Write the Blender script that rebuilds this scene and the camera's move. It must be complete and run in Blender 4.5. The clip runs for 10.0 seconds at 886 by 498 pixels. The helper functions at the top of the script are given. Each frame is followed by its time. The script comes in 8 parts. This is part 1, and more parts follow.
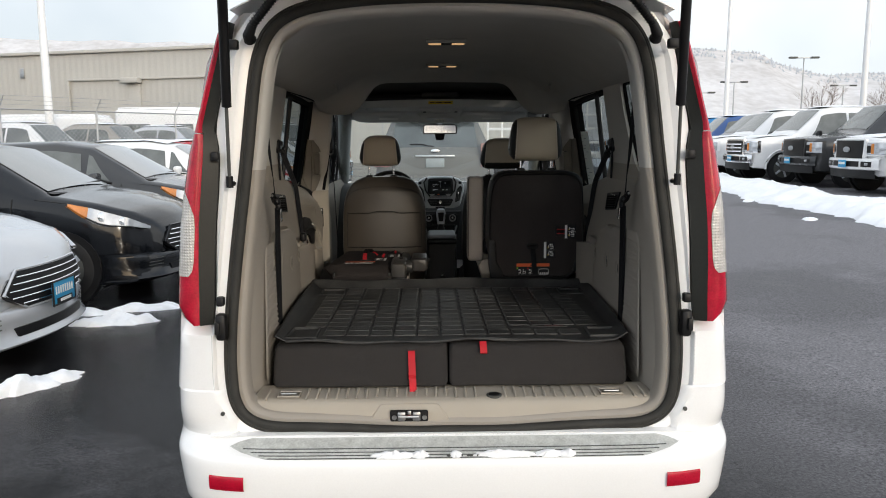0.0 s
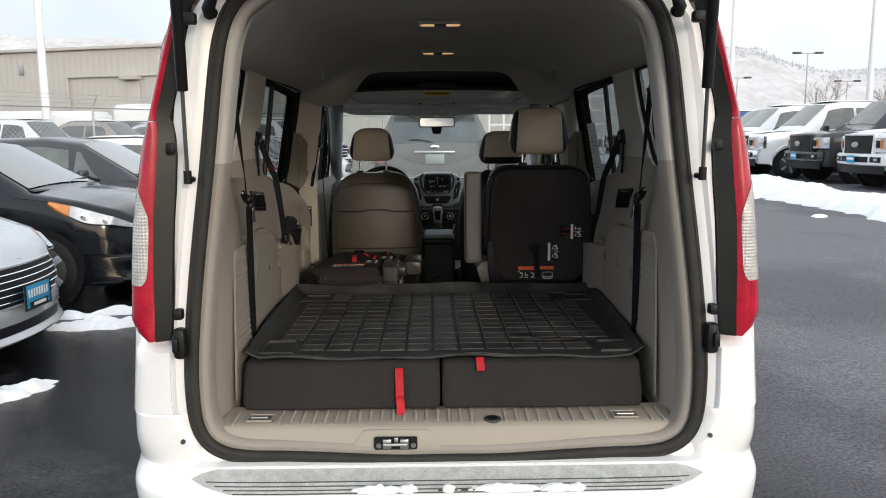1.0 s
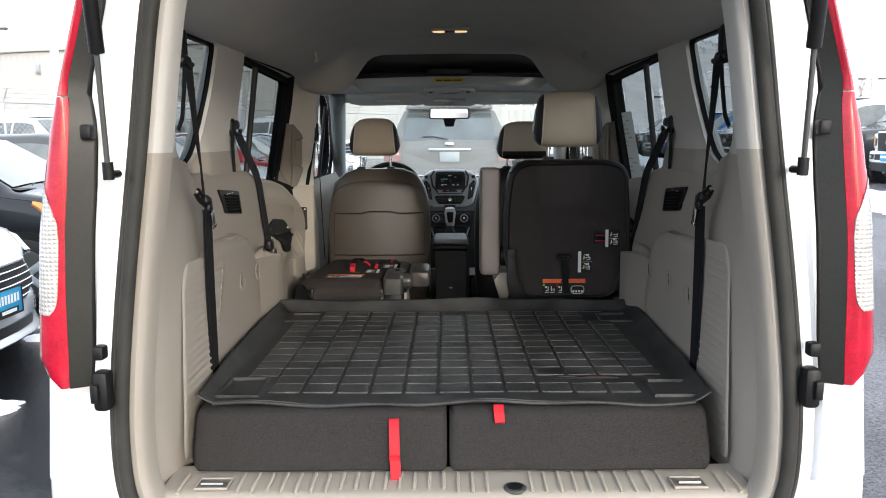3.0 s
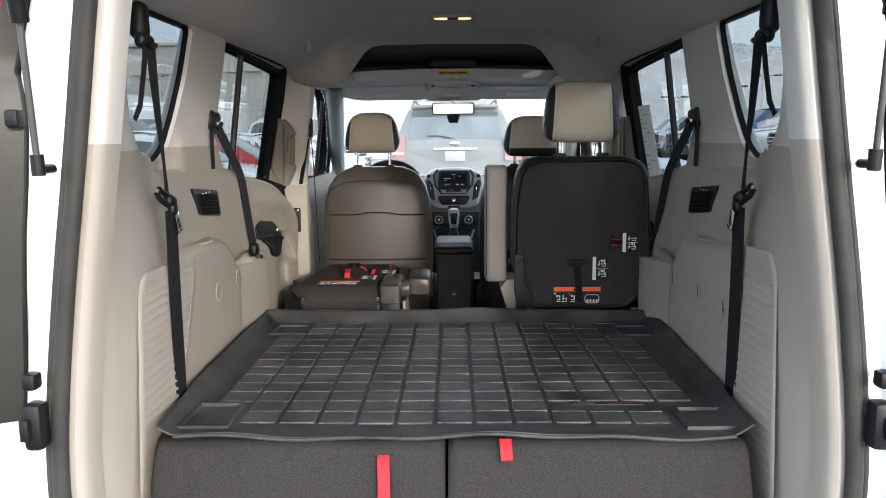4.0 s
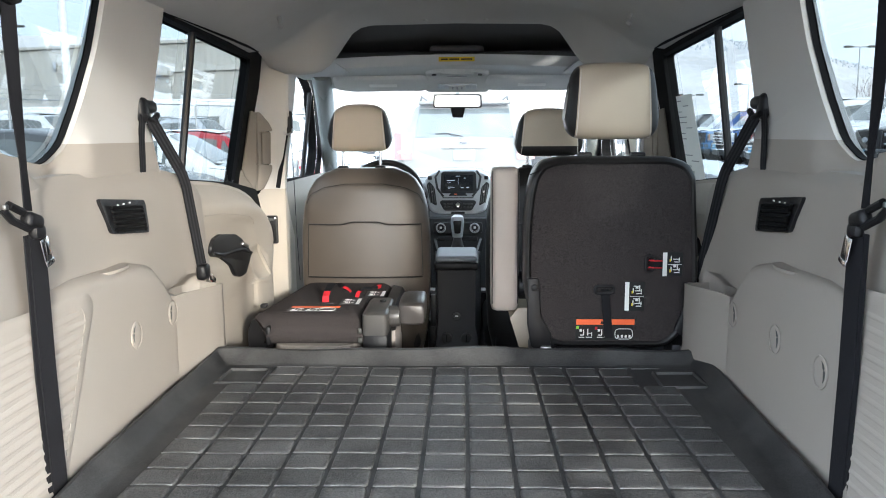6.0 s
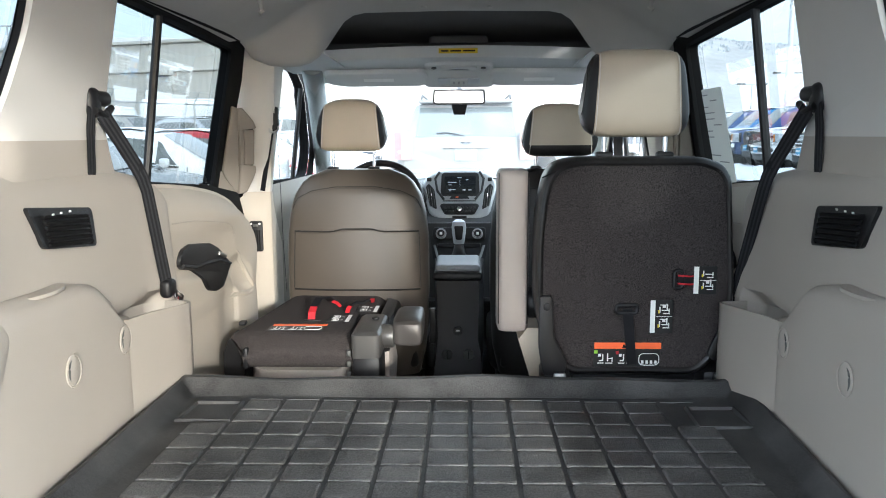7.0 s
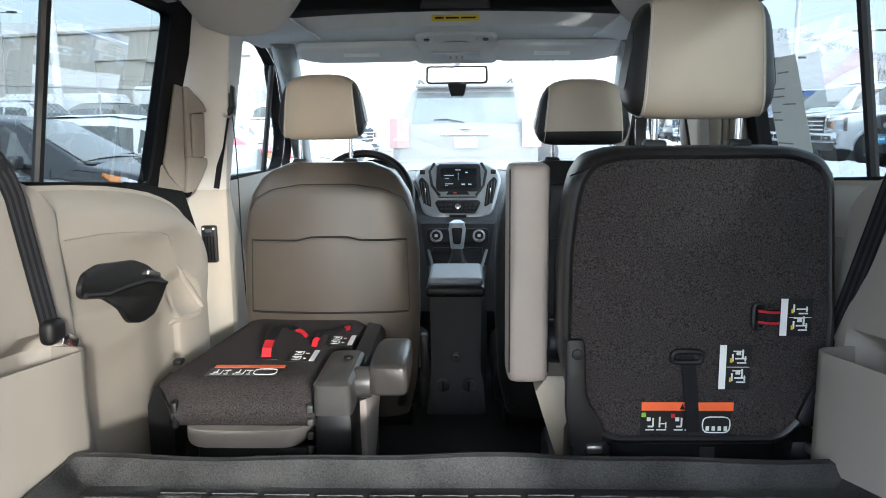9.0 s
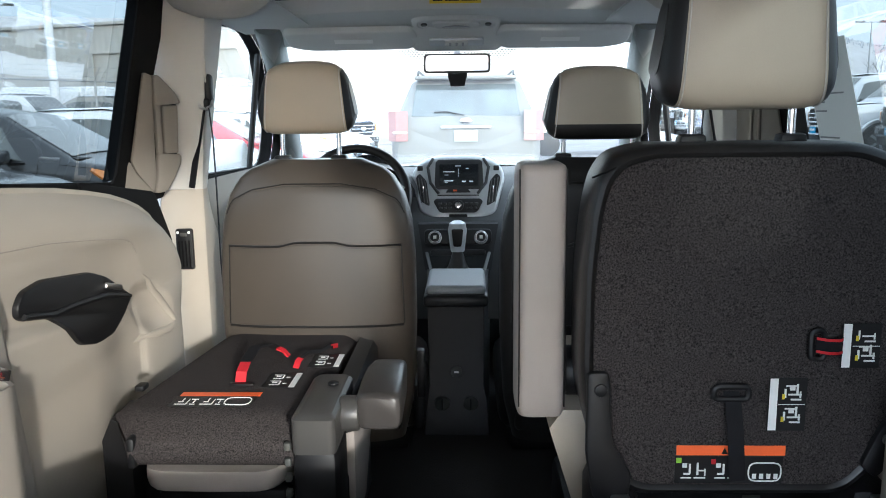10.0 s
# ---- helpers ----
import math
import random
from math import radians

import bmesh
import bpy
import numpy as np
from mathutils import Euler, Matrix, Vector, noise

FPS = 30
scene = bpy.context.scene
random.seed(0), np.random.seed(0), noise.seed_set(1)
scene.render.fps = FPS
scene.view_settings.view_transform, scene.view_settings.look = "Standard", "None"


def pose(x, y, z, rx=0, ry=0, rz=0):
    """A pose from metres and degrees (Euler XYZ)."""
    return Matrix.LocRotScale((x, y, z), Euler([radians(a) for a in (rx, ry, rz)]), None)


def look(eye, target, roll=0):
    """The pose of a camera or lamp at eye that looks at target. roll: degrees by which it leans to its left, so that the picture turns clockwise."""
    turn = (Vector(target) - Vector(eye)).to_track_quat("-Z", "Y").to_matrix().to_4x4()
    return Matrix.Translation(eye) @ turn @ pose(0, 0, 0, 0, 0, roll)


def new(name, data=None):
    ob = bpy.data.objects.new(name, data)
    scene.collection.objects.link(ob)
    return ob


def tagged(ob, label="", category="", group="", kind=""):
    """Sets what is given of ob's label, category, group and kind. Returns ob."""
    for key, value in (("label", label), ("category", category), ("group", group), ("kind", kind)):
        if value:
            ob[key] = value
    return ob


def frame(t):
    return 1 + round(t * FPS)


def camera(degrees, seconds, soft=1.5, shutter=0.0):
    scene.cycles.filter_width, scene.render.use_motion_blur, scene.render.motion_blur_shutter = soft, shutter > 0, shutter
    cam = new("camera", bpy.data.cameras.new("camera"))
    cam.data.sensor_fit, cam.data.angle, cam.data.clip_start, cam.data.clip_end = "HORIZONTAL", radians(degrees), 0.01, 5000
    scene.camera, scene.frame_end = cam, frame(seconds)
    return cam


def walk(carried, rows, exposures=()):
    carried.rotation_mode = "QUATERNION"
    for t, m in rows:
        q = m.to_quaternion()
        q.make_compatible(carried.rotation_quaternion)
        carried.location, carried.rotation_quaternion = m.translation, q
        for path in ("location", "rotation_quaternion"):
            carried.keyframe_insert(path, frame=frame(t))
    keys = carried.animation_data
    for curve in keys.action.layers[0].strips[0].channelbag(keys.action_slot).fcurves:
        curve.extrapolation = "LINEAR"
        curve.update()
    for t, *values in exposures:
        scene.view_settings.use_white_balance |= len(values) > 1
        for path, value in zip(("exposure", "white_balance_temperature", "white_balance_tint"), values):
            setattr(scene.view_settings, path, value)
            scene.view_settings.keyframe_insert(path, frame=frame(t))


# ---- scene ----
cam = camera(60.0, 10.0, soft=1.0)
PATH = [
    (0, (-0.078, -2.393, 1.468), (-0.044, -0.413, 1.186), -0.3),
    (0.5, (-0.059, -2.244, 1.457), (-0.028, -0.265, 1.172), -0.3),
    (1, (-0.041, -2.084, 1.446), (-0.012, -0.105, 1.156), -0.4),
    (1.5, (-0.028, -1.946, 1.439), (-0.009, 0.033, 1.147), -0.4),
    (2, (-0.023, -1.821, 1.424), (-0.014, 0.158, 1.132), -0.4),
    (2.5, (-0.019, -1.681, 1.415), (-0.021, 0.297, 1.123), -0.4),
    (4, (0.001, -1.289, 1.385), (-0.028, 0.69, 1.095), -0.4),
    (4.5, (0.015, -1.143, 1.375), (-0.02, 0.835, 1.085), -0.4),
    (5, (0.03, -1.006, 1.376), (-0.013, 0.972, 1.084), -0.4),
    (5.5, (0.041, -0.882, 1.376), (-0.013, 1.095, 1.082), -0.4),
    (7, (0.037, -0.471, 1.368), (-0.026, 1.507, 1.074), -0.3),
    (7.5, (0.041, -0.349, 1.359), (-0.023, 1.628, 1.063), -0.4),
    (8, (0.035, -0.225, 1.351), (-0.028, 1.751, 1.048), -0.3),
    (8.5, (0.04, -0.08, 1.349), (-0.026, 1.894, 1.037), -0.4),
    (9, (0.038, 0.064, 1.359), (-0.025, 2.036, 1.033), -0.5),
    (9.5, (0.036, 0.189, 1.356), (-0.026, 2.16, 1.023), -0.4),
    (10, (0.035, 0.289, 1.357), (-0.029, 2.259, 1.013), -0.6),
]
walk(cam, [(t, look(eye, target, roll)) for t, eye, target, roll in PATH],
     [(0.0, 0.52, 7100, 9), (1.5, 0.78, 7020, 9), (2.5, 1.35, 6820, 9), (4.0, 2.08, 6530, 9), (4.5, 2.42, 6480, 8), (5.5, 2.88, 6380, 8), (7.5, 3.00, 6260, 6), (9.0, 2.80, 6140, 6), (10.0, 2.60, 6140, 6)])

# ---- world, sun ----
SUN_DIR = Vector((-0.42, 1.0, -0.24)).normalized()
world = bpy.data.worlds.new("sky")
scene.world = world
world.use_nodes = True
wt = world.node_tree
wt.nodes.clear()
w_out = wt.nodes.new("ShaderNodeOutputWorld")
w_bg = wt.nodes.new("ShaderNodeBackground")
w_sky = wt.nodes.new("ShaderNodeTexSky")
w_sky.sky_type = "NISHITA"
w_sky.sun_disc = False
w_sky.sun_elevation = math.asin(-SUN_DIR.z)
w_sky.sun_rotation = math.atan2(-SUN_DIR.x, -SUN_DIR.y)
w_sky.dust_density = 2.0
w_sky.air_density = 1.0
w_noise = wt.nodes.new("ShaderNodeTexNoise")
w_noise.inputs["Scale"].default_value = 1.7
w_noise.inputs["Detail"].default_value = 5
w_ramp = wt.nodes.new("ShaderNodeValToRGB")
w_ramp.color_ramp.elements[0].position, w_ramp.color_ramp.elements[0].color = 0.35, (4.1, 4.9, 6.2, 1)
w_ramp.color_ramp.elements[1].position, w_ramp.color_ramp.elements[1].color = 0.68, (7.9, 8.35, 9.1, 1)
w_mix = wt.nodes.new("ShaderNodeMix")
w_mix.data_type = "RGBA"
w_mix.inputs["Factor"].default_value = 0.82
wt.links.new(w_noise.outputs["Fac"], w_ramp.inputs["Fac"])
wt.links.new(w_sky.outputs["Color"], w_mix.inputs[6])
wt.links.new(w_ramp.outputs["Color"], w_mix.inputs[7])
# the cloud is a little brighter on the sun's side of the sky
w_co = wt.nodes.new("ShaderNodeTexCoord")
w_dot = wt.nodes.new("ShaderNodeVectorMath")
w_dot.operation = "DOT_PRODUCT"
w_dot.inputs[1].default_value = -SUN_DIR
w_gain = wt.nodes.new("ShaderNodeMath")
w_gain.operation = "MULTIPLY_ADD"
w_gain.inputs[1].default_value = 0.24
w_gain.inputs[2].default_value = 1.0
w_scale = wt.nodes.new("ShaderNodeVectorMath")
w_scale.operation = "SCALE"
wt.links.new(w_co.outputs["Generated"], w_dot.inputs[0])
wt.links.new(w_dot.outputs["Value"], w_gain.inputs[0])
wt.links.new(w_mix.outputs[2], w_scale.inputs[0])
wt.links.new(w_gain.outputs[0], w_scale.inputs["Scale"])
wt.links.new(w_scale.outputs["Vector"], w_bg.inputs["Color"])
w_bg.inputs["Strength"].default_value = 0.14
wt.links.new(w_bg.outputs["Background"], w_out.inputs["Surface"])

sun = new("sun", bpy.data.lights.new("sun", "SUN"))
sun.data.energy = 0.65
sun.data.angle = radians(3)
sun.data.color = (1.0, 0.96, 0.90)
sun.matrix_world = look((0, 0, 30), Vector((0, 0, 30)) + SUN_DIR)


# ---- materials ----
def surface(name, base, rough=0.5, var=0.12, scale=6.0, bump=0.08, fine=180.0, metal=0.0, coat=0.0, spec=0.5, alt=None, world=False):
    m = bpy.data.materials.new(name)
    m.use_nodes = True
    nt = m.node_tree
    b = nt.nodes["Principled BSDF"]
    b.inputs["Roughness"].default_value = rough
    b.inputs["Metallic"].default_value = metal
    b.inputs["Coat Weight"].default_value = coat
    b.inputs["Coat Roughness"].default_value = 0.05
    b.inputs["Specular IOR Level"].default_value = spec
    # pieces that share one mesh take their grain from where they lie
    at = nt.nodes.new("ShaderNodeNewGeometry").outputs["Position"] if world else nt.nodes.new("ShaderNodeTexCoord").outputs["Object"]
    n1 = nt.nodes.new("ShaderNodeTexNoise")
    n1.inputs["Scale"].default_value = scale
    n1.inputs["Detail"].default_value = 6
    n2 = nt.nodes.new("ShaderNodeTexNoise")
    n2.inputs["Scale"].default_value = fine
    n2.inputs["Detail"].default_value = 3
    for n in (n1, n2):
        nt.links.new(at, n.inputs["Vector"])
    add = nt.nodes.new("ShaderNodeMath")
    add.operation = "MULTIPLY_ADD"
    add.inputs[1].default_value = 0.55
    nt.links.new(n1.outputs["Fac"], add.inputs[0])
    half = nt.nodes.new("ShaderNodeMath")
    half.operation = "MULTIPLY"
    half.inputs[1].default_value = 0.45
    nt.links.new(n2.outputs["Fac"], half.inputs[0])
    nt.links.new(half.outputs[0], add.inputs[2])
    ramp = nt.nodes.new("ShaderNodeValToRGB")
    lo = [c * (1 - var) for c in base]
    hi = list(alt) if alt else [min(1, c * (1 + var)) for c in base]
    ramp.color_ramp.elements[0].position, ramp.color_ramp.elements[0].color = 0.36, (*lo, 1)
    ramp.color_ramp.elements[1].position, ramp.color_ramp.elements[1].color = 0.64, (*hi, 1)
    nt.links.new(add.outputs[0], ramp.inputs["Fac"])
    nt.links.new(ramp.outputs["Color"], b.inputs["Base Color"])
    rr = nt.nodes.new("ShaderNodeMapRange")
    rr.inputs["To Min"].default_value = max(0.02, rough * 0.85)
    rr.inputs["To Max"].default_value = min(1.0, rough * 1.15)
    nt.links.new(n1.outputs["Fac"], rr.inputs["Value"])
    nt.links.new(rr.outputs["Result"], b.inputs["Roughness"])
    if bump:
        bp = nt.nodes.new("ShaderNodeBump")
        bp.inputs["Strength"].default_value = bump
        bp.inputs["Distance"].default_value = 0.002
        nt.links.new(n2.outputs["Fac"], bp.inputs["Height"])
        nt.links.new(bp.outputs["Normal"], b.inputs["Normal"])
    return m


def glass(name, tint, alpha, rough=0.02):
    """A thin pane: clear film with a mirror coat."""
    m = bpy.data.materials.new(name)
    m.use_nodes = True
    nt = m.node_tree
    nt.nodes.clear()
    out = nt.nodes.new("ShaderNodeOutputMaterial")
    tr = nt.nodes.new("ShaderNodeBsdfTransparent")
    tr.inputs["Color"].default_value = (*tint, 1)
    gl = nt.nodes.new("ShaderNodeBsdfGlossy")
    gl.inputs["Roughness"].default_value = rough
    fr = nt.nodes.new("ShaderNodeFresnel")
    fr.inputs["IOR"].default_value = 1.45
    mul = nt.nodes.new("ShaderNodeMath")
    mul.operation = "MULTIPLY"
    mul.inputs[1].default_value = alpha
    mx = nt.nodes.new("ShaderNodeMixShader")
    nt.links.new(fr.outputs["Fac"], mul.inputs[0])
    nt.links.new(mul.outputs[0], mx.inputs["Fac"])
    nt.links.new(tr.outputs["BSDF"], mx.inputs[1])
    nt.links.new(gl.outputs["BSDF"], mx.inputs[2])
    nt.links.new(mx.outputs["Shader"], out.inputs["Surface"])
    return m


def dusty(m, amount):
    """Dried road film in streaks over a pane; it scatters the daylight that falls through."""
    nt = m.node_tree
    out = nt.nodes["Material Output"]
    clear = out.inputs["Surface"].links[0].from_socket
    film = nt.nodes.new("ShaderNodeBsdfTranslucent")
    film.inputs["Color"].default_value = (0.85, 0.87, 0.88, 1)
    tc = nt.nodes.new("ShaderNodeTexCoord")
    mp = nt.nodes.new("ShaderNodeMapping")
    mp.inputs["Scale"].default_value = (9, 2.5, 2.5)
    n = nt.nodes.new("ShaderNodeTexNoise")
    n.inputs["Scale"].default_value = 1.6
    n.inputs["Detail"].default_value = 8
    k = nt.nodes.new("ShaderNodeMath")
    k.operation = "MULTIPLY"
    k.inputs[1].default_value = amount * 2
    mx = nt.nodes.new("ShaderNodeMixShader")
    nt.links.new(tc.outputs["Object"], mp.inputs["Vector"])
    nt.links.new(mp.outputs["Vector"], n.inputs["Vector"])
    nt.links.new(n.outputs["Fac"], k.inputs[0])
    nt.links.new(k.outputs[0], mx.inputs["Fac"])
    nt.links.new(clear, mx.inputs[1])
    nt.links.new(film.outputs["BSDF"], mx.inputs[2])
    nt.links.new(mx.outputs["Shader"], out.inputs["Surface"])


def glow(name, colour, strength):
    m = bpy.data.materials.new(name)
    m.use_nodes = True
    b = m.node_tree.nodes["Principled BSDF"]
    b.inputs["Base Color"].default_value = (*colour, 1)
    b.inputs["Emission Color"].default_value = (*colour, 1)
    b.inputs["Emission Strength"].default_value = strength
    return m


WHITE = surface("white_paint", (0.90, 0.90, 0.90), 0.25, 0.02, 3, 0.0, coat=0.6)
TAUPE = surface("taupe_plastic", (0.34, 0.309, 0.272), 0.6, 0.05, 4, 0.25, 900, spec=0.25)
BEIGE = surface("beige_plastic", (0.40, 0.36, 0.305), 0.6, 0.05, 4, 0.25, 900, spec=0.2)
LIGHT = surface("light_trim", (0.51, 0.495, 0.465), 0.6, 0.04, 4, 0.15, 900, spec=0.25)
HEADLINER = surface("headliner_cloth", (0.50, 0.49, 0.465), 0.9, 0.06, 5, 0.25, 700)
RUBBER = surface("black_rubber", (0.014, 0.014, 0.015), 0.5, 0.2, 10, 0.15, 400, spec=0.3)
MATRUBBER = surface("mat_rubber", (0.014, 0.0145, 0.016), 0.55, 0.35, 9, 0.35, 350, alt=(0.066, 0.066, 0.065), spec=0.35)
PADRUBBER = surface("pad_rubber", (0.020, 0.020, 0.0212), 0.50, 0.5, 7, 0.8, 240, alt=(0.105, 0.104, 0.101), spec=0.45, world=True)
SEALGREY = surface("weathered_rubber", (0.034, 0.033, 0.030), 0.6, 0.3, 12, 0.15, 400, spec=0.25)
BLACK = surface("black_plastic", (0.008, 0.008, 0.009), 0.45, 0.2, 8, 0.2, 800, spec=0.3)
DARKGREY = surface("dark_grey_plastic", (0.06, 0.062, 0.058), 0.5, 0.12, 8, 0.2, 700)
CARPET = surface("carpet", (0.016, 0.015, 0.0155), 0.95, 0.3, 420, 1.0, 1100, alt=(0.066, 0.061, 0.059), spec=0.15)
FABRIC = surface("panel_cloth", (0.006, 0.006, 0.007), 0.95, 0.5, 380, 1.0, 1300, alt=(0.098, 0.085, 0.083), spec=0.12)
LEATHER = surface("taupe_leather", (0.060, 0.050, 0.041), 0.30, 0.08, 6, 0.16, 850)
TANLEATHER = surface("tan_leather", (0.42, 0.355, 0.275), 0.42, 0.06, 6, 0.16, 850)
BLACKLEATHER = surface("black_leather", (0.013, 0.012, 0.012), 0.38, 0.15, 6, 0.16, 850, spec=0.4)
ARMLEATHER = surface("grey_taupe_leather", (0.34, 0.30, 0.272), 0.42, 0.08, 6, 0.16, 850)
HINGEGREY = surface("grey_moulding", (0.055, 0.053, 0.051), 0.34, 0.1, 8, 0.2, 700)
HANDLETAUPE = surface("dark_taupe_plastic", (0.225, 0.202, 0.173), 0.6, 0.06, 5, 0.2, 800, spec=0.15)
PILLARGREY = surface("pillar_grey", (0.27, 0.28, 0.275), 0.7, 0.05, 5, 0.2, 800, spec=0.2)
DARKTAUPE = surface("charcoal_leather", (0.040, 0.036, 0.034), 0.36, 0.1, 6, 0.16, 850)
FRAMEBLACK = surface("matt_black", (0.007, 0.007, 0.0075), 0.8, 0.2, 10, 0.1, 400, spec=0.1)
SATIN = surface("satin_grey", (0.36, 0.375, 0.39), 0.32, 0.06, 8, 0.05, metal=0.35)
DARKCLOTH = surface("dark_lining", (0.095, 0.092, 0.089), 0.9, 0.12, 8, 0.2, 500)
STITCH = surface("stitching", (0.55, 0.52, 0.47), 0.8, 0.1)
CHROME = surface("chrome", (0.82, 0.82, 0.83), 0.12, 0.03, 6, 0.0, metal=1.0)
STEEL = surface("steel", (0.45, 0.45, 0.45), 0.35, 0.15, 20, 0.1, metal=1.0)
SILVERPLASTIC = surface("silver_plastic", (0.55, 0.58, 0.61), 0.32, 0.05, 8, 0.05, metal=0.35)
REDSTRAP = surface("red_webbing", (0.50, 0.010, 0.020), 0.7, 0.12, 20, 0.4, 900)
STRIPE = surface("webbing_stripe", (0.028, 0.0285, 0.031), 0.8, 0.2, 20, 0.4, 900, spec=0.15)
WEBBING = surface("black_webbing", (0.012, 0.012, 0.014), 0.8, 0.2, 20, 0.4, 900, spec=0.15)


def fluted(name, base, scale, depth):
    """Lens plastic with moulded prisms."""
    m = surface(name, base, 0.18, 0.22, 22, 0.0, coat=0.25, spec=0.35)
    nt = m.node_tree
    b = nt.nodes["Principled BSDF"]
    tc = nt.nodes.new("ShaderNodeTexCoord")
    waves = []
    for d in ("X", "Z"):
        w = nt.nodes.new("ShaderNodeTexWave")
        w.bands_direction = d
        w.inputs["Scale"].default_value = scale
        w.inputs["Distortion"].default_value = 0.6
        nt.links.new(tc.outputs["Object"], w.inputs["Vector"])
        waves.append(w)
    mul = nt.nodes.new("ShaderNodeMath")
    mul.operation = "MULTIPLY"
    nt.links.new(waves[0].outputs["Fac"], mul.inputs[0])
    nt.links.new(waves[1].outputs["Fac"], mul.inputs[1])
    bp = nt.nodes.new("ShaderNodeBump")
    bp.inputs["Strength"].default_value = depth
    bp.inputs["Distance"].default_value = 0.002
    nt.links.new(mul.outputs[0], bp.inputs["Height"])
    nt.links.new(bp.outputs["Normal"], b.inputs["Normal"])
    return m


REDLENS = fluted("red_lens", (0.42, 0.006, 0.026), 60, 0.10)
CLEARLENS = fluted("clear_lens", (0.58, 0.555, 0.52), 34, 0.7)
CLEARLENS.node_tree.nodes["Principled BSDF"].inputs["Metallic"].default_value = 0.35
STICKER = surface("white_sticker", (0.78, 0.78, 0.76), 0.5, 0.03)
ORANGE = surface("orange_sticker", (0.85, 0.13, 0.03), 0.5, 0.05)
YELLOW = surface("yellow_sticker", (0.75, 0.55, 0.03), 0.5, 0.05)
GREEN = surface("green_mark", (0.25, 0.55, 0.05), 0.5, 0.05)
SCREEN = surface("screen_glass", (0.012, 0.014, 0.016), 0.1, 0.1, coat=1.0)
CLEARGLASS = glass("clear_glass", (0.82, 0.86, 0.845), 0.5)
TINTGLASS = glass("tinted_glass", (0.205, 0.23, 0.235), 0.15)
LAMPBLACK = surface("gloss_black_trim", (0.020, 0.021, 0.019), 0.38, 0.15, 7, 0.05, spec=0.25)
DASHGREY = surface("dash_grey_plastic", (0.045, 0.047, 0.048), 0.5, 0.15, 8, 0.2, 700, spec=0.3)
DASHBLACK = surface("dash_plastic", (0.018, 0.0185, 0.019), 0.5, 0.15, 8, 0.2, 700, spec=0.3)
DUSTGLASS = glass("dusty_windshield_glass", (0.82, 0.86, 0.845), 0.5)
dusty(DUSTGLASS, 0.045)
MIRROR = surface("mirror_glass", (0.85, 0.86, 0.86), 0.03, 0.01, 6, 0.0, metal=1.0)
LAMPGLOW = glow("dome_lamp_glow", (1.0, 0.62, 0.32), 0.36)
SNOW = surface("snow", (0.88, 0.89, 0.91), 0.7, 0.04, 5, 0.35, 60)


# ---- mesh helpers ----
def part(name, bm, material, parent=None, label="", smooth=38):
    me = bpy.data.meshes.new(name)
    bm.normal_update()
    bm.to_mesh(me)
    bm.free()
    me.materials.append(material)
    if smooth:
        me.polygons.foreach_set("use_smooth", [True] * len(me.polygons))
        me.set_sharp_from_angle(angle=radians(smooth))
    ob = new(name, me)
    if parent is not None:
        ob.parent = parent
    if label:
        ob["label"] = label
    return ob


def thing(name, label, category, group="", kind="", at=None):
    ob = new(name)
    ob.empty_display_size = 0.1
    if at is not None:
        ob.matrix_world = at
    return tagged(ob, label, category, group, kind)


def join(*bms):
    """Several bmeshes in one."""
    out = bmesh.new()
    for b in bms:
        tmp = bpy.data.meshes.new("tmp")
        b.to_mesh(tmp)
        out.from_mesh(tmp)
        bpy.data.meshes.remove(tmp)
        b.free()
    return out


def moved(bm, m):
    bmesh.ops.transform(bm, matrix=m, verts=bm.verts)
    return bm


def flipped(bm, s):
    """Mirror across the centre plane where s is negative."""
    if s < 0:
        for v in bm.verts:
            v.co.x = -v.co.x
        bmesh.ops.reverse_faces(bm, faces=bm.faces)
    return bm


def box(cx, cy, cz, sx, sy, sz, r=0.0, seg=2, m=None):
    bm = bmesh.new()
    bmesh.ops.create_cube(bm, size=1)
    for v in bm.verts:
        v.co = Vector((v.co.x * sx, v.co.y * sy, v.co.z * sz))
    if r:
        bmesh.ops.bevel(bm, geom=list(bm.edges), offset=min(r, 0.49 * min(sx, sy, sz)), segments=seg, profile=0.5, affect="EDGES")
    if m is not None:
        bmesh.ops.transform(bm, matrix=m, verts=bm.verts)
    bmesh.ops.translate(bm, vec=(cx, cy, cz), verts=bm.verts)
    return bm


def rounded(pts, r, n=5):
    """A closed outline with its corners rounded."""
    out = []
    k = len(pts)
    for i in range(k):
        p, a, b = Vector(pts[i]), Vector(pts[i - 1]), Vector(pts[(i + 1) % k])
        d1, d2 = (a - p), (b - p)
        q = min(r, 0.45 * d1.length, 0.45 * d2.length)
        p1, p2 = p + d1.normalized() * q, p + d2.normalized() * q
        for j in range(n + 1):
            t = j / n
            out.append(tuple((1 - t) ** 2 * p1 + 2 * t * (1 - t) * p + t * t * p2))
    return out


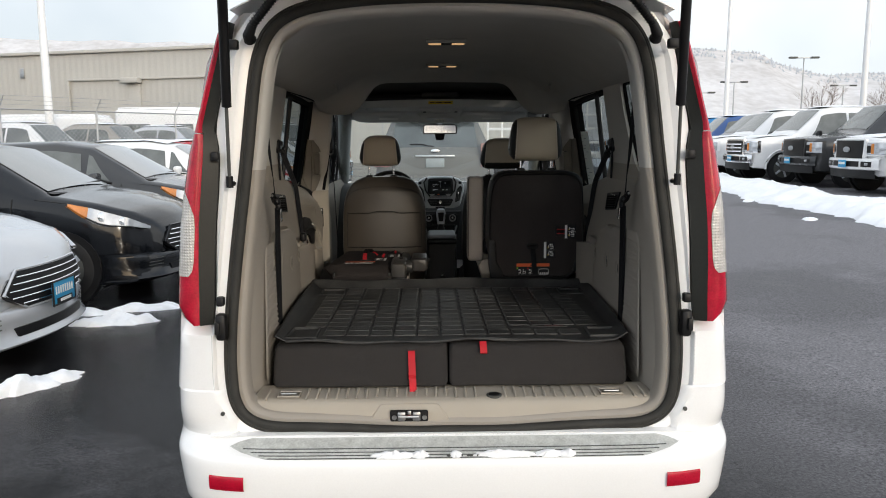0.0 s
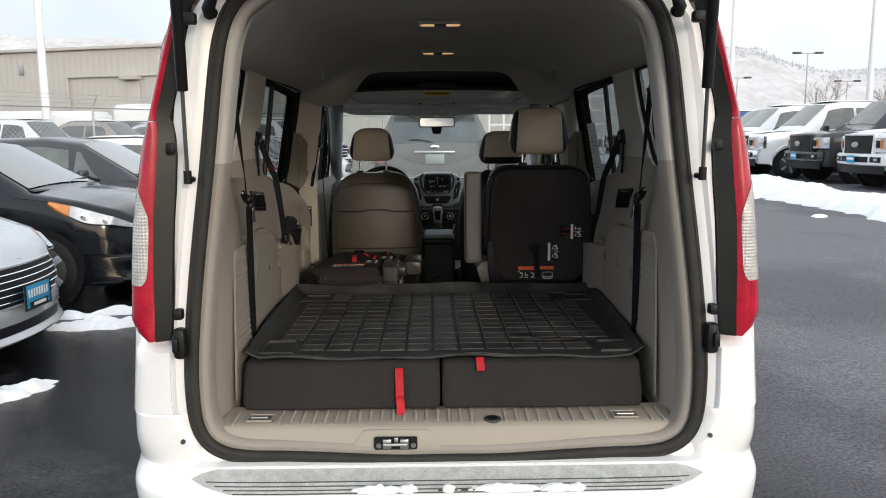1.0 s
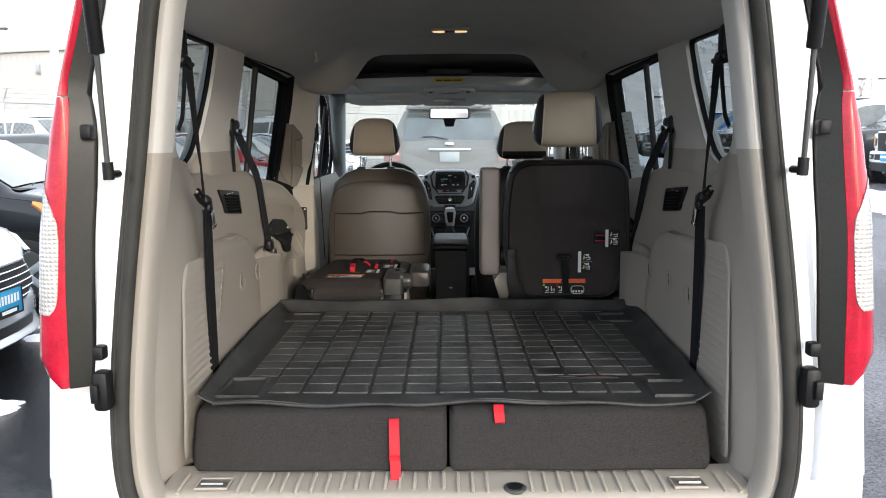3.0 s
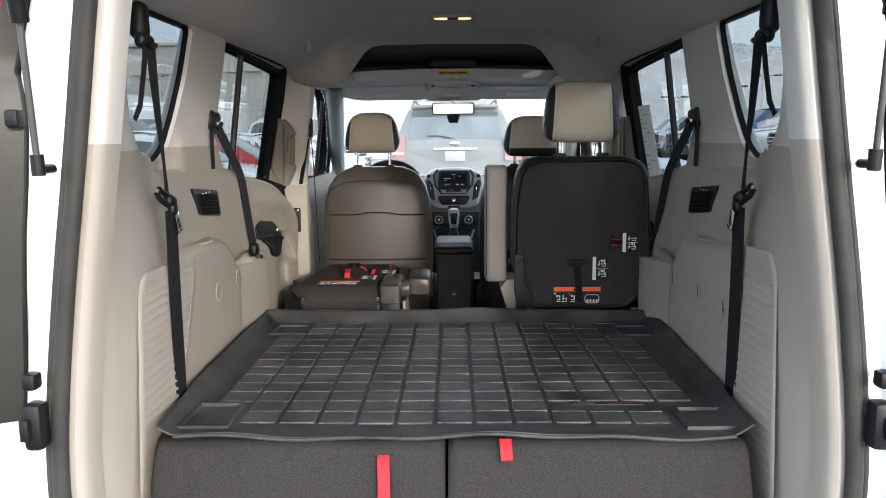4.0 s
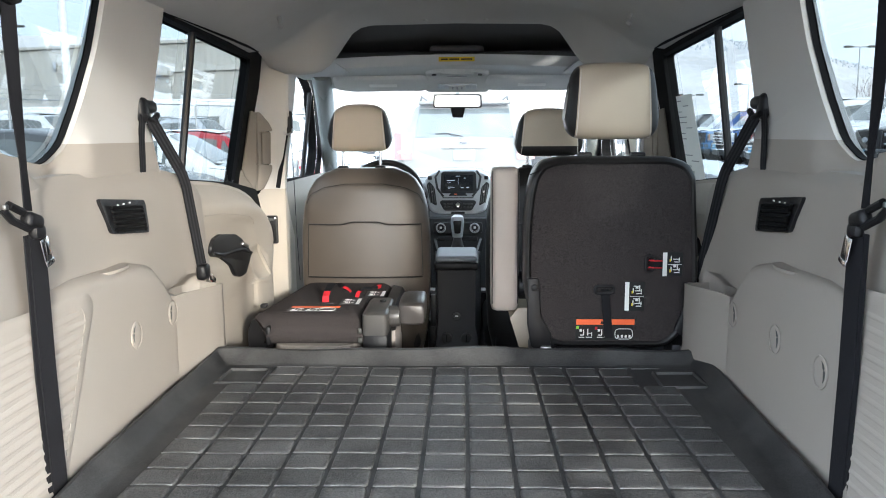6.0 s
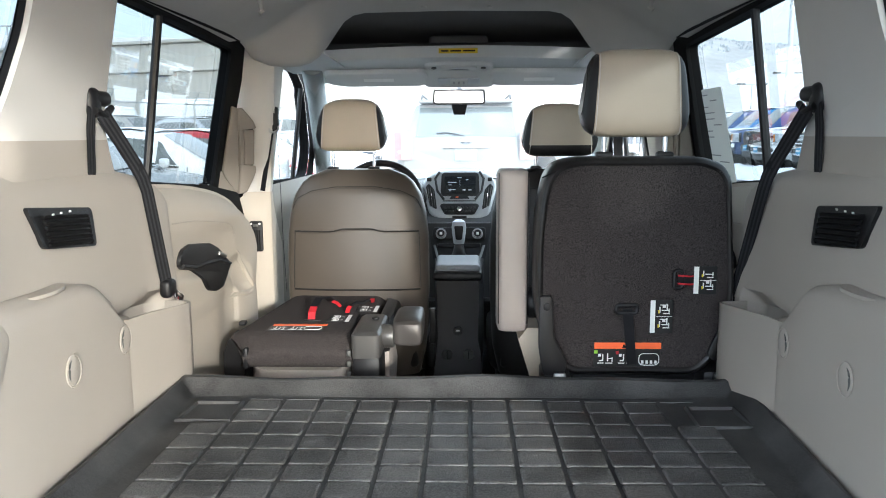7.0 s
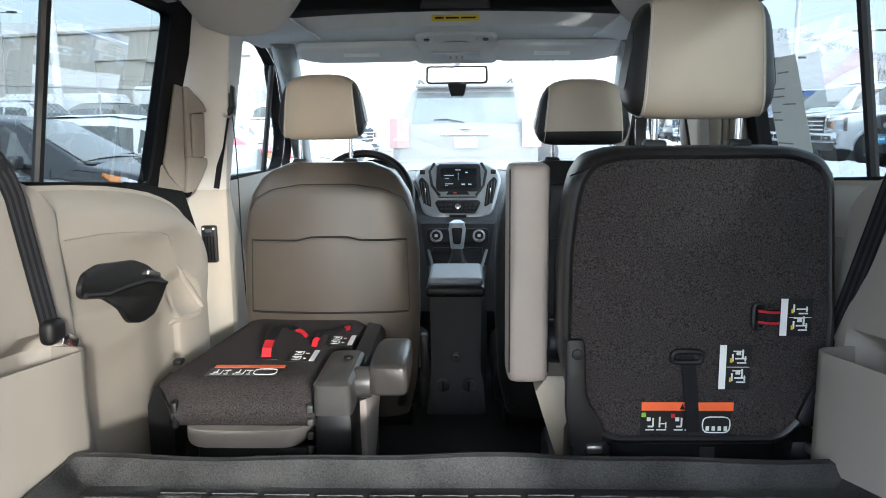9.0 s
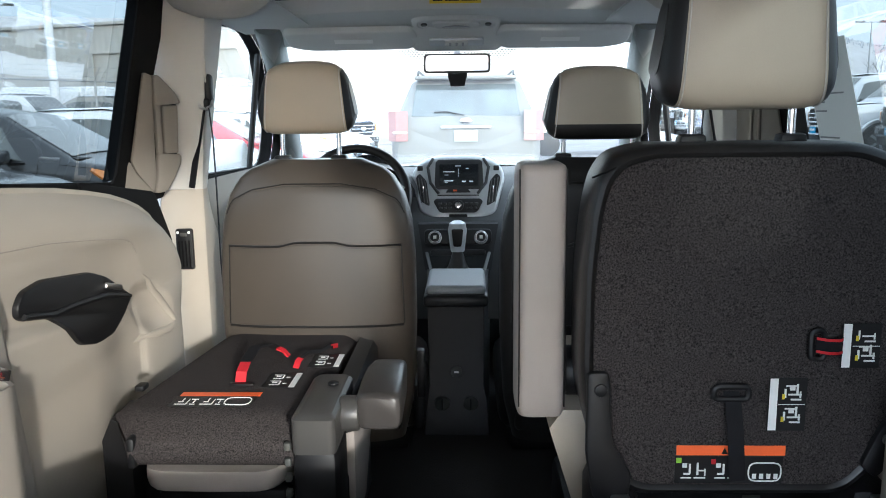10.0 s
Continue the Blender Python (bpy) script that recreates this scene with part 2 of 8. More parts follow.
def plate(pts, place, depth, bevel=0.0, seg=2):
    """A flat outline, set in space by place(u, v, w), from w = 0 to w = depth."""
    bm = bmesh.new()
    lo = [bm.verts.new((u, v, 0)) for u, v in pts]
    f = bm.faces.new(lo)
    ret = bmesh.ops.extrude_face_region(bm, geom=[f])
    top = [g for g in ret["geom"] if isinstance(g, bmesh.types.BMVert)]
    bmesh.ops.translate(bm, vec=(0, 0, depth), verts=top)
    if bevel:
        tops = set(top)
        es = [e for e in bm.edges if e.verts[0] in tops and e.verts[1] in tops]
        bmesh.ops.bevel(bm, geom=es, offset=bevel, segments=seg, profile=0.5, affect="EDGES", clamp_overlap=True)
    for v in bm.verts:
        v.co = place(v.co.x, v.co.y, v.co.z)
    bmesh.ops.recalc_face_normals(bm, faces=bm.faces)
    return bm


def tube(path, r, n=8, closed=False, flat=1.0, up=(0, 0, 1)):
    """A bar along a path; flat squeezes it along up."""
    bm = bmesh.new()
    pts = [Vector(p) for p in path]
    k = len(pts)
    rings = []
    for i, p in enumerate(pts):
        a = pts[i - 1] if (i or closed) else p
        b = pts[(i + 1) % k] if (i < k - 1 or closed) else p
        d = (b - a).normalized()
        u = Vector(up)
        if abs(d.dot(u)) > 0.95:
            u = Vector((0, 1, 0)) if abs(d.y) < 0.9 else Vector((1, 0, 0))
        s = d.cross(u).normalized()
        u = s.cross(d).normalized()
        rr = r[i] if isinstance(r, (list, tuple)) else r
        rings.append([bm.verts.new(p + s * math.cos(2 * math.pi * j / n) * rr + u * math.sin(2 * math.pi * j / n) * rr * flat) for j in range(n)])
    for i in range(k if closed else k - 1):
        a, b = rings[i], rings[(i + 1) % k]
        for j in range(n):
            bm.faces.new((a[j], a[(j + 1) % n], b[(j + 1) % n], b[j]))
    if not closed:
        bm.faces.new(rings[0][::-1])
        bm.faces.new(rings[-1])
    bmesh.ops.recalc_face_normals(bm, faces=bm.faces)
    return bm


def ribbon(path, width, thick, side):
    """A flat strap along a path, wide along side."""
    bm = bmesh.new()
    pts = [Vector(p) for p in path]
    rings = []
    for i, p in enumerate(pts):
        d = (pts[min(i + 1, len(pts) - 1)] - pts[max(i - 1, 0)]).normalized()
        s = Vector(side[i] if isinstance(side, list) else side)
        s = (s - d * s.dot(d)).normalized()
        u = s.cross(d) * thick / 2
        s = s * width / 2
        rings.append([bm.verts.new(p + q) for q in (s + u, -s + u, -s - u, s - u)])
    for a, b in zip(rings, rings[1:]):
        for j in range(4):
            bm.faces.new((a[j], a[(j + 1) % 4], b[(j + 1) % 4], b[j]))
    bm.faces.new(rings[0][::-1])
    bm.faces.new(rings[-1])
    bmesh.ops.recalc_face_normals(bm, faces=bm.faces)
    return bm


def loft(rings, closed=True, cap=True):
    """Skin through rings of equal length."""
    bm = bmesh.new()
    vs = [[bm.verts.new(p) for p in ring] for ring in rings]
    n = len(vs[0])
    for a, b in zip(vs, vs[1:]):
        for j in range(n if closed else n - 1):
            bm.faces.new((a[j], a[(j + 1) % n], b[(j + 1) % n], b[j]))
    if cap and closed:
        bm.faces.new(vs[0][::-1])
        bm.faces.new(vs[-1])
    bmesh.ops.recalc_face_normals(bm, faces=bm.faces)
    return bm


def sheet(fn, us, vs, thick=0.0):
    bm = bmesh.new()
    grid = [[bm.verts.new(fn(u, v)) for v in vs] for u in us]
    for a, b in zip(grid, grid[1:]):
        for j in range(len(vs) - 1):
            bm.faces.new((a[j], a[j + 1], b[j + 1], b[j]))
    if thick:
        bm.normal_update()
        bmesh.ops.solidify(bm, geom=list(bm.faces), thickness=thick)
    return bm


def lin(a, b, n):
    return [a + (b - a) * i / (n - 1) for i in range(n)]


def table(rows, x):
    """Straight-line look-up in rows of (x, value)."""
    if x <= rows[0][0]:
        return rows[0][1]
    for (a, p), (b, q) in zip(rows, rows[1:]):
        if x <= b:
            return p + (q - p) * (x - a) / (b - a)
    return rows[-1][1]


def reach(outline, c, th):
    """How far from c an outline lies in a direction."""
    d = (math.cos(th), math.sin(th))
    best = None
    for i in range(len(outline)):
        (x1, y1), (x2, y2) = outline[i - 1], outline[i]
        ex, ey = x2 - x1, y2 - y1
        den = d[0] * ey - d[1] * ex
        if abs(den) < 1e-12:
            continue
        t = ((x1 - c[0]) * ey - (y1 - c[1]) * ex) / den
        s = ((x1 - c[0]) * d[1] - (y1 - c[1]) * d[0]) / den
        if t > 0 and -1e-9 <= s <= 1 + 1e-9 and (best is None or t > best):
            best = t
    return best or 0.0


def framed(outer, hole, c, xfn, rings=4, n=72, thick=0.0):
    """A wall in (y, z) round a window: from the outer outline to the hole, at x = xfn(y, z)."""
    ths = sorted({2 * math.pi * i / n for i in range(n)} | {math.atan2(p[1] - c[1], p[0] - c[0]) % (2 * math.pi) for p in outer})
    bm = bmesh.new()
    cols = []
    for th in ths:
        a, b = reach(hole, c, th), reach(outer, c, th)
        col = []
        for i in range(rings + 1):
            r = a + (b - a) * i / rings
            y, z = c[0] + r * math.cos(th), c[1] + r * math.sin(th)
            col.append(bm.verts.new((xfn(y, z), y, z)))
        cols.append(col)
    k = len(cols)
    for i in range(k):
        p, q = cols[i], cols[(i + 1) % k]
        for j in range(rings):
            bm.faces.new((p[j], p[j + 1], q[j + 1], q[j]))
    if thick:
        bm.normal_update()
        bmesh.ops.solidify(bm, geom=list(bm.faces), thickness=thick)
    return bm


def cut(bm, co, no):
    """Drop what lies beyond a plane."""
    bmesh.ops.bisect_plane(bm, geom=list(bm.verts) + list(bm.edges) + list(bm.faces), plane_co=co, plane_no=no, clear_outer=True)
    return bm


def disc(c, axis, r, depth, n=20, bevel=0.0):
    """A short cylinder centred on c along axis."""
    bm = bmesh.new()
    bmesh.ops.create_cone(bm, cap_ends=True, segments=n, radius1=r, radius2=r, depth=depth)
    if bevel:
        es = [e for e in bm.edges if abs(e.verts[0].co.z - e.verts[1].co.z) < 1e-6]
        bmesh.ops.bevel(bm, geom=es, offset=bevel, segments=2, profile=0.5, affect="EDGES")
    q = Vector((0, 0, 1)).rotation_difference(Vector(axis))
    bmesh.ops.transform(bm, matrix=Matrix.Translation(c) @ q.to_matrix().to_4x4(), verts=bm.verts)
    return bm


def torus(c, axis, r, tr, n=40, k=8):
    q = Vector((0, 0, 1)).rotation_difference(Vector(axis))
    pts = [Vector(c) + q @ Vector((math.cos(2 * math.pi * i / n) * r, math.sin(2 * math.pi * i / n) * r, 0)) for i in range(n)]
    return tube(pts, tr, k, closed=True, up=axis)


def oval(cx, cy, wx, wy, p=2.6, n=28):
    """Points of a softened rectangle."""
    out = []
    for i in range(n):
        a = 2 * math.pi * i / n
        c, s = math.cos(a), math.sin(a)
        out.append((cx + wx * math.copysign(abs(c) ** (2 / p), c), cy + wy * math.copysign(abs(s) ** (2 / p), s)))
    return out


# ---- ground ----
def ground_height(x, y):
    """The yard rises gently to the right."""
    return 0.24 * min(1.0, max(0.0, (x - 1.8) / 6.5)) if x < 40 else 0.24


def wet_asphalt():
    """Tarmac with wet, dark, mirror-like patches and drier grey ones."""
    m = surface("wet_asphalt", (0.040, 0.0405, 0.043), 0.4, 0.4, 60, 0.5, 160, alt=(0.085, 0.085, 0.088), spec=0.06)
    nt = m.node_tree
    b = nt.nodes["Principled BSDF"]
    nt.nodes["Bump"].inputs["Distance"].default_value = 0.0035
    tc = nt.nodes.new("ShaderNodeTexCoord")
    n = nt.nodes.new("ShaderNodeTexNoise")
    n.inputs["Scale"].default_value = 0.33
    n.inputs["Detail"].default_value = 9
    n.inputs["Roughness"].default_value = 0.62
    n.inputs["Distortion"].default_value = 0.15
    nt.links.new(tc.outputs["Object"], n.inputs["Vector"])
    r = nt.nodes.new("ShaderNodeValToRGB")
    r.color_ramp.elements[0].position, r.color_ramp.elements[0].color = 0.38, (0.12, 0.12, 0.12, 1)
    r.color_ramp.elements[1].position, r.color_ramp.elements[1].color = 0.58, (0.62, 0.62, 0.62, 1)
    sep = nt.nodes.new("ShaderNodeSeparateXYZ")
    nt.links.new(tc.outputs["Object"], sep.inputs["Vector"])
    dry = nt.nodes.new("ShaderNodeMapRange")
    dry.inputs["From Min"].default_value = -1.2
    dry.inputs["From Max"].default_value = 2.6
    dry.inputs["To Min"].default_value = -0.18
    dry.inputs["To Max"].default_value = 0.16
    nt.links.new(sep.outputs["X"], dry.inputs["Value"])
    fac = nt.nodes.new("ShaderNodeMath")
    fac.operation = "ADD"
    nt.links.new(n.outputs["Fac"], fac.inputs[0])
    nt.links.new(dry.outputs["Result"], fac.inputs[1])
    nt.links.new(fac.outputs[0], r.inputs["Fac"])
    nt.links.new(r.outputs["Color"], b.inputs["Roughness"])
    wet = nt.nodes.new("ShaderNodeMix")
    wet.data_type, wet.blend_type = "RGBA", "MULTIPLY"
    wet.inputs["Factor"].default_value = 1.0
    r2 = nt.nodes.new("ShaderNodeValToRGB")
    r2.color_ramp.elements[0].position, r2.color_ramp.elements[0].color = 0.36, (0.20, 0.20, 0.212, 1)
    r2.color_ramp.elements[1].position, r2.color_ramp.elements[1].color = 0.66, (3.3, 3.2, 3.25, 1)
    nt.links.new(fac.outputs[0], r2.inputs["Fac"])
    old = b.inputs["Base Color"].links[0].from_socket
    nt.links.new(old, wet.inputs[6])
    nt.links.new(r2.outputs["Color"], wet.inputs[7])
    nt.links.new(wet.outputs[2], b.inputs["Base Color"])
    return m


ASPHALT = wet_asphalt()
tagged(part("ground", sheet(lambda u, v: (u, v, ground_height(u, v)), [-700, -60, 1.8, 8.3, 40, 120, 1500], lin(-300, 1100, 8)), ASPHALT), "wet dark asphalt of a car park", "ground", kind="structure")

# ---- the van: shell ----
van = thing("van", "white passenger van with raised rear liftgate, parked on wet asphalt", "van")

BODY_X = [(0.22, 0.868), (0.30, 0.914), (0.45, 0.930), (0.64, 0.922), (0.90, 0.900), (1.10, 0.88), (1.30, 0.846), (1.50, 0.815), (1.70, 0.782), (1.80, 0.735), (1.86, 0.68)]
QUARTER = rounded([(0.335, 1.436), (0.405, 1.430), (0.445, 1.372), (0.520, 1.345), (0.66, 1.335), (0.77, 1.318), (0.845, 1.358), (0.900, 1.45), (0.950, 1.56), (0.985, 1.705), (0.50, 1.705), (0.435, 1.59)], 0.03)
SLIDER = rounded([(1.26, 1.27), (2.219, 1.188), (2.322, 1.680), (1.30, 1.70)], 0.03)
FRONTWIN = rounded([(2.73, 1.17), (3.60, 1.15), (3.62, 1.30), (3.34, 1.60), (3.15, 1.665), (2.78, 1.665)], 0.06)


def skin_x(y, z):
    return table(BODY_X, z) * (1.0 if y < 3.0 else 1.0 - 0.03 * (y - 3.0)) + 0.022 * min(1.0, max(0.0, (y - 0.3) / 0.9))


def glass_x(z):
    return 0.822 - 0.125 * (z - 1.3)


def tilt(y):
    """The sliding-door glass stands further out towards its front."""
    return 0.03 * min(1.1, max(0.0, (y - 1.26) / 0.95))


def grown(hole, k):
    """A window outline, larger or smaller about its middle."""
    c = (sum(p[0] for p in hole) / len(hole), sum(p[1] for p in hole) / len(hole))
    return [(c[0] + (y - c[0]) * k, c[1] + (z - c[1]) * k) for y, z in hole]


def body_side(s):
    side = "left" if s < 0 else "right"
    for name, outer, hole, c in (
        ("quarter_panel", [(0.43, 0.30), (1.16, 0.30), (1.16, 1.86), (0.10, 1.86), (0.10, 0.655), (0.43, 0.650)], grown(QUARTER, 1.14), (0.70, 1.55)),
        ("sliding_door_skin", [(1.165, 0.30), (2.58, 0.30), (2.58, 1.86), (1.165, 1.86)], [(y + 0.07 * (y > 2.0), z) for y, z in SLIDER], (1.75, 1.45)),
        ("front_door_skin", [(2.585, 0.30), (3.75, 0.30), (3.75, 1.86), (2.585, 1.86)], FRONTWIN, (3.1, 1.4)),
    ):
        bm = framed(outer, hole, c, lambda y, z: skin_x(y, z), 8, 72)
        if name == "front_door_skin":
            cut(bm, (0, 3.62, 1.30), (0, 0.55, 0.84))
        bmesh.ops.solidify(bm, geom=list(bm.faces), thickness=0.003)
        part(name, flipped(bm, s), WHITE, van)
    for name, hole, mat in (("quarter_glass", QUARTER, TINTGLASS), ("sliding_door_glass", SLIDER, TINTGLASS), ("front_door_glass", FRONTWIN, CLEARGLASS)):
        pane_x = lambda y, z: glass_x(z) + (0.02 + tilt(y) if hole is SLIDER else 0.0)
        c = (sum(p[0] for p in hole) / len(hole), sum(p[1] for p in hole) / len(hole))
        big = grown(hole, 1.13 if hole is QUARTER else 1.10 if hole is SLIDER else 1.02)
        bm = bmesh.new()
        bm.faces.new([bm.verts.new((pane_x(y, z), y, z)) for y, z in big])
        g = part(name, flipped(bm, s), mat, van, smooth=0)
        g.visible_shadow = mat is TINTGLASS
        d = 0.012 if hole is QUARTER else 0.021
        if hole is QUARTER:
            frit = loft([[(pane_x(y, z) + 0.003, y, z) for y, z in grown(hole, k)] for k in (0.985, 1.14)], cap=False)
            part("black_border", flipped(frit, s), FRAMEBLACK, g)
        edge = [(y + 0.05 * (hole is SLIDER and y > 2.0), z) for y, z in hole]
        rubber = loft([[(pane_x(y, z) + (0.003 if hole is QUARTER else 0.03), y, z) for y, z in edge], [(pane_x(y, z) - d, y, z) for y, z in edge],
                       [(pane_x(y, z) - d - 0.001, c[0] + (y - c[0]) * 0.985, c[1] + (z - c[1]) * 0.982) for y, z in edge],
                       [(pane_x(y, z) + 0.0, c[0] + (y - c[0]) * 0.986, c[1] + (z - c[1]) * 0.98) for y, z in edge]], cap=False)
        part("window_seal", flipped(rubber, s), FRAMEBLACK, van)


for s in (-1, 1):
    body_side(s)

# roof, hood, nose
ROOF = [(0.0, 1.955), (0.25, 1.952), (0.45, 1.935), (0.58, 1.905), (0.65, 1.875), (0.68, 1.86)]
part("roof", sheet(lambda x, y: (x, y, table(ROOF, abs(x)) - max(0, y - 2.4) ** 2 * 0.22), sorted([-a for a, b in ROOF] + [a for a, b in ROOF[1:]]), lin(0.03, 3.12, 24), 0.004), WHITE, van)
part("hood", sheet(lambda x, y: (x, y, 1.13 - 0.20 * ((y - 3.9) / 0.85) ** 2 - 0.12 * (abs(x) / 0.8) ** 3), lin(-0.8, 0.8, 15), lin(3.85, 4.72, 10), 0.004), WHITE, van)
for s in (-1, 1):
    part("front_fender", flipped(sheet(lambda y, z: (skin_x(y, z) - max(0, y - 4.0) ** 2 * 0.25, y, z), lin(3.755, 4.72, 14), lin(0.34, 1.0, 8), 0.004), s), WHITE, van)
part("front_bumper", sheet(lambda x, z: (x, 4.78 - 0.18 * (abs(x) / 0.85) ** 3 - 0.1 * (z - 0.5) ** 2, z), lin(-0.84, 0.84, 18), lin(0.22, 0.95, 8), 0.01), WHITE, van)
WS = part("windshield", sheet(lambda x, v: (x * (0.70 + 0.10 * v), 3.13 + 0.80 * v - 0.06 * x * x, 1.635 - 0.52 * v), lin(-1, 1, 13), lin(0, 1, 6)), DUSTGLASS, van)
WS.visible_shadow = False


def wheel(parent, x, y, r=0.33, w=0.21, side=1):
    rim = part("wheel", disc((x, y, r), (1, 0, 0), r, w, 36, 0.03), RUBBER, parent)
    part("rim", disc((x + side * 0.10, y, r), (1, 0, 0), r * 0.66, 0.03, 24, 0.01), STEEL, rim)
    for k in range(5):
        a = 2 * math.pi * k / 5
        part("spoke", box(0, 0, 0, 0.02, 0.05, r * 0.6, 0.006, m=pose(x + side * 0.115, y + math.sin(a) * r * 0.33, r + math.cos(a) * r * 0.33, -math.degrees(a))), SILVERPLASTIC, rim)
    return rim


for s in (-1, 1):
    for y in (1.0, 4.05):
        wheel(van, s * 0.79, y, side=s)
part("underbody", box(0, 2.3, 0.29, 1.6, 4.3, 0.05, 0.01), BLACK, van)

# rear opening: body jamb, seal, bumper
OPENING = [(0.0, 0.515), (0.15, 0.513), (0.30, 0.522), (0.45, 0.53), (0.60, 0.533), (0.672, 0.556), (0.712, 0.602), (0.727, 0.68), (0.725, 0.84), (0.695, 1.10), (0.655, 1.38), (0.63, 1.60), (0.612, 1.72), (0.58, 1.80), (0.52, 1.855), (0.42, 1.885), (0.25, 1.905), (0.0, 1.912)]


def opening_y(z):
    """How far forward the rear of the body leans at a height."""
    return 0.045 + 0.05 * max(0, (z - 0.9)) ** 1.5


def loop(off, dy, pts=OPENING):
    """The opening's outline, moved outwards by off, as a closed loop."""
    half = []
    c = (0.0, 1.2)
    k = len(pts)
    for i, (x, z) in enumerate(pts):
        a = pts[max(i - 1, 0)]
        b = pts[min(i + 1, k - 1)]
        tx, tz = b[0] - a[0], b[1] - a[1]
        d = math.hypot(tx, tz)
        half.append((x + tz / d * off if 0 < i < k - 1 else 0.0, opening_y(z) + dy, z - tx / d * off))
    return half + [(-x, y, z) for x, y, z in half[-2:0:-1]]


def smooth_loop(p, n=2):
    for _ in range(n):
        q = []
        for i in range(len(p)):
            a, b = Vector(p[i]), Vector(p[(i + 1) % len(p)])
            q += [tuple(a * 0.75 + b * 0.25), tuple(a * 0.25 + b * 0.75)]
        p = q
    return p


seal = part("door_seal", tube(smooth_loop(loop(-0.004, -0.012)), 0.0155, 12, closed=True, flat=0.9, up=(0, 1, 0)), SEALGREY, van, "black rubber weatherstrip round the rear opening")
part("seal_lip", tube(smooth_loop(loop(0.015, -0.006)), 0.0095, 8, closed=True, up=(0, 1, 0)), SEALGREY, seal)
part("seal_groove", tube(smooth_loop(loop(0.0065, -0.011)), 0.0040, 6, closed=True, up=(0, 1, 0)), RUBBER, seal)
part("rear_jamb", loft([smooth_loop(loop(0.008, 0.004)), smooth_loop(loop(0.035, -0.01)), smooth_loop(loop(0.055, -0.012))], cap=False), WHITE, van)

# beige lining that turns in behind the seal
TRIM_RINGS = [smooth_loop(loop(o, d)) for o, d in ((-0.014, -0.002), (-0.028, -0.004), (-0.038, 0.002), (-0.043, 0.014), (-0.046, 0.035), (-0.047, 0.062))]
part("opening_trim", cut(loft(TRIM_RINGS, cap=False), (0, 0, 1.376), (0, 0, -1)), LIGHT, van)
part("opening_trim", cut(loft(TRIM_RINGS, cap=False), (0, 0, 1.376), (0, 0, 1)), TAUPE, van)

LAMP = [  # z, inner dark edge, inner red edge, outer edge
    (0.885, 0.775, 0.812, 0.838), (0.91, 0.770, 0.812, 0.868), (0.95, 0.765, 0.810, 0.882), (1.07, 0.760, 0.808, 0.874), (1.21, 0.752, 0.802, 0.864), (1.31, 0.742, 0.792, 0.850), (1.42, 0.735, 0.782, 0.832),
    (1.485, 0.742, 0.778, 0.815), (1.50, 0.748, 0.784, 0.810), (1.53, 0.742, 0.777, 0.802), (1.68, 0.708, 0.739, 0.764), (1.79, 0.692, 0.710, 0.734), (1.83, 0.684, 0.694, 0.718)]


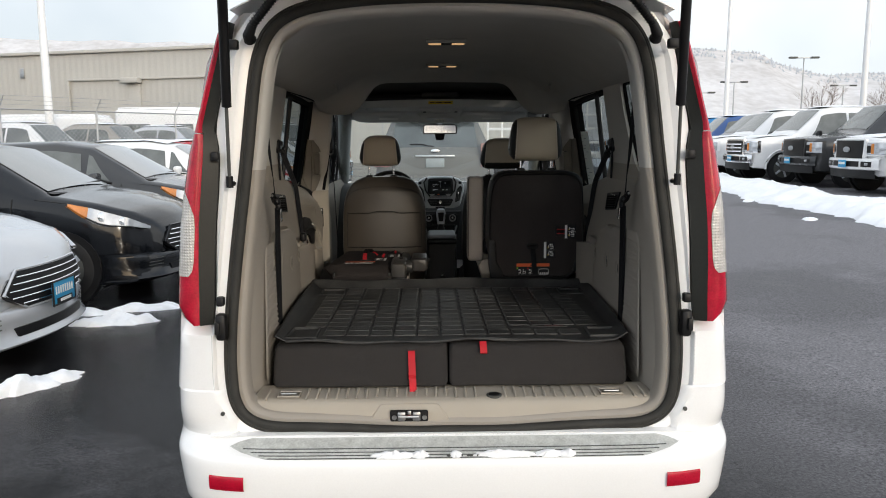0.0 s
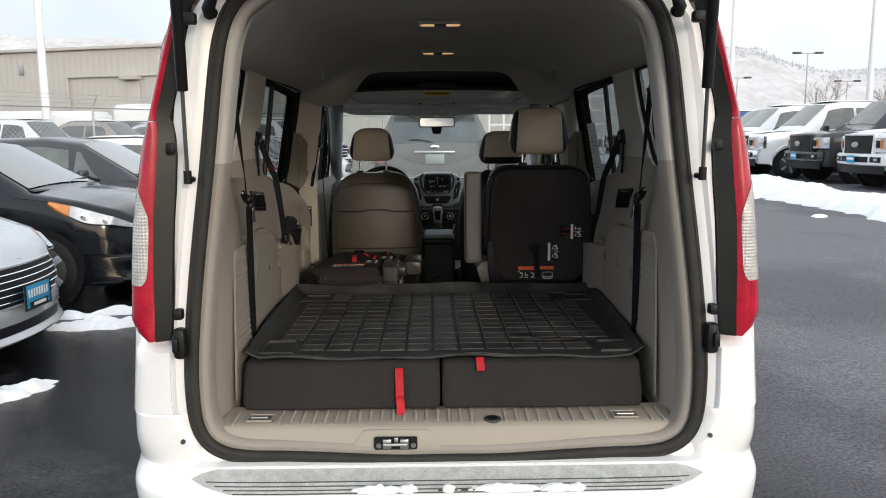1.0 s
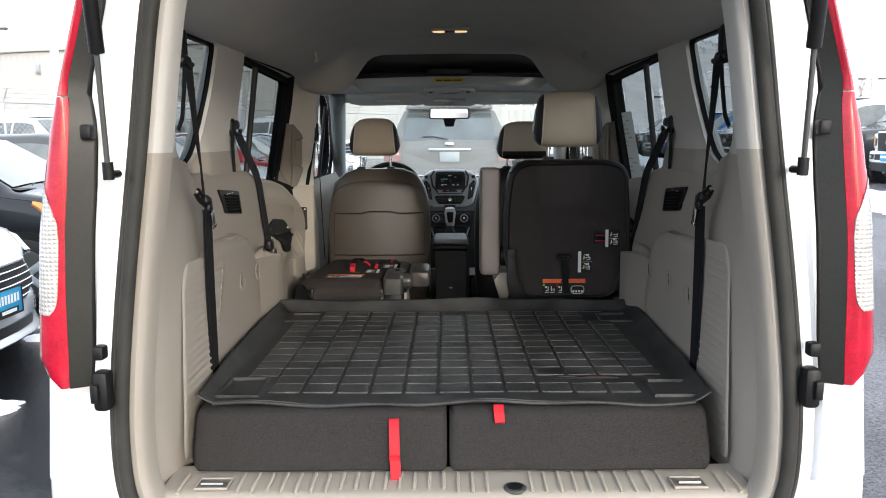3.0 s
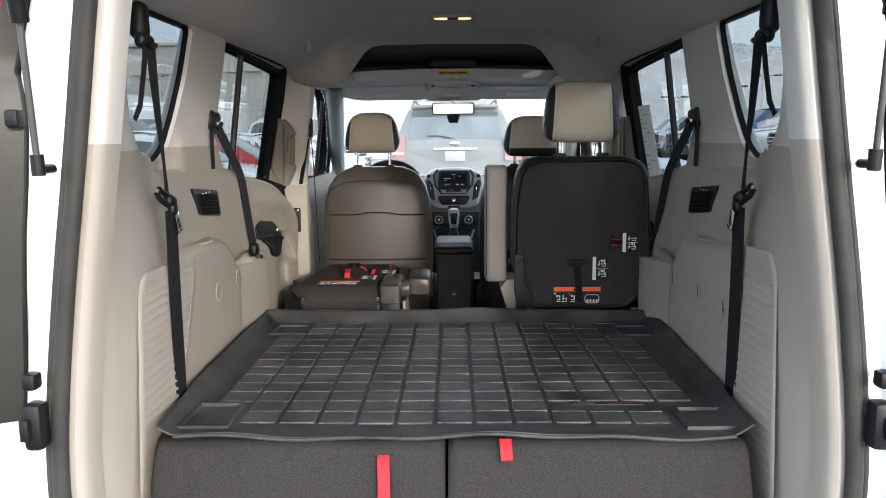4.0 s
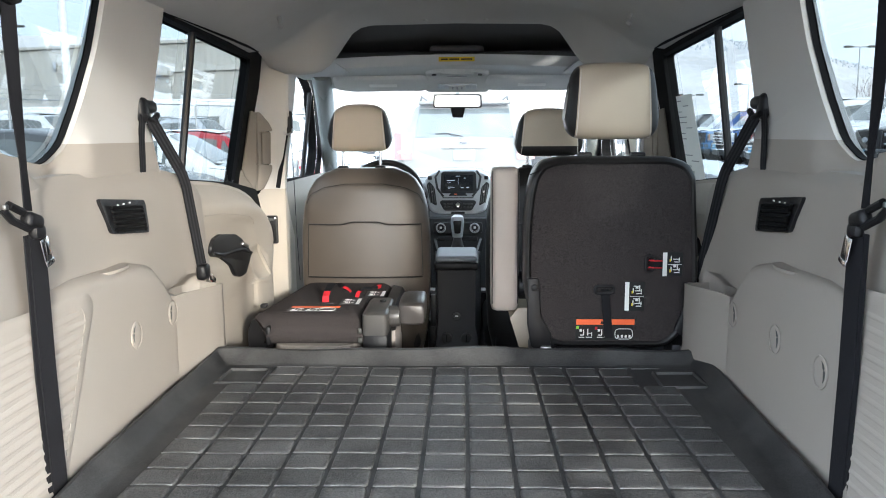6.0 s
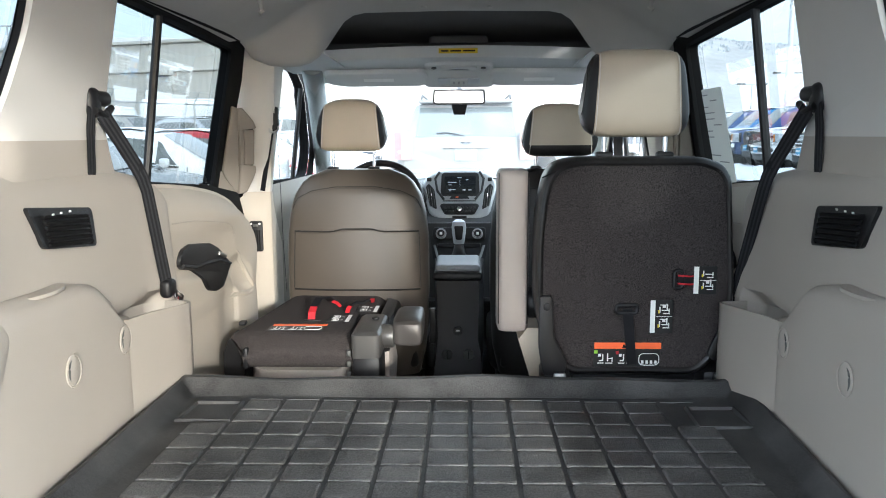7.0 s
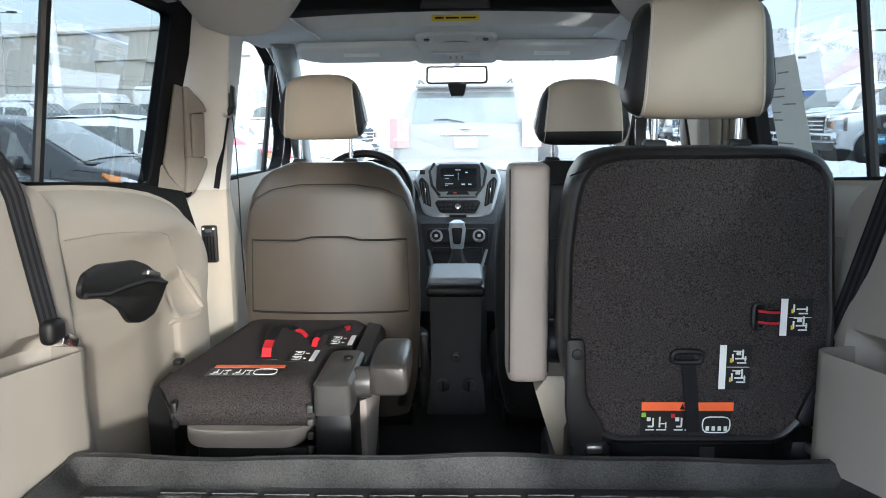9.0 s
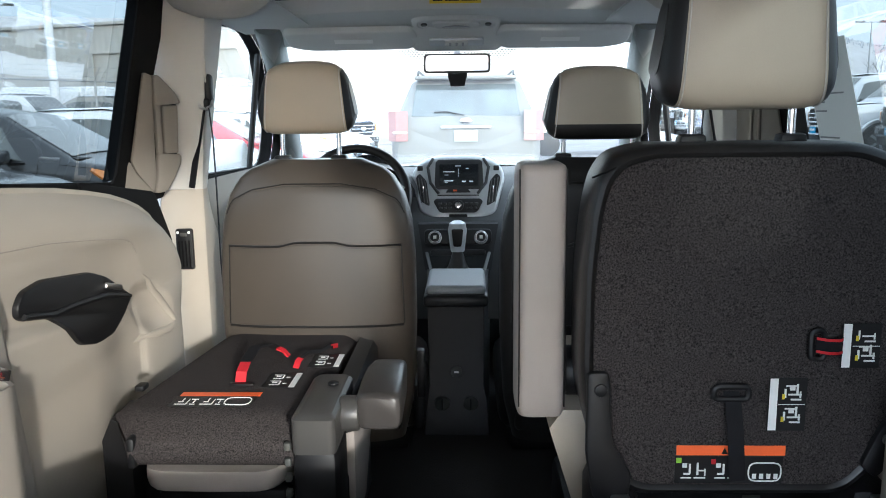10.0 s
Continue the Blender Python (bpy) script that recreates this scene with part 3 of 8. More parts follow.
def body_rear(s):
    # white corner of the body between jamb and flank
    rings = []
    for z in lin(0.663, 1.86, 27):
        xo = table(BODY_X, z)
        xi = 0.0
        for (x1, z1), (x2, z2) in zip(OPENING[4:], OPENING[5:]):
            if z1 <= z <= z2:
                xi = x1 + (x2 - x1) * (z - z1) / (z2 - z1)
        xi += 0.045
        yb = opening_y(z)
        lamp_in = table([(a, b) for a, b, c, d in LAMP], z)
        deep = 0.075 if 0.89 < z < 1.83 else 0.0
        mid = max(min(lamp_in, xo - 0.06), xi + 0.01)
        rings.append([(xi, yb - 0.008, z), (xi + (mid - xi) * 0.5, yb - 0.022, z), (mid, yb - 0.028 + deep * 0.2, z), (mid + 0.004, yb - 0.02 + deep, z),
                      (mid + (xo - mid) * 0.55, yb - 0.012 + deep, z), (xo - 0.022, yb + 0.008 + deep * 0.6, z), (xo - 0.004, yb + 0.04, z), (xo, yb + 0.09, z)])
    bm = loft(rings, closed=False, cap=False)
    part("rear_corner", flipped(bm, s), WHITE, van)
    # tail lamp
    housing = []
    for z, a, b, c in LAMP:
        yb = opening_y(z) - 0.012
        housing.append([(a, yb + 0.02, z), (a + 0.003, yb - 0.012, z), (b, yb - 0.03, z), (b + 0.001, yb + 0.03, z)])
    lamp = part("tail_lamp", flipped(loft(housing), s), LAMPBLACK, van, "dark grey lamp housing with red and clear lens")
    def lens(z0, z1, a, out=0.0, n=14):
        """From a share of the lens width, which may change with height, to its outer edge."""
        rows = []
        for z in lin(z0, z1, n):
            i = table([(q[0], q[2]) for q in LAMP], z)
            o = table([(q[0], q[3]) for q in LAMP], z)
            yb = opening_y(z) - 0.012
            x0, x1 = i + (o - i) * table(a, z), o
            def yy(x):
                t = (x - i) / (o - i)
                return yb - 0.031 - out - 0.010 * math.sin(math.pi * min(1, t)) + 0.022 * t ** 3
            rows.append([(x, yy(x), z) for x in lin(x0, x1, 6)] + [(x1 + 0.004, yb + 0.03, z), (x1, yb + 0.06, z), (x0, yb + 0.06, z)])
        return loft(rows)
    part("red_lens", flipped(lens(1.493, 1.828, [(0, 0.0), (2, 0.0)]), s), REDLENS, lamp)
    part("brake_lens", flipped(lens(0.887, 1.490, [(0, 0.0), (2, 0.0)], 0.0, 30), s), REDLENS, lamp)
    part("clear_lens", flipped(lens(1.045, 1.318, [(1.045, 0.45), (1.06, 0.26), (1.09, 0.20), (1.20, 0.16), (1.235, 0.22), (1.28, 0.55), (1.318, 0.97)], 0.0025, 26), s), CLEARLENS, lamp)
    # cable hose at the top corner
    hose = [(0.50, 0.0, 1.935), (0.54, 0.0, 1.895), (0.575, 0.005, 1.855), (0.61, 0.01, 1.815), (0.625, 0.02, 1.785), (0.625, 0.04, 1.775)]
    hs = part("cable_hose", flipped(tube(hose, 0.012, 10), s), BLACK, van, "black ribbed cable hose")
    part("hose_boot", flipped(tube(hose[3:], [0.014, 0.018, 0.02], 10), s), RUBBER, hs)
    for k in range(16):
        t = k / 15 * 2.9
        a, b = Vector(hose[int(t)]), Vector(hose[int(t) + 1])
        q = a + (b - a) * (t - int(t))
        part("rib", flipped(disc(q, (b - a).normalized(), 0.0145, 0.0035, 12), s), BLACK, hs)
    # rubber stops, striker block
    for z in (1.42, 0.965):
        part("rubber_stop", flipped(box(0.742, opening_y(z) - 0.045, z, 0.024, 0.03, 0.03, 0.006), s), BLACK, van)
    part("striker_block", flipped(join(box(0.745, 0.01, 0.88, 0.035, 0.04, 0.088, 0.012), box(0.752, -0.015, 0.88, 0.016, 0.014, 0.040, 0.003)), s), BLACK, van)
    # gas strut up to the liftgate
    part("strut_bracket", flipped(join(box(0.668, -0.004, 1.755, 0.034, 0.028, 0.030, 0.006), disc((0.690, -0.012, 1.755), (1, 0, 0), 0.010, 0.012, 12, 0.002)), s), BLACK, van)
    strut = part("gas_strut", flipped(tube([(0.684, -0.045, 1.57), (0.640, -0.21, 2.02)], 0.0145, 14), s), BLACK, van, "black gas strut holding the liftgate")
    part("piston_rod", flipped(tube([(0.694, -0.01, 1.345), (0.685, -0.045, 1.575)], 0.0055, 10), s), DARKGREY, strut)
    part("end_socket", flipped(join(tube([(0.694, -0.008, 1.325), (0.694, -0.01, 1.36)], 0.011, 10), disc((0.694, 0.012, 1.335), (0, 1, 0), 0.008, 0.05, 12)), s), BLACK, strut)


for s in (-1, 1):
    body_rear(s)

# rear bumper: one smooth curve round the corners
BUMP = [(0.20, -0.01), (0.25, -0.05), (0.30, -0.072), (0.36, -0.082), (0.42, -0.086), (0.45, -0.085), (0.463, -0.080), (0.472, -0.068), (0.485, -0.042), (0.50, -0.008), (0.515, 0.014), (0.54, 0.018), (0.60, 0.014), (0.70, 0.012)]


def bumper_y(x, z):
    xo = table(BODY_X, z) + 0.020
    t = min(1.0, abs(x) / xo)
    yb = table(BUMP, z)
    k = min(1.0, max(0.0, (z - 0.48) / 0.14))
    k = k * k * (3 - 2 * k)
    return 0.42 - (0.42 - yb) * (1 - t ** (7 + 23 * k)) ** (1 / (4.5 - 2.0 * k))


def bumper_ring(z, a0, a1, n):
    xo = table(BODY_X, z) + 0.020
    out = []
    for a in lin(a0, a1, n):
        x = xo * math.copysign(abs(math.sin(a)) ** 0.4, math.sin(a))
        out.append((x, bumper_y(x, z), z))
    return out


BZ = [0.20, 0.23, 0.26, 0.30, 0.34, 0.38, 0.42, 0.44, 0.455, 0.463, 0.468, 0.473, 0.479, 0.486, 0.494, 0.503, 0.512]
bumper = part("rear_bumper", loft([bumper_ring(z, -math.pi / 2, math.pi / 2, 91) for z in BZ], closed=False, cap=False), WHITE, van, "white painted bumper with snow on its step")
part("bumper_top", sheet(lambda x, v: (x, 0.010 + 0.055 * v, 0.512 + 0.010 * v), lin(-0.80, 0.80, 31), lin(0, 1, 3), 0.003), WHITE, bumper)
for s in (-1, 1):
    rows = []
    for z in [0.512, 0.52, 0.53, 0.545, 0.56, 0.575, 0.59, 0.61, 0.63, 0.65, 0.662, 0.667]:
        xo = table(BODY_X, z) + 0.020
        a0 = math.asin(min(1, (0.735 + 0.036 * min(1, max(0, (z - 0.56) / 0.08))) / xo) ** 2.5)
        ring = bumper_ring(z, a0, math.pi / 2, 26)
        if z > 0.665:
            ring = [(x - 0.004, y + 0.006, z) for x, y, z in ring]
        x0, y0, z0 = ring[0]
        rows.append([(x0 - 0.034, y0 + 0.030, z0), (x0 - 0.014, y0 + 0.010, z0)] + ring)
    part("bumper_corner", flipped(loft(rows, closed=False, cap=False), s), WHITE, bumper)
    part("reflector", flipped(loft([[(x, bumper_y(x, z) + d, z) for x in lin(0.675, 0.79, 9)] for z, d in ((0.360, 0.004), (0.363, -0.006), (0.372, -0.009), (0.400, -0.009), (0.408, -0.006), (0.411, 0.004))], closed=False, cap=False), s), REDLENS, bumper, "red rear reflector")
    part("sensor_plug", disc((s * 0.755, bumper_y(0.755, 0.59), 0.59), (0, 1, 0), 0.007, 0.012, 12), DARKGREY, bumper)
FILM = surface("scuffed_film", (0.50, 0.51, 0.49), 0.45, 0.22, 26, 0.2, 160)
film = part("step_film", loft([[(x, bumper_y(x, z) - 0.0015, z + 0.001) for x in lin(-w, w, 41)] for z, w in ((0.466, 0.60), (0.472, 0.64), (0.48, 0.69), (0.49, 0.73), (0.50, 0.70), (0.508, 0.66))], closed=False, cap=False), FILM, bumper, "scuffed grey protective film")
for k, z in enumerate((0.468, 0.474, 0.480, 0.4865)):
    part("step_groove", tube([(x, bumper_y(x, z) - 0.002, z + 0.0015) for x in lin(-0.60 - 0.028 * k, 0.60 + 0.028 * k, 31)], 0.0016, 6), DARKGREY, film)
for k in range(7):
    part("letter_bar", box(-0.02 + 0.032 * k, bumper_y(0, 0.472) - 0.003, 0.4735, 0.020, 0.003, 0.006, 0.001), DARKGREY, film)

# liftgate raised overhead
part("liftgate", moved(sheet(lambda x, v: (x * (0.66 + 0.10 * min(1, v / 0.6)), 0.05 * math.sin(v * 2.2), -v), lin(-1, 1, 15), lin(0.0, 1.25, 10), 0.06), Matrix.Translation((0, 0.05, 1.985)) @ Matrix.Rotation(radians(-97), 4, "X")), WHITE, van, "white liftgate swung up overhead")

# ---- the van: lining ----
WALL_Y = [0.10, 0.16, 0.30, 0.50, 0.75, 1.05, 1.30, 1.50]
WALL = [(0.60, [0.702, 0.674, 0.652, 0.662, 0.675, 0.685, 0.69, 0.69]), (1.00, [0.678, 0.664, 0.653, 0.668, 0.69, 0.705, 0.72, 0.73]), (1.20, [0.645, 0.645, 0.652, 0.69, 0.715, 0.726, 0.735, 0.745]),
        (1.30, [0.635, 0.64, 0.663, 0.712, 0.738, 0.748, 0.757, 0.767]), (1.50, [0.602, 0.615, 0.665, 0.768, 0.785, 0.788, 0.79, 0.79]), (1.70, [0.568, 0.59, 0.65, 0.742, 0.755, 0.762, 0.768, 0.768]), (1.78, [0.53, 0.56, 0.61, 0.67, 0.695, 0.71, 0.72, 0.72])]


def wall_x(y, z):
    return table([(zz, table(list(zip(WALL_Y, xs)), y)) for zz, xs in WALL], z)


def lining(s):
    up_outer = [(0.105, 1.24), (1.255, 1.24), (1.26, 1.36), (1.275, 1.50), (1.315, 1.78), (0.105, 1.78)]
    def px_wall(y, z):
        """The lining dips towards the glass round the window, but for the rear pillar."""
        base = min(wall_x(y, z) + 0.012 * min(1.0, max(0.0, (y - 0.50) / 0.2)), glass_x(z) - 0.024)
        far = math.hypot(y - 0.70, z - 1.55) - reach(QUARTER, (0.70, 1.55), math.atan2(z - 1.55, y - 0.70))
        w = max(0.0, 1.0 - max(0.0, far) / 0.06) * min(1.0, max(0.0, (y - 0.57) / 0.08))
        w = w * w * (3 - 2 * w)
        return base + (glass_x(z) - 0.024 - base) * w
    upper = cut(framed(up_outer, QUARTER, (0.70, 1.55), px_wall, 10, 96), (0, 0, 1.3612), (0, 0, -1))
    part("pillar_trim", flipped(upper, s), LIGHT, van, "pale grey upper pillar trim")
    lower_up = cut(framed(up_outer, QUARTER, (0.70, 1.55), px_wall, 10, 96), (0, 0, 1.3612), (0, 0, 1))
    part("pillar_trim", flipped(lower_up, s), TAUPE, van)
    # reveal from lining to glass
    rev = lambda: loft([[(px_wall(y, z), y, z) for y, z in QUARTER], [(glass_x(z) - 0.010, y, z) for y, z in QUARTER]], cap=False)
    part("window_reveal", flipped(cut(rev(), (0, 0, 1.3612), (0, 0, -1)), s), LIGHT, van)
    part("window_reveal", flipped(cut(rev(), (0, 0, 1.3612), (0, 0, 1)), s), TAUPE, van)
    # quarter panel with the air vent
    y_end = lambda z: 1.488 - 0.10 * min(1, max(0, (z - 1.20) / 0.10)) ** 2
    z_top = lambda y: 1.30 - 0.045 * min(1, max(0, (y - 1.22) / 0.26))
    def qx(y, z):
        e = max(0, (z - z_top(y) + 0.030) / 0.030)
        f = max(0, (y - y_end(z) + 0.025) / 0.025)
        pocket = min(1, max(0, (y - 1.10) / 0.03)) * min(1, max(0, (1.41 - y) / 0.03)) * min(1, max(0, (0.995 - z) / 0.03))
        return wall_x(y, z) + 0.022 * min(1, e) ** 2 + 0.016 * min(1, f) ** 2 + 0.055 * pocket - 0.012 * min(1, max(0, (y - 1.27) / 0.15))
    def panel(v, w):
        z = 0.58 + 0.72 * w
        y = 0.105 + (y_end(z) - 0.105) * v
        z = 0.58 + (z_top(y) - 0.58) * w
        return (qx(y, z), y, z)
    quarter = part("quarter_trim", flipped(sheet(panel, lin(0, 0.85, 30) + lin(0.86, 1, 16), lin(0, 1, 36)), s), TAUPE, van, "taupe moulded side panel with louvres")
    def front_edge(v, w):
        x, y, z = panel(1.0, v)
        return (x + 0.07 * w, y + 0.008 * w, z)
    part("panel_edge", flipped(sheet(front_edge, lin(0, 1, 24), lin(0, 1, 4)), s), TAUPE, quarter)
    part("ledge", flipped(sheet(lambda v, w: (qx(v, z_top(v)) + (0.06 if v < 1.25 else 0.035) * w, v, z_top(v) + 0.006 * w), lin(0.6, 1.40, 26), lin(0, 1, 4)), s), TAUPE, quarter)
    # wheel-arch casing, proud of the panel, falling to a bin at its front
    TOP = [(0.30, 1.06), (0.50, 1.11), (0.62, 1.115), (0.90, 1.10), (0.97, 1.085), (1.02, 1.05), (1.06, 1.01), (1.10, 0.992), (1.13, 0.985)]
    def casing_x(y, t):
        face = table([(0.30, 0.6485), (0.50, 0.6495), (0.80, 0.660), (1.10, 0.672), (1.45, 0.680)], y)
        return face
    def casing(y, w):
        zt = table(TOP, y)
        # w: 0 bottom .. 0.7 top of face .. 1 back of the ledge
        face = casing_x(y, 0)
        if w <= 0.7:
            z = 0.60 + (zt - 0.035 - 0.60) * w / 0.7
            return (face + 0.01 * (z - 0.6), y, z)
        t = (w - 0.7) / 0.3
        a = min(1, t * 2) * math.pi / 2
        x = face + 0.01 * (zt - 0.635) + 0.035 * (1 - math.cos(a)) + max(0, t - 0.5) * 2 * 0.05
        return (x, y, zt - 0.035 + 0.035 * math.sin(a))
    part("arch_casing", flipped(sheet(casing, [0.30, 0.34, 0.4, 0.5, 0.56, 0.62, 0.7, 0.8, 0.9, 0.94, 0.97, 1.0, 1.02, 1.04, 1.06, 1.08, 1.10, 1.12, 1.13], [0, 0.2, 0.4, 0.6, 0.7, 0.74, 0.78, 0.82, 0.85, 0.9, 1.0]), s), TAUPE, quarter)
    # bin
    bin_pts = [(0.671, 1.07), (0.664, 1.14), (0.655, 1.25), (0.645, 1.345), (0.650, 1.375), (0.668, 1.395), (0.74, 1.41)]
    rows = [[(x + 0.01 * k, y, z) for (x, y) in bin_pts] for k, z in ((0, 0.60), (0, 0.80), (0, 0.94), (0, 0.962))]
    rows[-1] = [(x, y, 0.99 - 0.035 * max(0, (y - 1.10) / 0.35)) for x, y in bin_pts]
    rows[-2] = [(x, y, z - 0.02) for x, y, z in rows[-1]]
    rows.append([(x + 0.006, y - 0.004, z) for x, y, z in rows[-1]])
    rows.append([(x + 0.008, y - 0.006, z - 0.10) for x, y, z in rows[-1]])
    part("storage_bin", flipped(loft(rows, closed=False, cap=False), s), TAUPE, quarter)
    # cup recess on the casing top
    part("cup_recess", flipped(moved(disc((0, 0, 0), (0, 0, 1), 0.045, 0.006, 28), Matrix.Translation((0.70, 0.80, 1.103)) @ Matrix.Diagonal((0.62, 1.6, 1, 1))), s), TAUPE, quarter)
    # louvre panel
    g = [(0.20, 0.64), (0.262, 1.06), (0.29, 1.10), (0.615, 1.088), (0.635, 1.06), (0.405, 0.64)] if s < 0 else [(0.195, 0.64), (0.25, 1.10), (0.275, 1.14), (0.46, 1.132), (0.475, 1.105), (0.42, 0.64)]
    gx = lambda y, z: min(wall_x(y, z), casing_x(max(y, 0.30), 0) + 0.01 * (z - 0.6)) - 0.001
    border = rounded(g, 0.03)
    cxy = (0.36 if s < 0 else 0.335, 0.87)
    inner = [(cxy[0] + (y - cxy[0]) * 0.88, cxy[1] + (z - cxy[1]) * 0.94) for y, z in border]
    wide = [(cxy[0] + (y - cxy[0]) * 1.04, cxy[1] + (z - cxy[1]) * 1.02) for y, z in border]
    rim = loft([[(gx(y, z) + 0.001, y, z) for y, z in wide], [(gx(y, z) - 0.0025, y, z) for y, z in border], [(gx(y, z) - 0.0025, y, z) for y, z in inner], [(gx(y, z) + 0.002, y, z) for y, z in inner]], cap=False)
    louvre = part("louvre_frame", flipped(rim, s), TAUPE, quarter)
    back = bmesh.new()
    back.faces.new([back.verts.new((gx(y, z) - 0.0012, y, z)) for y, z in inner])
    part("louvre_void", flipped(back, s), TAUPE, louvre)
    nl = 22
    for k in range(nl):
        z = 0.655 + (1.063 if s < 0 else 1.105) * k / (nl - 1) - 0.655 * k / (nl - 1)
        ys = (reach(inner, (0.33, z), 0), reach(inner, (0.33, z), math.pi))
        y1, y0 = 0.33 + ys[0], 0.33 - ys[1]
        if y1 - y0 < 0.05:
            continue
        rows = []
        for y in lin(y0 + 0.001, y1 - 0.001, 5):
            x = gx(y, z) + 0.001
            rows.append([(x - 0.0012, y, z - 0.006), (x - 0.0036, y, z - 0.0068), (x - 0.0042, y, z - 0.005), (x - 0.0038, y, z - 0.002), (x - 0.0012, y, z + 0.0055)])
        part("louvre", flipped(loft(rows), s), TAUPE, louvre)
    # twist covers with their keyholes
    for y, z in ((0.552, 0.966), (0.77, 0.966), (1.045, 0.951)) if s > 0 else ((0.825, 0.957), (1.054, 0.952)):
        x = casing_x(y, 0) + 0.01 * (z - 0.6)
        cov = part("twist_cover", flipped(moved(disc((0, 0, 0), (1, 0, 0), 0.024, 0.006, 24, 0.002), Matrix.Translation((x - 0.001, y, z)) @ Matrix.Diagonal((1, 1, 1.15, 1))), s), TAUPE, quarter)
        part("cover_rim", flipped(tube([(x - 0.0030, y + 0.0255 * math.cos(a), z + 0.029 * math.sin(a)) for a in lin(0, 2 * math.pi, 25)[:-1]], 0.0016, 5, closed=True, up=(1, 0, 0)), s), TAUPE, cov)
        part("slot", flipped(tube([(x - 0.0040, y - 0.0185 * math.cos(a), z + 0.0225 * math.sin(a)) for a in lin(-0.75, 1.25, 9)], [0.0006, 0.0014, 0.0022, 0.0027, 0.0030, 0.0027, 0.0022, 0.0014, 0.0006], 6), s), DARKGREY, cov)
    # air vent
    vy, vz = 0.945, 1.20
    pts = rounded([(0.844, 1.172), (1.046, 1.150), (1.055, 1.227), (0.820, 1.248)], 0.012)
    bezel = loft([[(wall_x(y, z) + 0.002, y, z) for y, z in pts], [(wall_x(y, z) - 0.008, y, z) for y, z in pts],
                  [(wall_x(vy + (y - vy) * 0.9, vz + (z - vz) * 0.82) - 0.008, vy + (y - vy) * 0.88, vz + (z - vz) * 0.78 - 0.006) for y, z in pts],
                  [(wall_x(vy, vz) + 0.02, vy + (y - vy) * 0.86, vz + (z - vz) * 0.76 - 0.006) for y, z in pts]], cap=False)
    vent = part("air_vent", flipped(bezel, s), BLACK, quarter, "black slatted air vent")
    hole = bmesh.new()
    hole.faces.new([hole.verts.new((wall_x(vy + (y - vy) * 0.9, vz + (z - vz) * 0.8) - 0.0045, vy + (y - vy) * 0.9, vz + (z - vz) * 0.8 - 0.006)) for y, z in pts])
    part("vent_back", flipped(hole, s), BLACK, vent)
    for k in range(6):
        z = 1.169 + 0.0100 * k
        part("slat", flipped(loft([[(wall_x(y, z) - 0.0105, y, z - 0.003 - 0.08 * (y - 0.95)), (wall_x(y, z) - 0.0115, y, z + 0.002 - 0.08 * (y - 0.95)), (wall_x(y, z) - 0.0048, y, z + 0.004 - 0.08 * (y - 0.95)), (wall_x(y, z) - 0.0048, y, z - 0.08 * (y - 0.95))] for y in lin(0.862, 1.03, 5)]), s), FRAMEBLACK, vent)
    for y in (0.90, 0.93, 0.965):
        part("indicator", flipped(box(wall_x(y, 1.228) - 0.009, y, 1.228, 0.002, 0.008, 0.004, 0.001), s), STICKER, vent)


for s in (-1, 1):
    lining(s)

# headliner
CEIL = [(0.0, 1.897), (0.20, 1.893), (0.35, 1.88), (0.46, 1.855), (0.54, 1.815), (0.60, 1.775), (0.66, 1.735), (0.72, 1.71), (0.79, 1.70)]
xs = sorted([-a for a, b in CEIL] + [a for a, b in CEIL[1:]])
head = part("headliner", sheet(lambda x, y: (x * (1.0 if y > 0.5 else 0.88 + 0.12 * max(0, (y - 0.10) / 0.4)), y, table(CEIL, abs(x)) - 0.02 * max(0, (y - 1.9) / 0.55) ** 2), xs, lin(0.10, 2.25, 38)), HEADLINER, van, "pale grey cloth headliner")


def ceil_z(x, y):
    return table(CEIL, abs(x)) - 0.02 * max(0, (y - 1.9) / 0.55) ** 2


# front edge of the headliner: it dips to a rounded lip round the overhead shelf
LIP = [(0.0, 1.822), (0.34, 1.817), (0.385, 1.808), (0.42, 1.785), (0.45, 1.745), (0.485, 1.695), (0.515, 1.66), (0.55, 1.636), (0.59, 1.625), (0.64, 1.622), (0.70, 1.628), (0.76, 1.65)]
lip_x = sorted([-a for a, b in LIP[1:]] + [a for a, b in LIP] + [s * a for s in (-1, 1) for a in (0.15, 0.25, 0.30, 0.36, 0.40, 0.435, 0.467, 0.5, 0.532, 0.57)])


def dip(x, v):
    low = table(LIP, abs(x))
    if v <= 1:
        w = v * v * (3 - 2 * v)
        top = ceil_z(x, 2.25)
        return (x, 2.25 + 0.21 * v, top + (low - top) * w)
    t = (v - 1) * math.pi / 2
    return (x, 2.46 + 0.014 * math.sin(t), low + 0.014 * (1 - math.cos(t)) + 0.03 * max(0, v - 1.9))


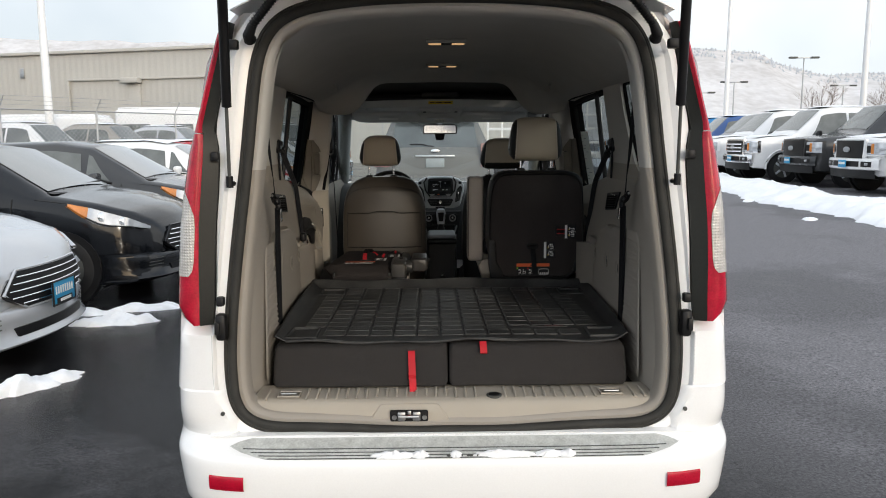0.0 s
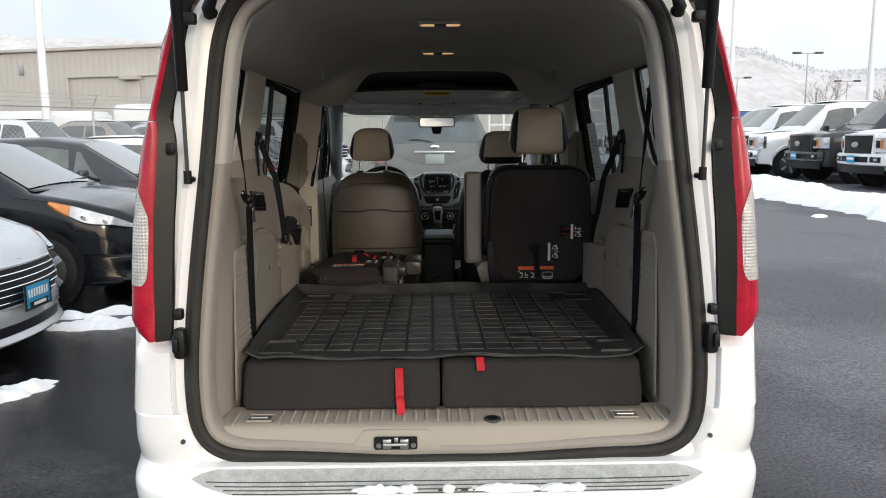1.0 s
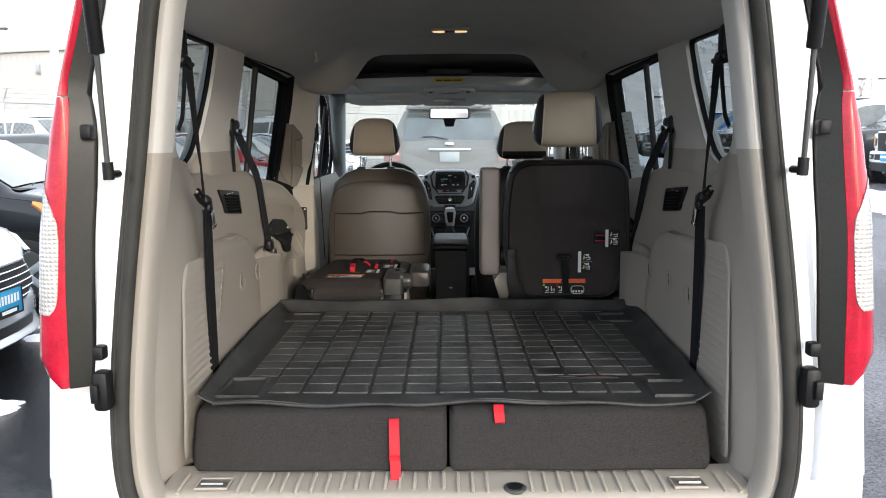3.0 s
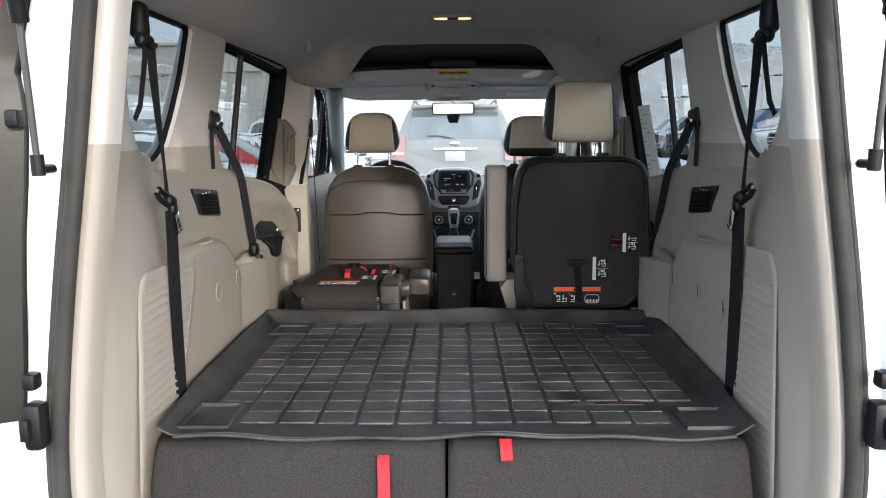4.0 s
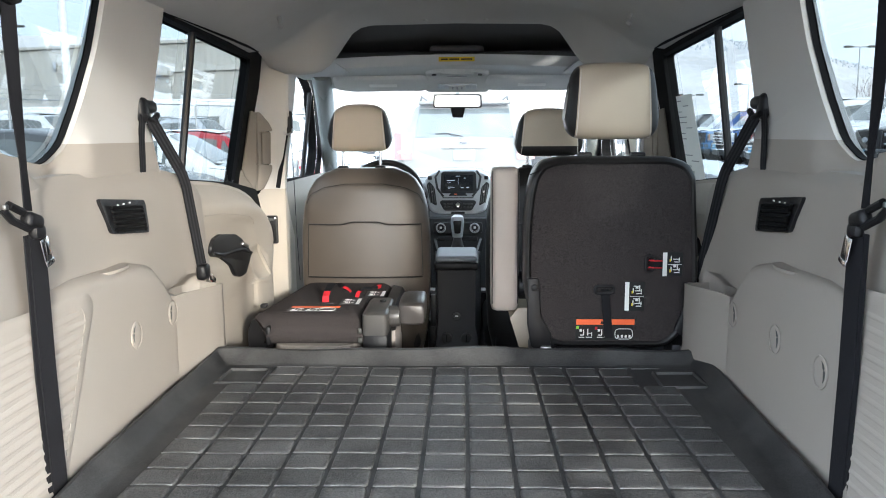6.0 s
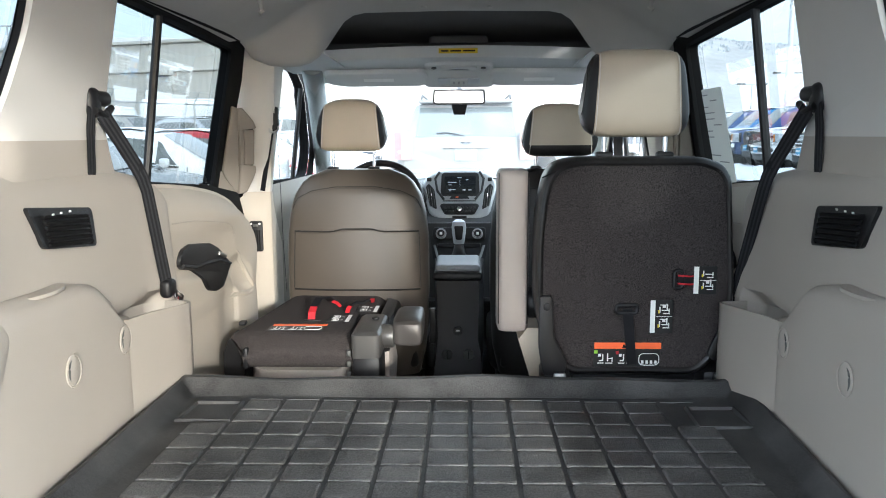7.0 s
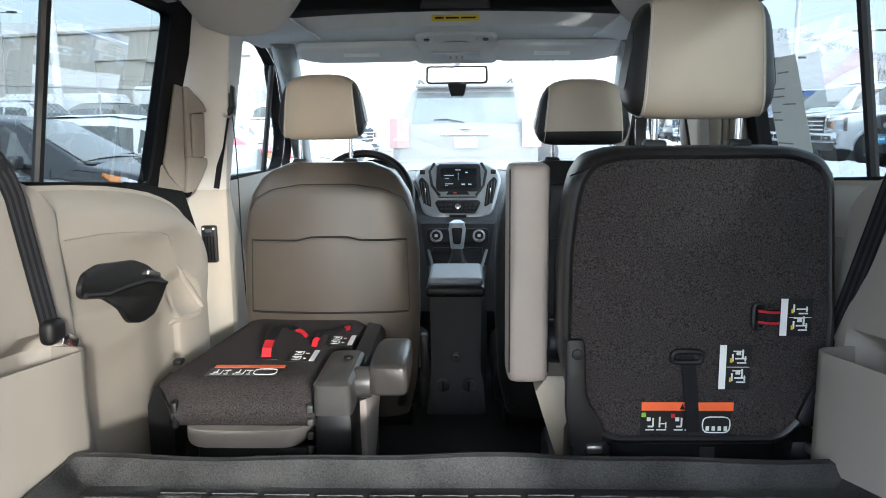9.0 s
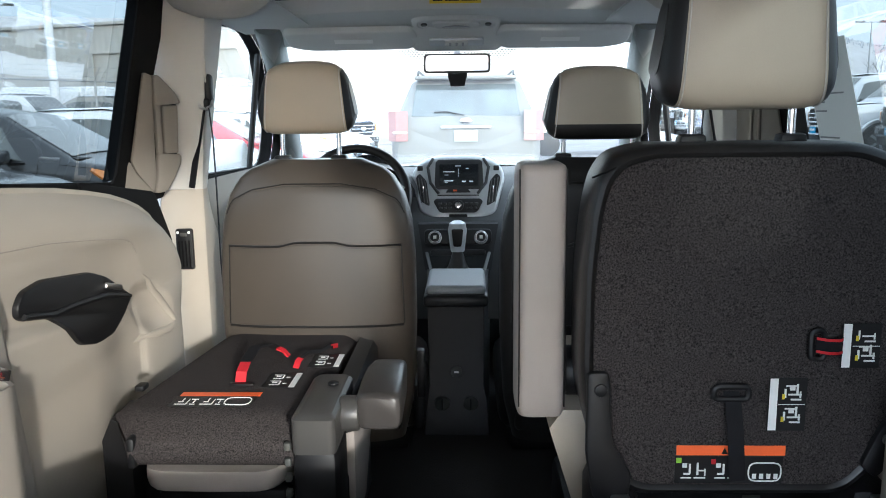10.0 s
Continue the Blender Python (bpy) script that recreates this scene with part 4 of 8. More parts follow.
part("headliner_lip", sheet(dip, lip_x, lin(0, 1, 14) + [1.25, 1.5, 1.75, 2.0, 2.6]), HEADLINER, head)
for x in (-0.30, -0.12, 0.12, 0.30):
    part("lip_plug", disc((x, 2.415, 1.829), (0, -0.3, -1), 0.011, 0.006, 14, 0.002), HEADLINER, head)
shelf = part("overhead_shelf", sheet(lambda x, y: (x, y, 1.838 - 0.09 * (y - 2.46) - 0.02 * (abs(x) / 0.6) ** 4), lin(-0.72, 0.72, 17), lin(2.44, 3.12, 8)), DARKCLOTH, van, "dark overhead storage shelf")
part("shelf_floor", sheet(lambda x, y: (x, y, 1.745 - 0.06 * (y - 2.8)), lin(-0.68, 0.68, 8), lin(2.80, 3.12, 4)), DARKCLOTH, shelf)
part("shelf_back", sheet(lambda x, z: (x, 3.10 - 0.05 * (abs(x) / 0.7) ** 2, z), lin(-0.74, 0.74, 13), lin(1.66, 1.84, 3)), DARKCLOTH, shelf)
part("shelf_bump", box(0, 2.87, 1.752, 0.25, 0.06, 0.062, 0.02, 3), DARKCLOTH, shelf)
HEADGREY = surface("header_grey", (0.60, 0.61, 0.60), 0.7, 0.04, 5, 0.2, 800)
HEAD_PROF = [(2.780, 1.733), (2.786, 1.729), (2.800, 1.696), (2.806, 1.688), (2.83, 1.684), (2.90, 1.678), (2.98, 1.664), (3.06, 1.645), (3.13, 1.622)]
header = part("windshield_header", loft([[(x, y + 0.05 * (abs(x) / 0.6) ** 2, z - 0.012 * (x / 0.6) ** 2) for y, z in HEAD_PROF] for x in lin(-0.66, 0.66, 21)], closed=False, cap=False), HEADGREY, van, "grey overhead console above the windshield")
part("warning_label", box(0, 2.7915, 1.7125, 0.162, 0.0012, 0.021, 0.0, m=pose(0, 0, 0, 23)), YELLOW, header, "yellow warning label")
for k, (a, b) in enumerate(((-0.055, 0.03), (-0.01, 0.045), (0.045, 0.05))):
    part("label_bar", box(a, 2.7905, 1.7125, b, 0.001, 0.006, m=pose(0, 0, 0, 23)), BLACK, header)
def lid_z(v):
    return 1.678 - 0.17 * (v - 2.90)


cons = part("overhead_console", loft([[(0.150 * k * a, 2.955 + 0.062 * k * b, lid_z(2.955 + 0.062 * k * b) - d) for a, b in oval(0, 0, 1, 1, 3.0, 40)] for k, d in ((1.0, 0.0), (0.985, 0.010), (0.95, 0.014), (0.88, 0.014), (0.86, 0.010))]), HEADGREY, header)
part("console_pad", loft([[(0.082 * k * a, 2.955 + 0.036 * k * b, lid_z(2.955 + 0.036 * k * b) - d) for a, b in oval(0, 0, 1, 1, 3.6, 32)] for k, d in ((1.0, 0.009), (0.96, 0.017), (0.90, 0.018))]), HEADGREY, cons)
part("pad_grip", tube([(x, 2.948 + 0.018 * (x / 0.045) ** 2, lid_z(2.95) - 0.020) for x in lin(-0.045, 0.045, 9)], 0.003, 6), SATIN, cons)
for s in (-1, 1):
    part("console_hole", disc((s * 0.108, 2.955, lid_z(2.955) - 0.012), (0, -0.2, -1), 0.011, 0.006, 14), DARKGREY, cons)
part("lamp_housing", loft([[(-0.15, 2.99, 1.652), (0.15, 2.99, 1.652), (0.17, 3.14, 1.64), (-0.17, 3.14, 1.64)], [(-0.165, 3.03, 1.624), (0.165, 3.03, 1.624), (0.18, 3.14, 1.61), (-0.18, 3.14, 1.61)], [(-0.12, 3.07, 1.597), (0.12, 3.07, 1.597), (0.14, 3.14, 1.585), (-0.14, 3.14, 1.585)]]), HEADGREY, header)
part("map_lamp", box(0, 3.045, 1.608, 0.19, 0.036, 0.012, 0.006, 3, m=pose(0, 0, 0, -35)), SILVERPLASTIC, header)
part("lamp_bridge", box(0, 3.043, 1.606, 0.08, 0.030, 0.014, 0.004, m=pose(0, 0, 0, -35)), HEADGREY, header)
for k in (-1, 0, 1):
    part("lamp_switch", box(k * 0.022, 3.041, 1.600, 0.008, 0.016, 0.008, 0.002, m=pose(0, 0, 0, -35)), SATIN, header)
for s in (-1, 1):
    vis = rounded([(0.125, 3.045), (0.16, 3.125), (0.52, 3.13), (0.60, 3.10), (0.60, 2.995), (0.15, 2.985)], 0.03)
    v = part("sun_visor", flipped(plate(vis, lambda u, q, w: Vector((u, q, 1.657 - 0.36 * (q - 2.99) - w)), 0.02, 0.009, 3), s), HEADGREY, van, "folded-up grey sun visor")
    part("visor_label", box(0, 0, 0, 0.135, 0.03, 0.002, m=pose(s * 0.36, 3.05, 1.6135, -20)), STICKER, v)
    part("roof_side_trim", flipped(sheet(lambda u, q: (0.50 + 0.26 * u, q, 1.672 - 0.02 * (q - 2.5) - 0.01 * u), lin(0, 1, 5), lin(2.475, 3.12, 6), 0.006), s), HEADGREY, van)
# dome lamps, coat hooks
for y, z in ((1.03, 1.893), (2.07, 1.893)):
    dl = part("dome_lamp", box(0, y, z - 0.004, 0.18, 0.075, 0.018, 0.008, 3), LIGHT, van, "lit dome lamp")
    for s in (-1, 1):
        part("lamp_lens", loft([[(s * (x), y + h * a, z - 0.0135 + 0.003 * b) for a, b in oval(0, 0, 1, 1, 3, 14)] for x, h in ((0.024, 0.024), (0.045, 0.026), (0.066, 0.022), (0.078, 0.012))]), LAMPGLOW, dl)
    part("lamp_switch", box(0, y - 0.004, z - 0.014, 0.045, 0.04, 0.008, 0.003), DARKGREY, dl)
for s in (-1, 1):
    part("coat_hook", flipped(tube([(0.60, 1.94, 1.785), (0.592, 1.935, 1.765), (0.586, 1.93, 1.745), (0.594, 1.925, 1.735)], 0.008, 8), s), LIGHT, van)

# floor pieces
part("cabin_floor", box(0, 2.65, 0.40, 1.55, 2.5, 0.02), CARPET, van, "black floor carpet")
part("cargo_floor", box(0, 0.80, 0.585, 1.36, 1.28, 0.02), CARPET, van)
part("floor_step", box(0, 1.45, 0.50, 1.36, 0.02, 0.2), CARPET, van)

# ---- the van: doors, pillars, sill ----
def door_side(s):
    outer = [(1.20, 1.20), (2.29, 1.11), (2.51, 1.73), (1.24, 1.74)]
    frame_in = part("door_frame", flipped(framed(outer, [(1.75 + (y - 1.75) * 0.975, 1.45 + (z - 1.45) * 0.978) for y, z in SLIDER], (1.75, 1.45), lambda y, z: glass_x(z) - 0.006 + tilt(y), 4, 96, 0.004), s), FRAMEBLACK, van, "black window frame of the sliding door")
    part("window_divider", flipped(tube([(glass_x(1.24) + 0.016, 1.615, 1.235), (glass_x(1.70) + 0.016, 1.630, 1.70)], 0.012, 8), s), BLACK, frame_in)
    part("roof_rail_trim", flipped(tube([(0.765, 1.30, 1.725), (0.765, 2.0, 1.722), (0.755, 2.49, 1.712)], 0.022, 8), s), FRAMEBLACK, frame_in)
    # sliding door lining
    top = lambda y: table([(1.30, 1.256), (1.49, 1.247), (1.655, 1.235), (1.80, 1.221), (1.92, 1.204), (2.02, 1.186), (2.10, 1.165), (2.16, 1.144), (2.21, 1.118), (2.25, 1.085), (2.28, 1.045), (2.30, 1.0), (2.32, 0.92), (2.36, 0.78)], y)
    crease_z = lambda y: table([(1.30, 1.148), (1.48, 1.14), (1.65, 1.13), (1.80, 1.112), (1.95, 1.09), (2.0, 1.072), (2.03, 1.03), (2.5, 1.03)], y)
    def dx(y, z):
        b = 0.745 - 0.02 * math.sin(math.pi * min(1, max(0, (z - 0.85) / 0.4)))
        edge = max(0, (z - top(y) + 0.085) / 0.075)
        front = max(0, (y - 2.27) / 0.09)
        scoop = max(0.0, 1 - ((y - 2.16) / 0.13) ** 2) * max(0.0, 1 - ((z - 0.68) / 0.26) ** 2)
        waist = max(0.0, 1 - ((z - 1.0) / 0.10) ** 2) * max(0.0, 1 - ((y - 1.75) / 0.48) ** 2)
        low = min(1.0, max(0.0, (1.02 - 0.12 * (y - 1.46) - z) / 0.035)) * min(1.0, max(0.0, (2.0 - y) / 0.25))
        fold = min(1.0, max(0.0, (crease_z(y) - z) / 0.02)) * min(1.0, max(0.0, (2.05 - y) / 0.12))
        bowl = max(0.0, 1 - ((y - 2.09) / 0.115) ** 2 - ((z - 0.900 + 0.35 * (y - 2.09)) / 0.065) ** 2)
        return b + 0.05 * min(1, edge) ** 2 + 0.06 * min(1, front) ** 2 - 0.020 * scoop ** 0.5 + 0.016 * waist - 0.026 * low * low * (3 - 2 * low) + 0.007 * fold + 0.026 * bowl
    
    lining_ob = part("sliding_door_trim", flipped(sheet(lambda u, v: (dx(1.47 + 0.89 * u, 0.44 + (top(1.47 + 0.89 * u) - 0.44) * v), 1.47 + 0.89 * u, 0.44 + (top(1.47 + 0.89 * u) - 0.44) * v), lin(0, 1, 90), lin(0, 1, 80)), s), BEIGE, van, "beige sliding door lining with black handle")
    part("trim_crease", flipped(tube([(dx(y, crease_z(y) + 0.003) - 0.0005, y, crease_z(y) + 0.003) for y in lin(1.49, 2.02, 20)], 0.0012, 6), s), TAUPE, lining_ob)
    pts = rounded([(1.538, 1.040), (1.555, 1.064), (1.62, 1.072), (1.80, 1.049), (1.875, 1.024), (1.985, 0.957), (1.94, 0.927), (1.85, 0.906), (1.76, 0.909), (1.70, 0.924), (1.668, 0.962), (1.648, 0.992), (1.56, 1.010), (1.540, 1.022)], 0.016)
    cup = part("door_handle", flipped(plate(pts, lambda u, v, w: Vector((dx(u, v) - w, u, v)), 0.012, 0.006), s), BLACK, lining_ob, "black door pull")
    part("handle_ridge", flipped(tube([(dx(y, z) - 0.014, y, z) for y, z in ((1.55, 1.020), (1.65, 1.000), (1.74, 0.997), (1.86, 0.987), (1.965, 0.960))], [0.006, 0.007, 0.008, 0.008, 0.005], 8), s), BLACK, cup)
    part("lock_lever", flipped(box(dx(1.885, 0.998) - 0.018, 1.885, 1.000, 0.010, 0.075, 0.013, 0.004, m=pose(0, 0, 0, -16)), s), STEEL, cup)
    fold_line = ((2.012, 1.012), (2.05, 0.992), (2.082, 0.970), (2.118, 0.942), (2.15, 0.912), (2.178, 0.882), (2.200, 0.855), (2.208, 0.838), (2.198, 0.828), (2.165, 0.824), (2.10, 0.832), (2.04, 0.842), (2.00, 0.840), (1.96, 0.832))
    part("pocket_rim", flipped(tube([(dx(y, z) + 0.0055, y, z) for y, z in fold_line], [0.002, 0.006, 0.009, 0.0105, 0.0105, 0.0105, 0.0105, 0.0105, 0.0105, 0.0105, 0.010, 0.008, 0.006, 0.002], 10), s), BEIGE, lining_ob)
    part("door_edge", flipped(plate(rounded([(1.90, 1.225), (2.30, 1.165), (2.40, 1.02), (2.42, 0.44), (2.10, 0.44), (2.10, 1.0)], 0.02), lambda u, v, w: Vector((0.802 - w, u, v)), 0.006, 0.002), s), FRAMEBLACK, van)
    # grab handle piece on the pillar: a face that turns in from the glass to the pillar
    turned = lambda lift: lambda u, v, w: Vector((2.5675 - 0.75 * u - 0.8 * (w + lift), u - 0.6 * (w + lift), v))
    hp = part("grab_handle", flipped(join(
        plate(rounded([(2.350, 1.470), (2.362, 1.470), (2.400, 1.425), (2.412, 1.396), (2.362, 1.390), (2.350, 1.390)], 0.008), turned(0.0), 0.016, 0.007, 3),
        plate(rounded([(2.350, 1.392), (2.363, 1.392), (2.361, 1.262), (2.350, 1.262)], 0.002), turned(0.0), 0.014, 0.002),
        plate(rounded([(2.350, 1.264), (2.405, 1.258), (2.404, 1.235), (2.386, 1.195), (2.366, 1.160), (2.338, 1.156), (2.345, 1.20)], 0.008), turned(0.0), 0.016, 0.007, 3)), s), HANDLETAUPE, van, "taupe grab handle on the door pillar")
    part("frame_cover", flipped(plate(rounded([(2.331, 1.476), (2.349, 1.468), (2.343, 1.20), (2.336, 1.160), (2.300, 1.215), (2.290, 1.246)], 0.005), turned(0.0), 0.009, 0.004), s), HANDLETAUPE, hp)
    part("grip_recess", flipped(plate(rounded([(2.355, 1.258), (2.357, 1.396), (2.408, 1.394), (2.402, 1.258)], 0.004), turned(-0.004), 0.004), s), BLACK, hp)
    part("grip", flipped(plate(rounded([(2.366, 1.262), (2.368, 1.391), (2.404, 1.391), (2.399, 1.262)], 0.006), turned(0.002), 0.013, 0.006, 3), s), HANDLETAUPE, hp)
    part("corner_cover", flipped(plate(rounded([(2.286, 1.246), (2.298, 1.214), (2.338, 1.158), (2.325, 1.140), (2.235, 1.160), (2.240, 1.180)], 0.006), turned(0.0), 0.007, 0.003), s), HANDLETAUPE, hp)
    part("handle_backing", flipped(plate(rounded([(2.25, 1.12), (2.29, 1.25), (2.335, 1.46), (2.372, 1.46), (2.402, 1.40), (2.402, 1.23), (2.37, 1.14)], 0.01), turned(-0.03), 0.012, 0.003), s), FRAMEBLACK, hp)
    # B pillar
    def prof(z):
        b = 2.475 + 0.30 * (z - 1.0) if z > 1.158 else 2.522 + 0.13 * min(1.0, (1.158 - z) / 0.22) ** 1.5
        return 2.430 + 0.055 * max(0.0, z - 1.16), b
    def pillar(z0, z1, mat, name):
        rows = []
        for z in lin(z0, z1, 14):
            a, b = prof(z)
            x = 0.711 - 0.055 * max(0.0, z - 1.16)
            rows.append([(0.835, a + 0.004, z), (0.795, a, z), (x + 0.014, a + 0.002, z), (x + 0.003, a + 0.008, z), (x, a + 0.022, z), (x + 0.012, b - 0.02, z), (x + 0.03, b - 0.006, z), (x + 0.085, b, z)])
        return part(name, flipped(loft(rows, closed=False, cap=False), s), mat, van)
    pillar(1.158, 1.73, LIGHT, "pillar_trim")
    low = pillar(0.42, 1.1575, BEIGE, "pillar_trim")
    vent = part("pillar_vent", flipped(plate(rounded([(0.747, 0.928), (0.747, 1.046), (0.796, 1.046), (0.796, 0.928)], 0.008), lambda u, v, w: Vector((u, 2.432 - w, v)), 0.012, 0.005), s), BLACK, low, "black pillar air vent")
    for k in range(4):
        part("vane", flipped(box(0.757 + 0.0095 * k, 2.419, 0.975, 0.0025, 0.008, 0.075, 0.0008), s), FRAMEBLACK, vent)
    for x in (0.756, 0.788):
        part("indicator", flipped(disc((x, 2.4195, 1.036), (0, 1, 0), 0.004, 0.002, 10), s), STICKER, vent)
    part("vent_wheel", flipped(box(0.772, 2.419, 1.030, 0.020, 0.004, 0.010, 0.002), s), DARKGREY, vent)
    # front door: lining, frame, A pillar
    part("front_door_frame", flipped(framed([(2.60, 1.10), (3.75, 1.08), (3.75, 1.30), (3.40, 1.66), (3.20, 1.73), (2.66, 1.73)], FRONTWIN, (3.1, 1.4), lambda y, z: glass_x(z) - 0.022, 3, 72, 0.004), s), FRAMEBLACK, van)
    part("quarter_bar", flipped(tube([(glass_x(1.16) - 0.01, 3.32, 1.155), (glass_x(1.6) - 0.01, 3.33, 1.60)], 0.012, 8), s), BLACK, van)
    fd = part("front_door_trim", flipped(sheet(lambda y, z: (0.74 + 0.04 * max(0, (z - 1.08) / 0.08) ** 2, y, z), lin(2.56, 3.75, 12), lin(0.42, 1.165, 14)), s), HANDLETAUPE, van, "taupe front door lining")
    part("a_pillar_trim", flipped(tube([(0.655, 3.02, 1.685), (0.675, 3.15, 1.635), (0.70, 3.35, 1.53), (0.735, 3.60, 1.36), (0.775, 3.88, 1.15)], [0.055, 0.05, 0.047, 0.045, 0.045], 12), s), PILLARGREY, van, "pale grey windshield pillar trim")
    part("door_mirror", flipped(box(0.99, 3.52, 1.17, 0.20, 0.10, 0.19, 0.04, 3), s), WHITE, van, "white door mirror housing")


for s in (-1, 1):
    door_side(s)

# sill plate
def sill_z(y):
    return table([(0.044, 0.530), (0.052, 0.557), (0.058, 0.590), (0.066, 0.604), (0.080, 0.611), (0.12, 0.614), (0.21, 0.616)], y)


sill = part("sill_plate", sheet(lambda x, y: (x, y + 0.012 * (abs(x) / 0.66) ** 4, sill_z(y)), lin(-0.672, 0.672, 41), [0.044, 0.052, 0.054, 0.058, 0.062, 0.066, 0.072, 0.080, 0.095, 0.12, 0.16, 0.21]), BEIGE, van, "beige ribbed plastic loading sill")
for k in range(-19, 20):
    x = k * 0.0335 + 0.006
    if abs(x + 0.556) < 0.045 or abs(x - 0.532) < 0.045 or abs(x - 0.135) < 0.03:
        continue
    y0 = 0.098 if -0.27 < x < 0.0 else 0.082
    part("rib", tube([(x, y0, sill_z(y0) - 0.001), (x, y0 + 0.01, sill_z(y0 + 0.01) + 0.0025), (x, 0.17, 0.6180)], 0.0045, 6), BEIGE, sill)
part("latch_surround", plate(rounded([(-0.285, 0.545), (-0.245, 0.60), (-0.055, 0.60), (-0.015, 0.545)], 0.01), lambda u, v, w: Vector((u, 0.056 - w + (0.012 if v > 0.59 else 0), v)), 0.012, 0.005), BEIGE, sill)
latch = part("latch_recess", plate(rounded([(-0.214, 0.546), (-0.214, 0.585), (-0.088, 0.585), (-0.088, 0.546)], 0.008), lambda u, v, w: Vector((u, 0.0445 - w, v)), 0.003), BLACK, sill, "steel gate latch in a dark recess")
part("striker", tube([(-0.185, 0.043, 0.567), (-0.185, 0.028, 0.567), (-0.118, 0.028, 0.567), (-0.118, 0.043, 0.567)], 0.005, 8), STEEL, latch)
for x in (-0.176, -0.126):
    part("latch_jaw", box(x, 0.036, 0.566, 0.026, 0.010, 0.030, 0.004), STEEL, latch)
for x in (-0.200, -0.100):
    part("screw", disc((x, 0.040, 0.56), (0, 1, 0), 0.008, 0.006, 10), STEEL, latch)
part("latch_plate", box(-0.15, 0.041, 0.572, 0.012, 0.006, 0.022, 0.002), STEEL, latch)
for x, y in ((-0.556, 0.117), (0.532, 0.115)):
    tie = part("tie_down", box(x, y, 0.6150, 0.076, 0.052, 0.006, 0.002), HANDLETAUPE, sill, "chrome lashing ring in a beige recess")
    part("tie_frame", tube([(x - 0.036, y - 0.026, 0.619), (x + 0.036, y - 0.026, 0.619), (x + 0.036, y + 0.026, 0.619), (x - 0.036, y + 0.026, 0.619)], 0.003, 6, closed=True), BEIGE, tie)
    part("ring", tube([(x - 0.025, y + 0.004, 0.618), (x - 0.024, y - 0.012, 0.624), (x + 0.024, y - 0.012, 0.624), (x + 0.025, y + 0.004, 0.618)], 0.0035, 8), STEEL, tie)
cap = part("sill_socket", disc((0.135, 0.10, 0.613), (0, 0, 1), 0.026, 0.008, 24, 0.002), DARKGREY, sill)
part("socket_hole", disc((0.135, 0.10, 0.6165), (0, 0, 1), 0.018, 0.004, 20), BLACK, cap)

# dashboard
dash = part("dashboard", loft([[(x, 3.02 + 0.10 * (abs(x) < 0.2), 0.62), (x, 3.10, 0.86), (x, 3.22, 0.98), (x, 3.30, 1.06), (x, 3.42, 1.115), (x, 3.62, 1.13), (x, 3.92, 1.12), (x, 3.95, 0.62)] for x in (-0.74, -0.5, -0.22, -0.2, 0.2, 0.22, 0.5, 0.74)]), DASHGREY, van, "dark grey dashboard with silver centre stack")
part("cowl", sheet(lambda x, v: (x, 3.9 + 0.12 * v, 1.12 - 0.02 * v), lin(-0.76, 0.76, 6), lin(0, 1, 3)), BLACK, dash)


def stack_y(z):
    return 3.25 + 0.42 * (z - 0.95)


stack = part("centre_panel", plate(rounded([(-0.185, 1.125), (-0.15, 1.18), (-0.08, 1.20), (0.08, 1.20), (0.15, 1.18), (0.185, 1.125), (0.145, 0.985), (0.10, 0.965), (-0.10, 0.965), (-0.145, 0.985)], 0.03), lambda u, v, w: Vector((u, stack_y(v) - w, v)), 0.05, 0.015, 3), SATIN, van, "satin grey centre stack with screen and vents")
part("screen_bezel", plate(rounded([(-0.082, 1.074), (-0.092, 1.09), (-0.088, 1.176), (-0.078, 1.186), (0.084, 1.186), (0.094, 1.176), (0.098, 1.09), (0.088, 1.074)], 0.012), lambda u, v, w: Vector((u, stack_y(v) - 0.05 - w, v)), 0.006, 0.003), BLACK, stack)
scr = part("screen", plate(rounded([(-0.072, 1.088), (-0.072, 1.168), (0.078, 1.168), (0.078, 1.088)], 0.004), lambda u, v, w: Vector((u, stack_y(v) - 0.056 - w, v)), 0.002), SCREEN, stack)
DIM = glow("screen_text", (0.55, 0.6, 0.65), 0.07)
for x, z, w, h in ((-0.036, 1.140, 0.042, 0.003), (-0.036, 1.106, 0.034, 0.003), (-0.046, 1.100, 0.012, 0.002), (0.022, 1.104, 0.014, 0.005), (0.050, 1.104, 0.014, 0.005), (0.0, 1.162, 0.022, 0.003), (0.002, 1.125, 0.001, 0.055), (0.036, 1.152, 0.012, 0.003), (-0.046, 1.128, 0.016, 0.002)):
    part("screen_bar", box(x, stack_y(z) - 0.0592, z, w, 0.001, h), DIM, scr)
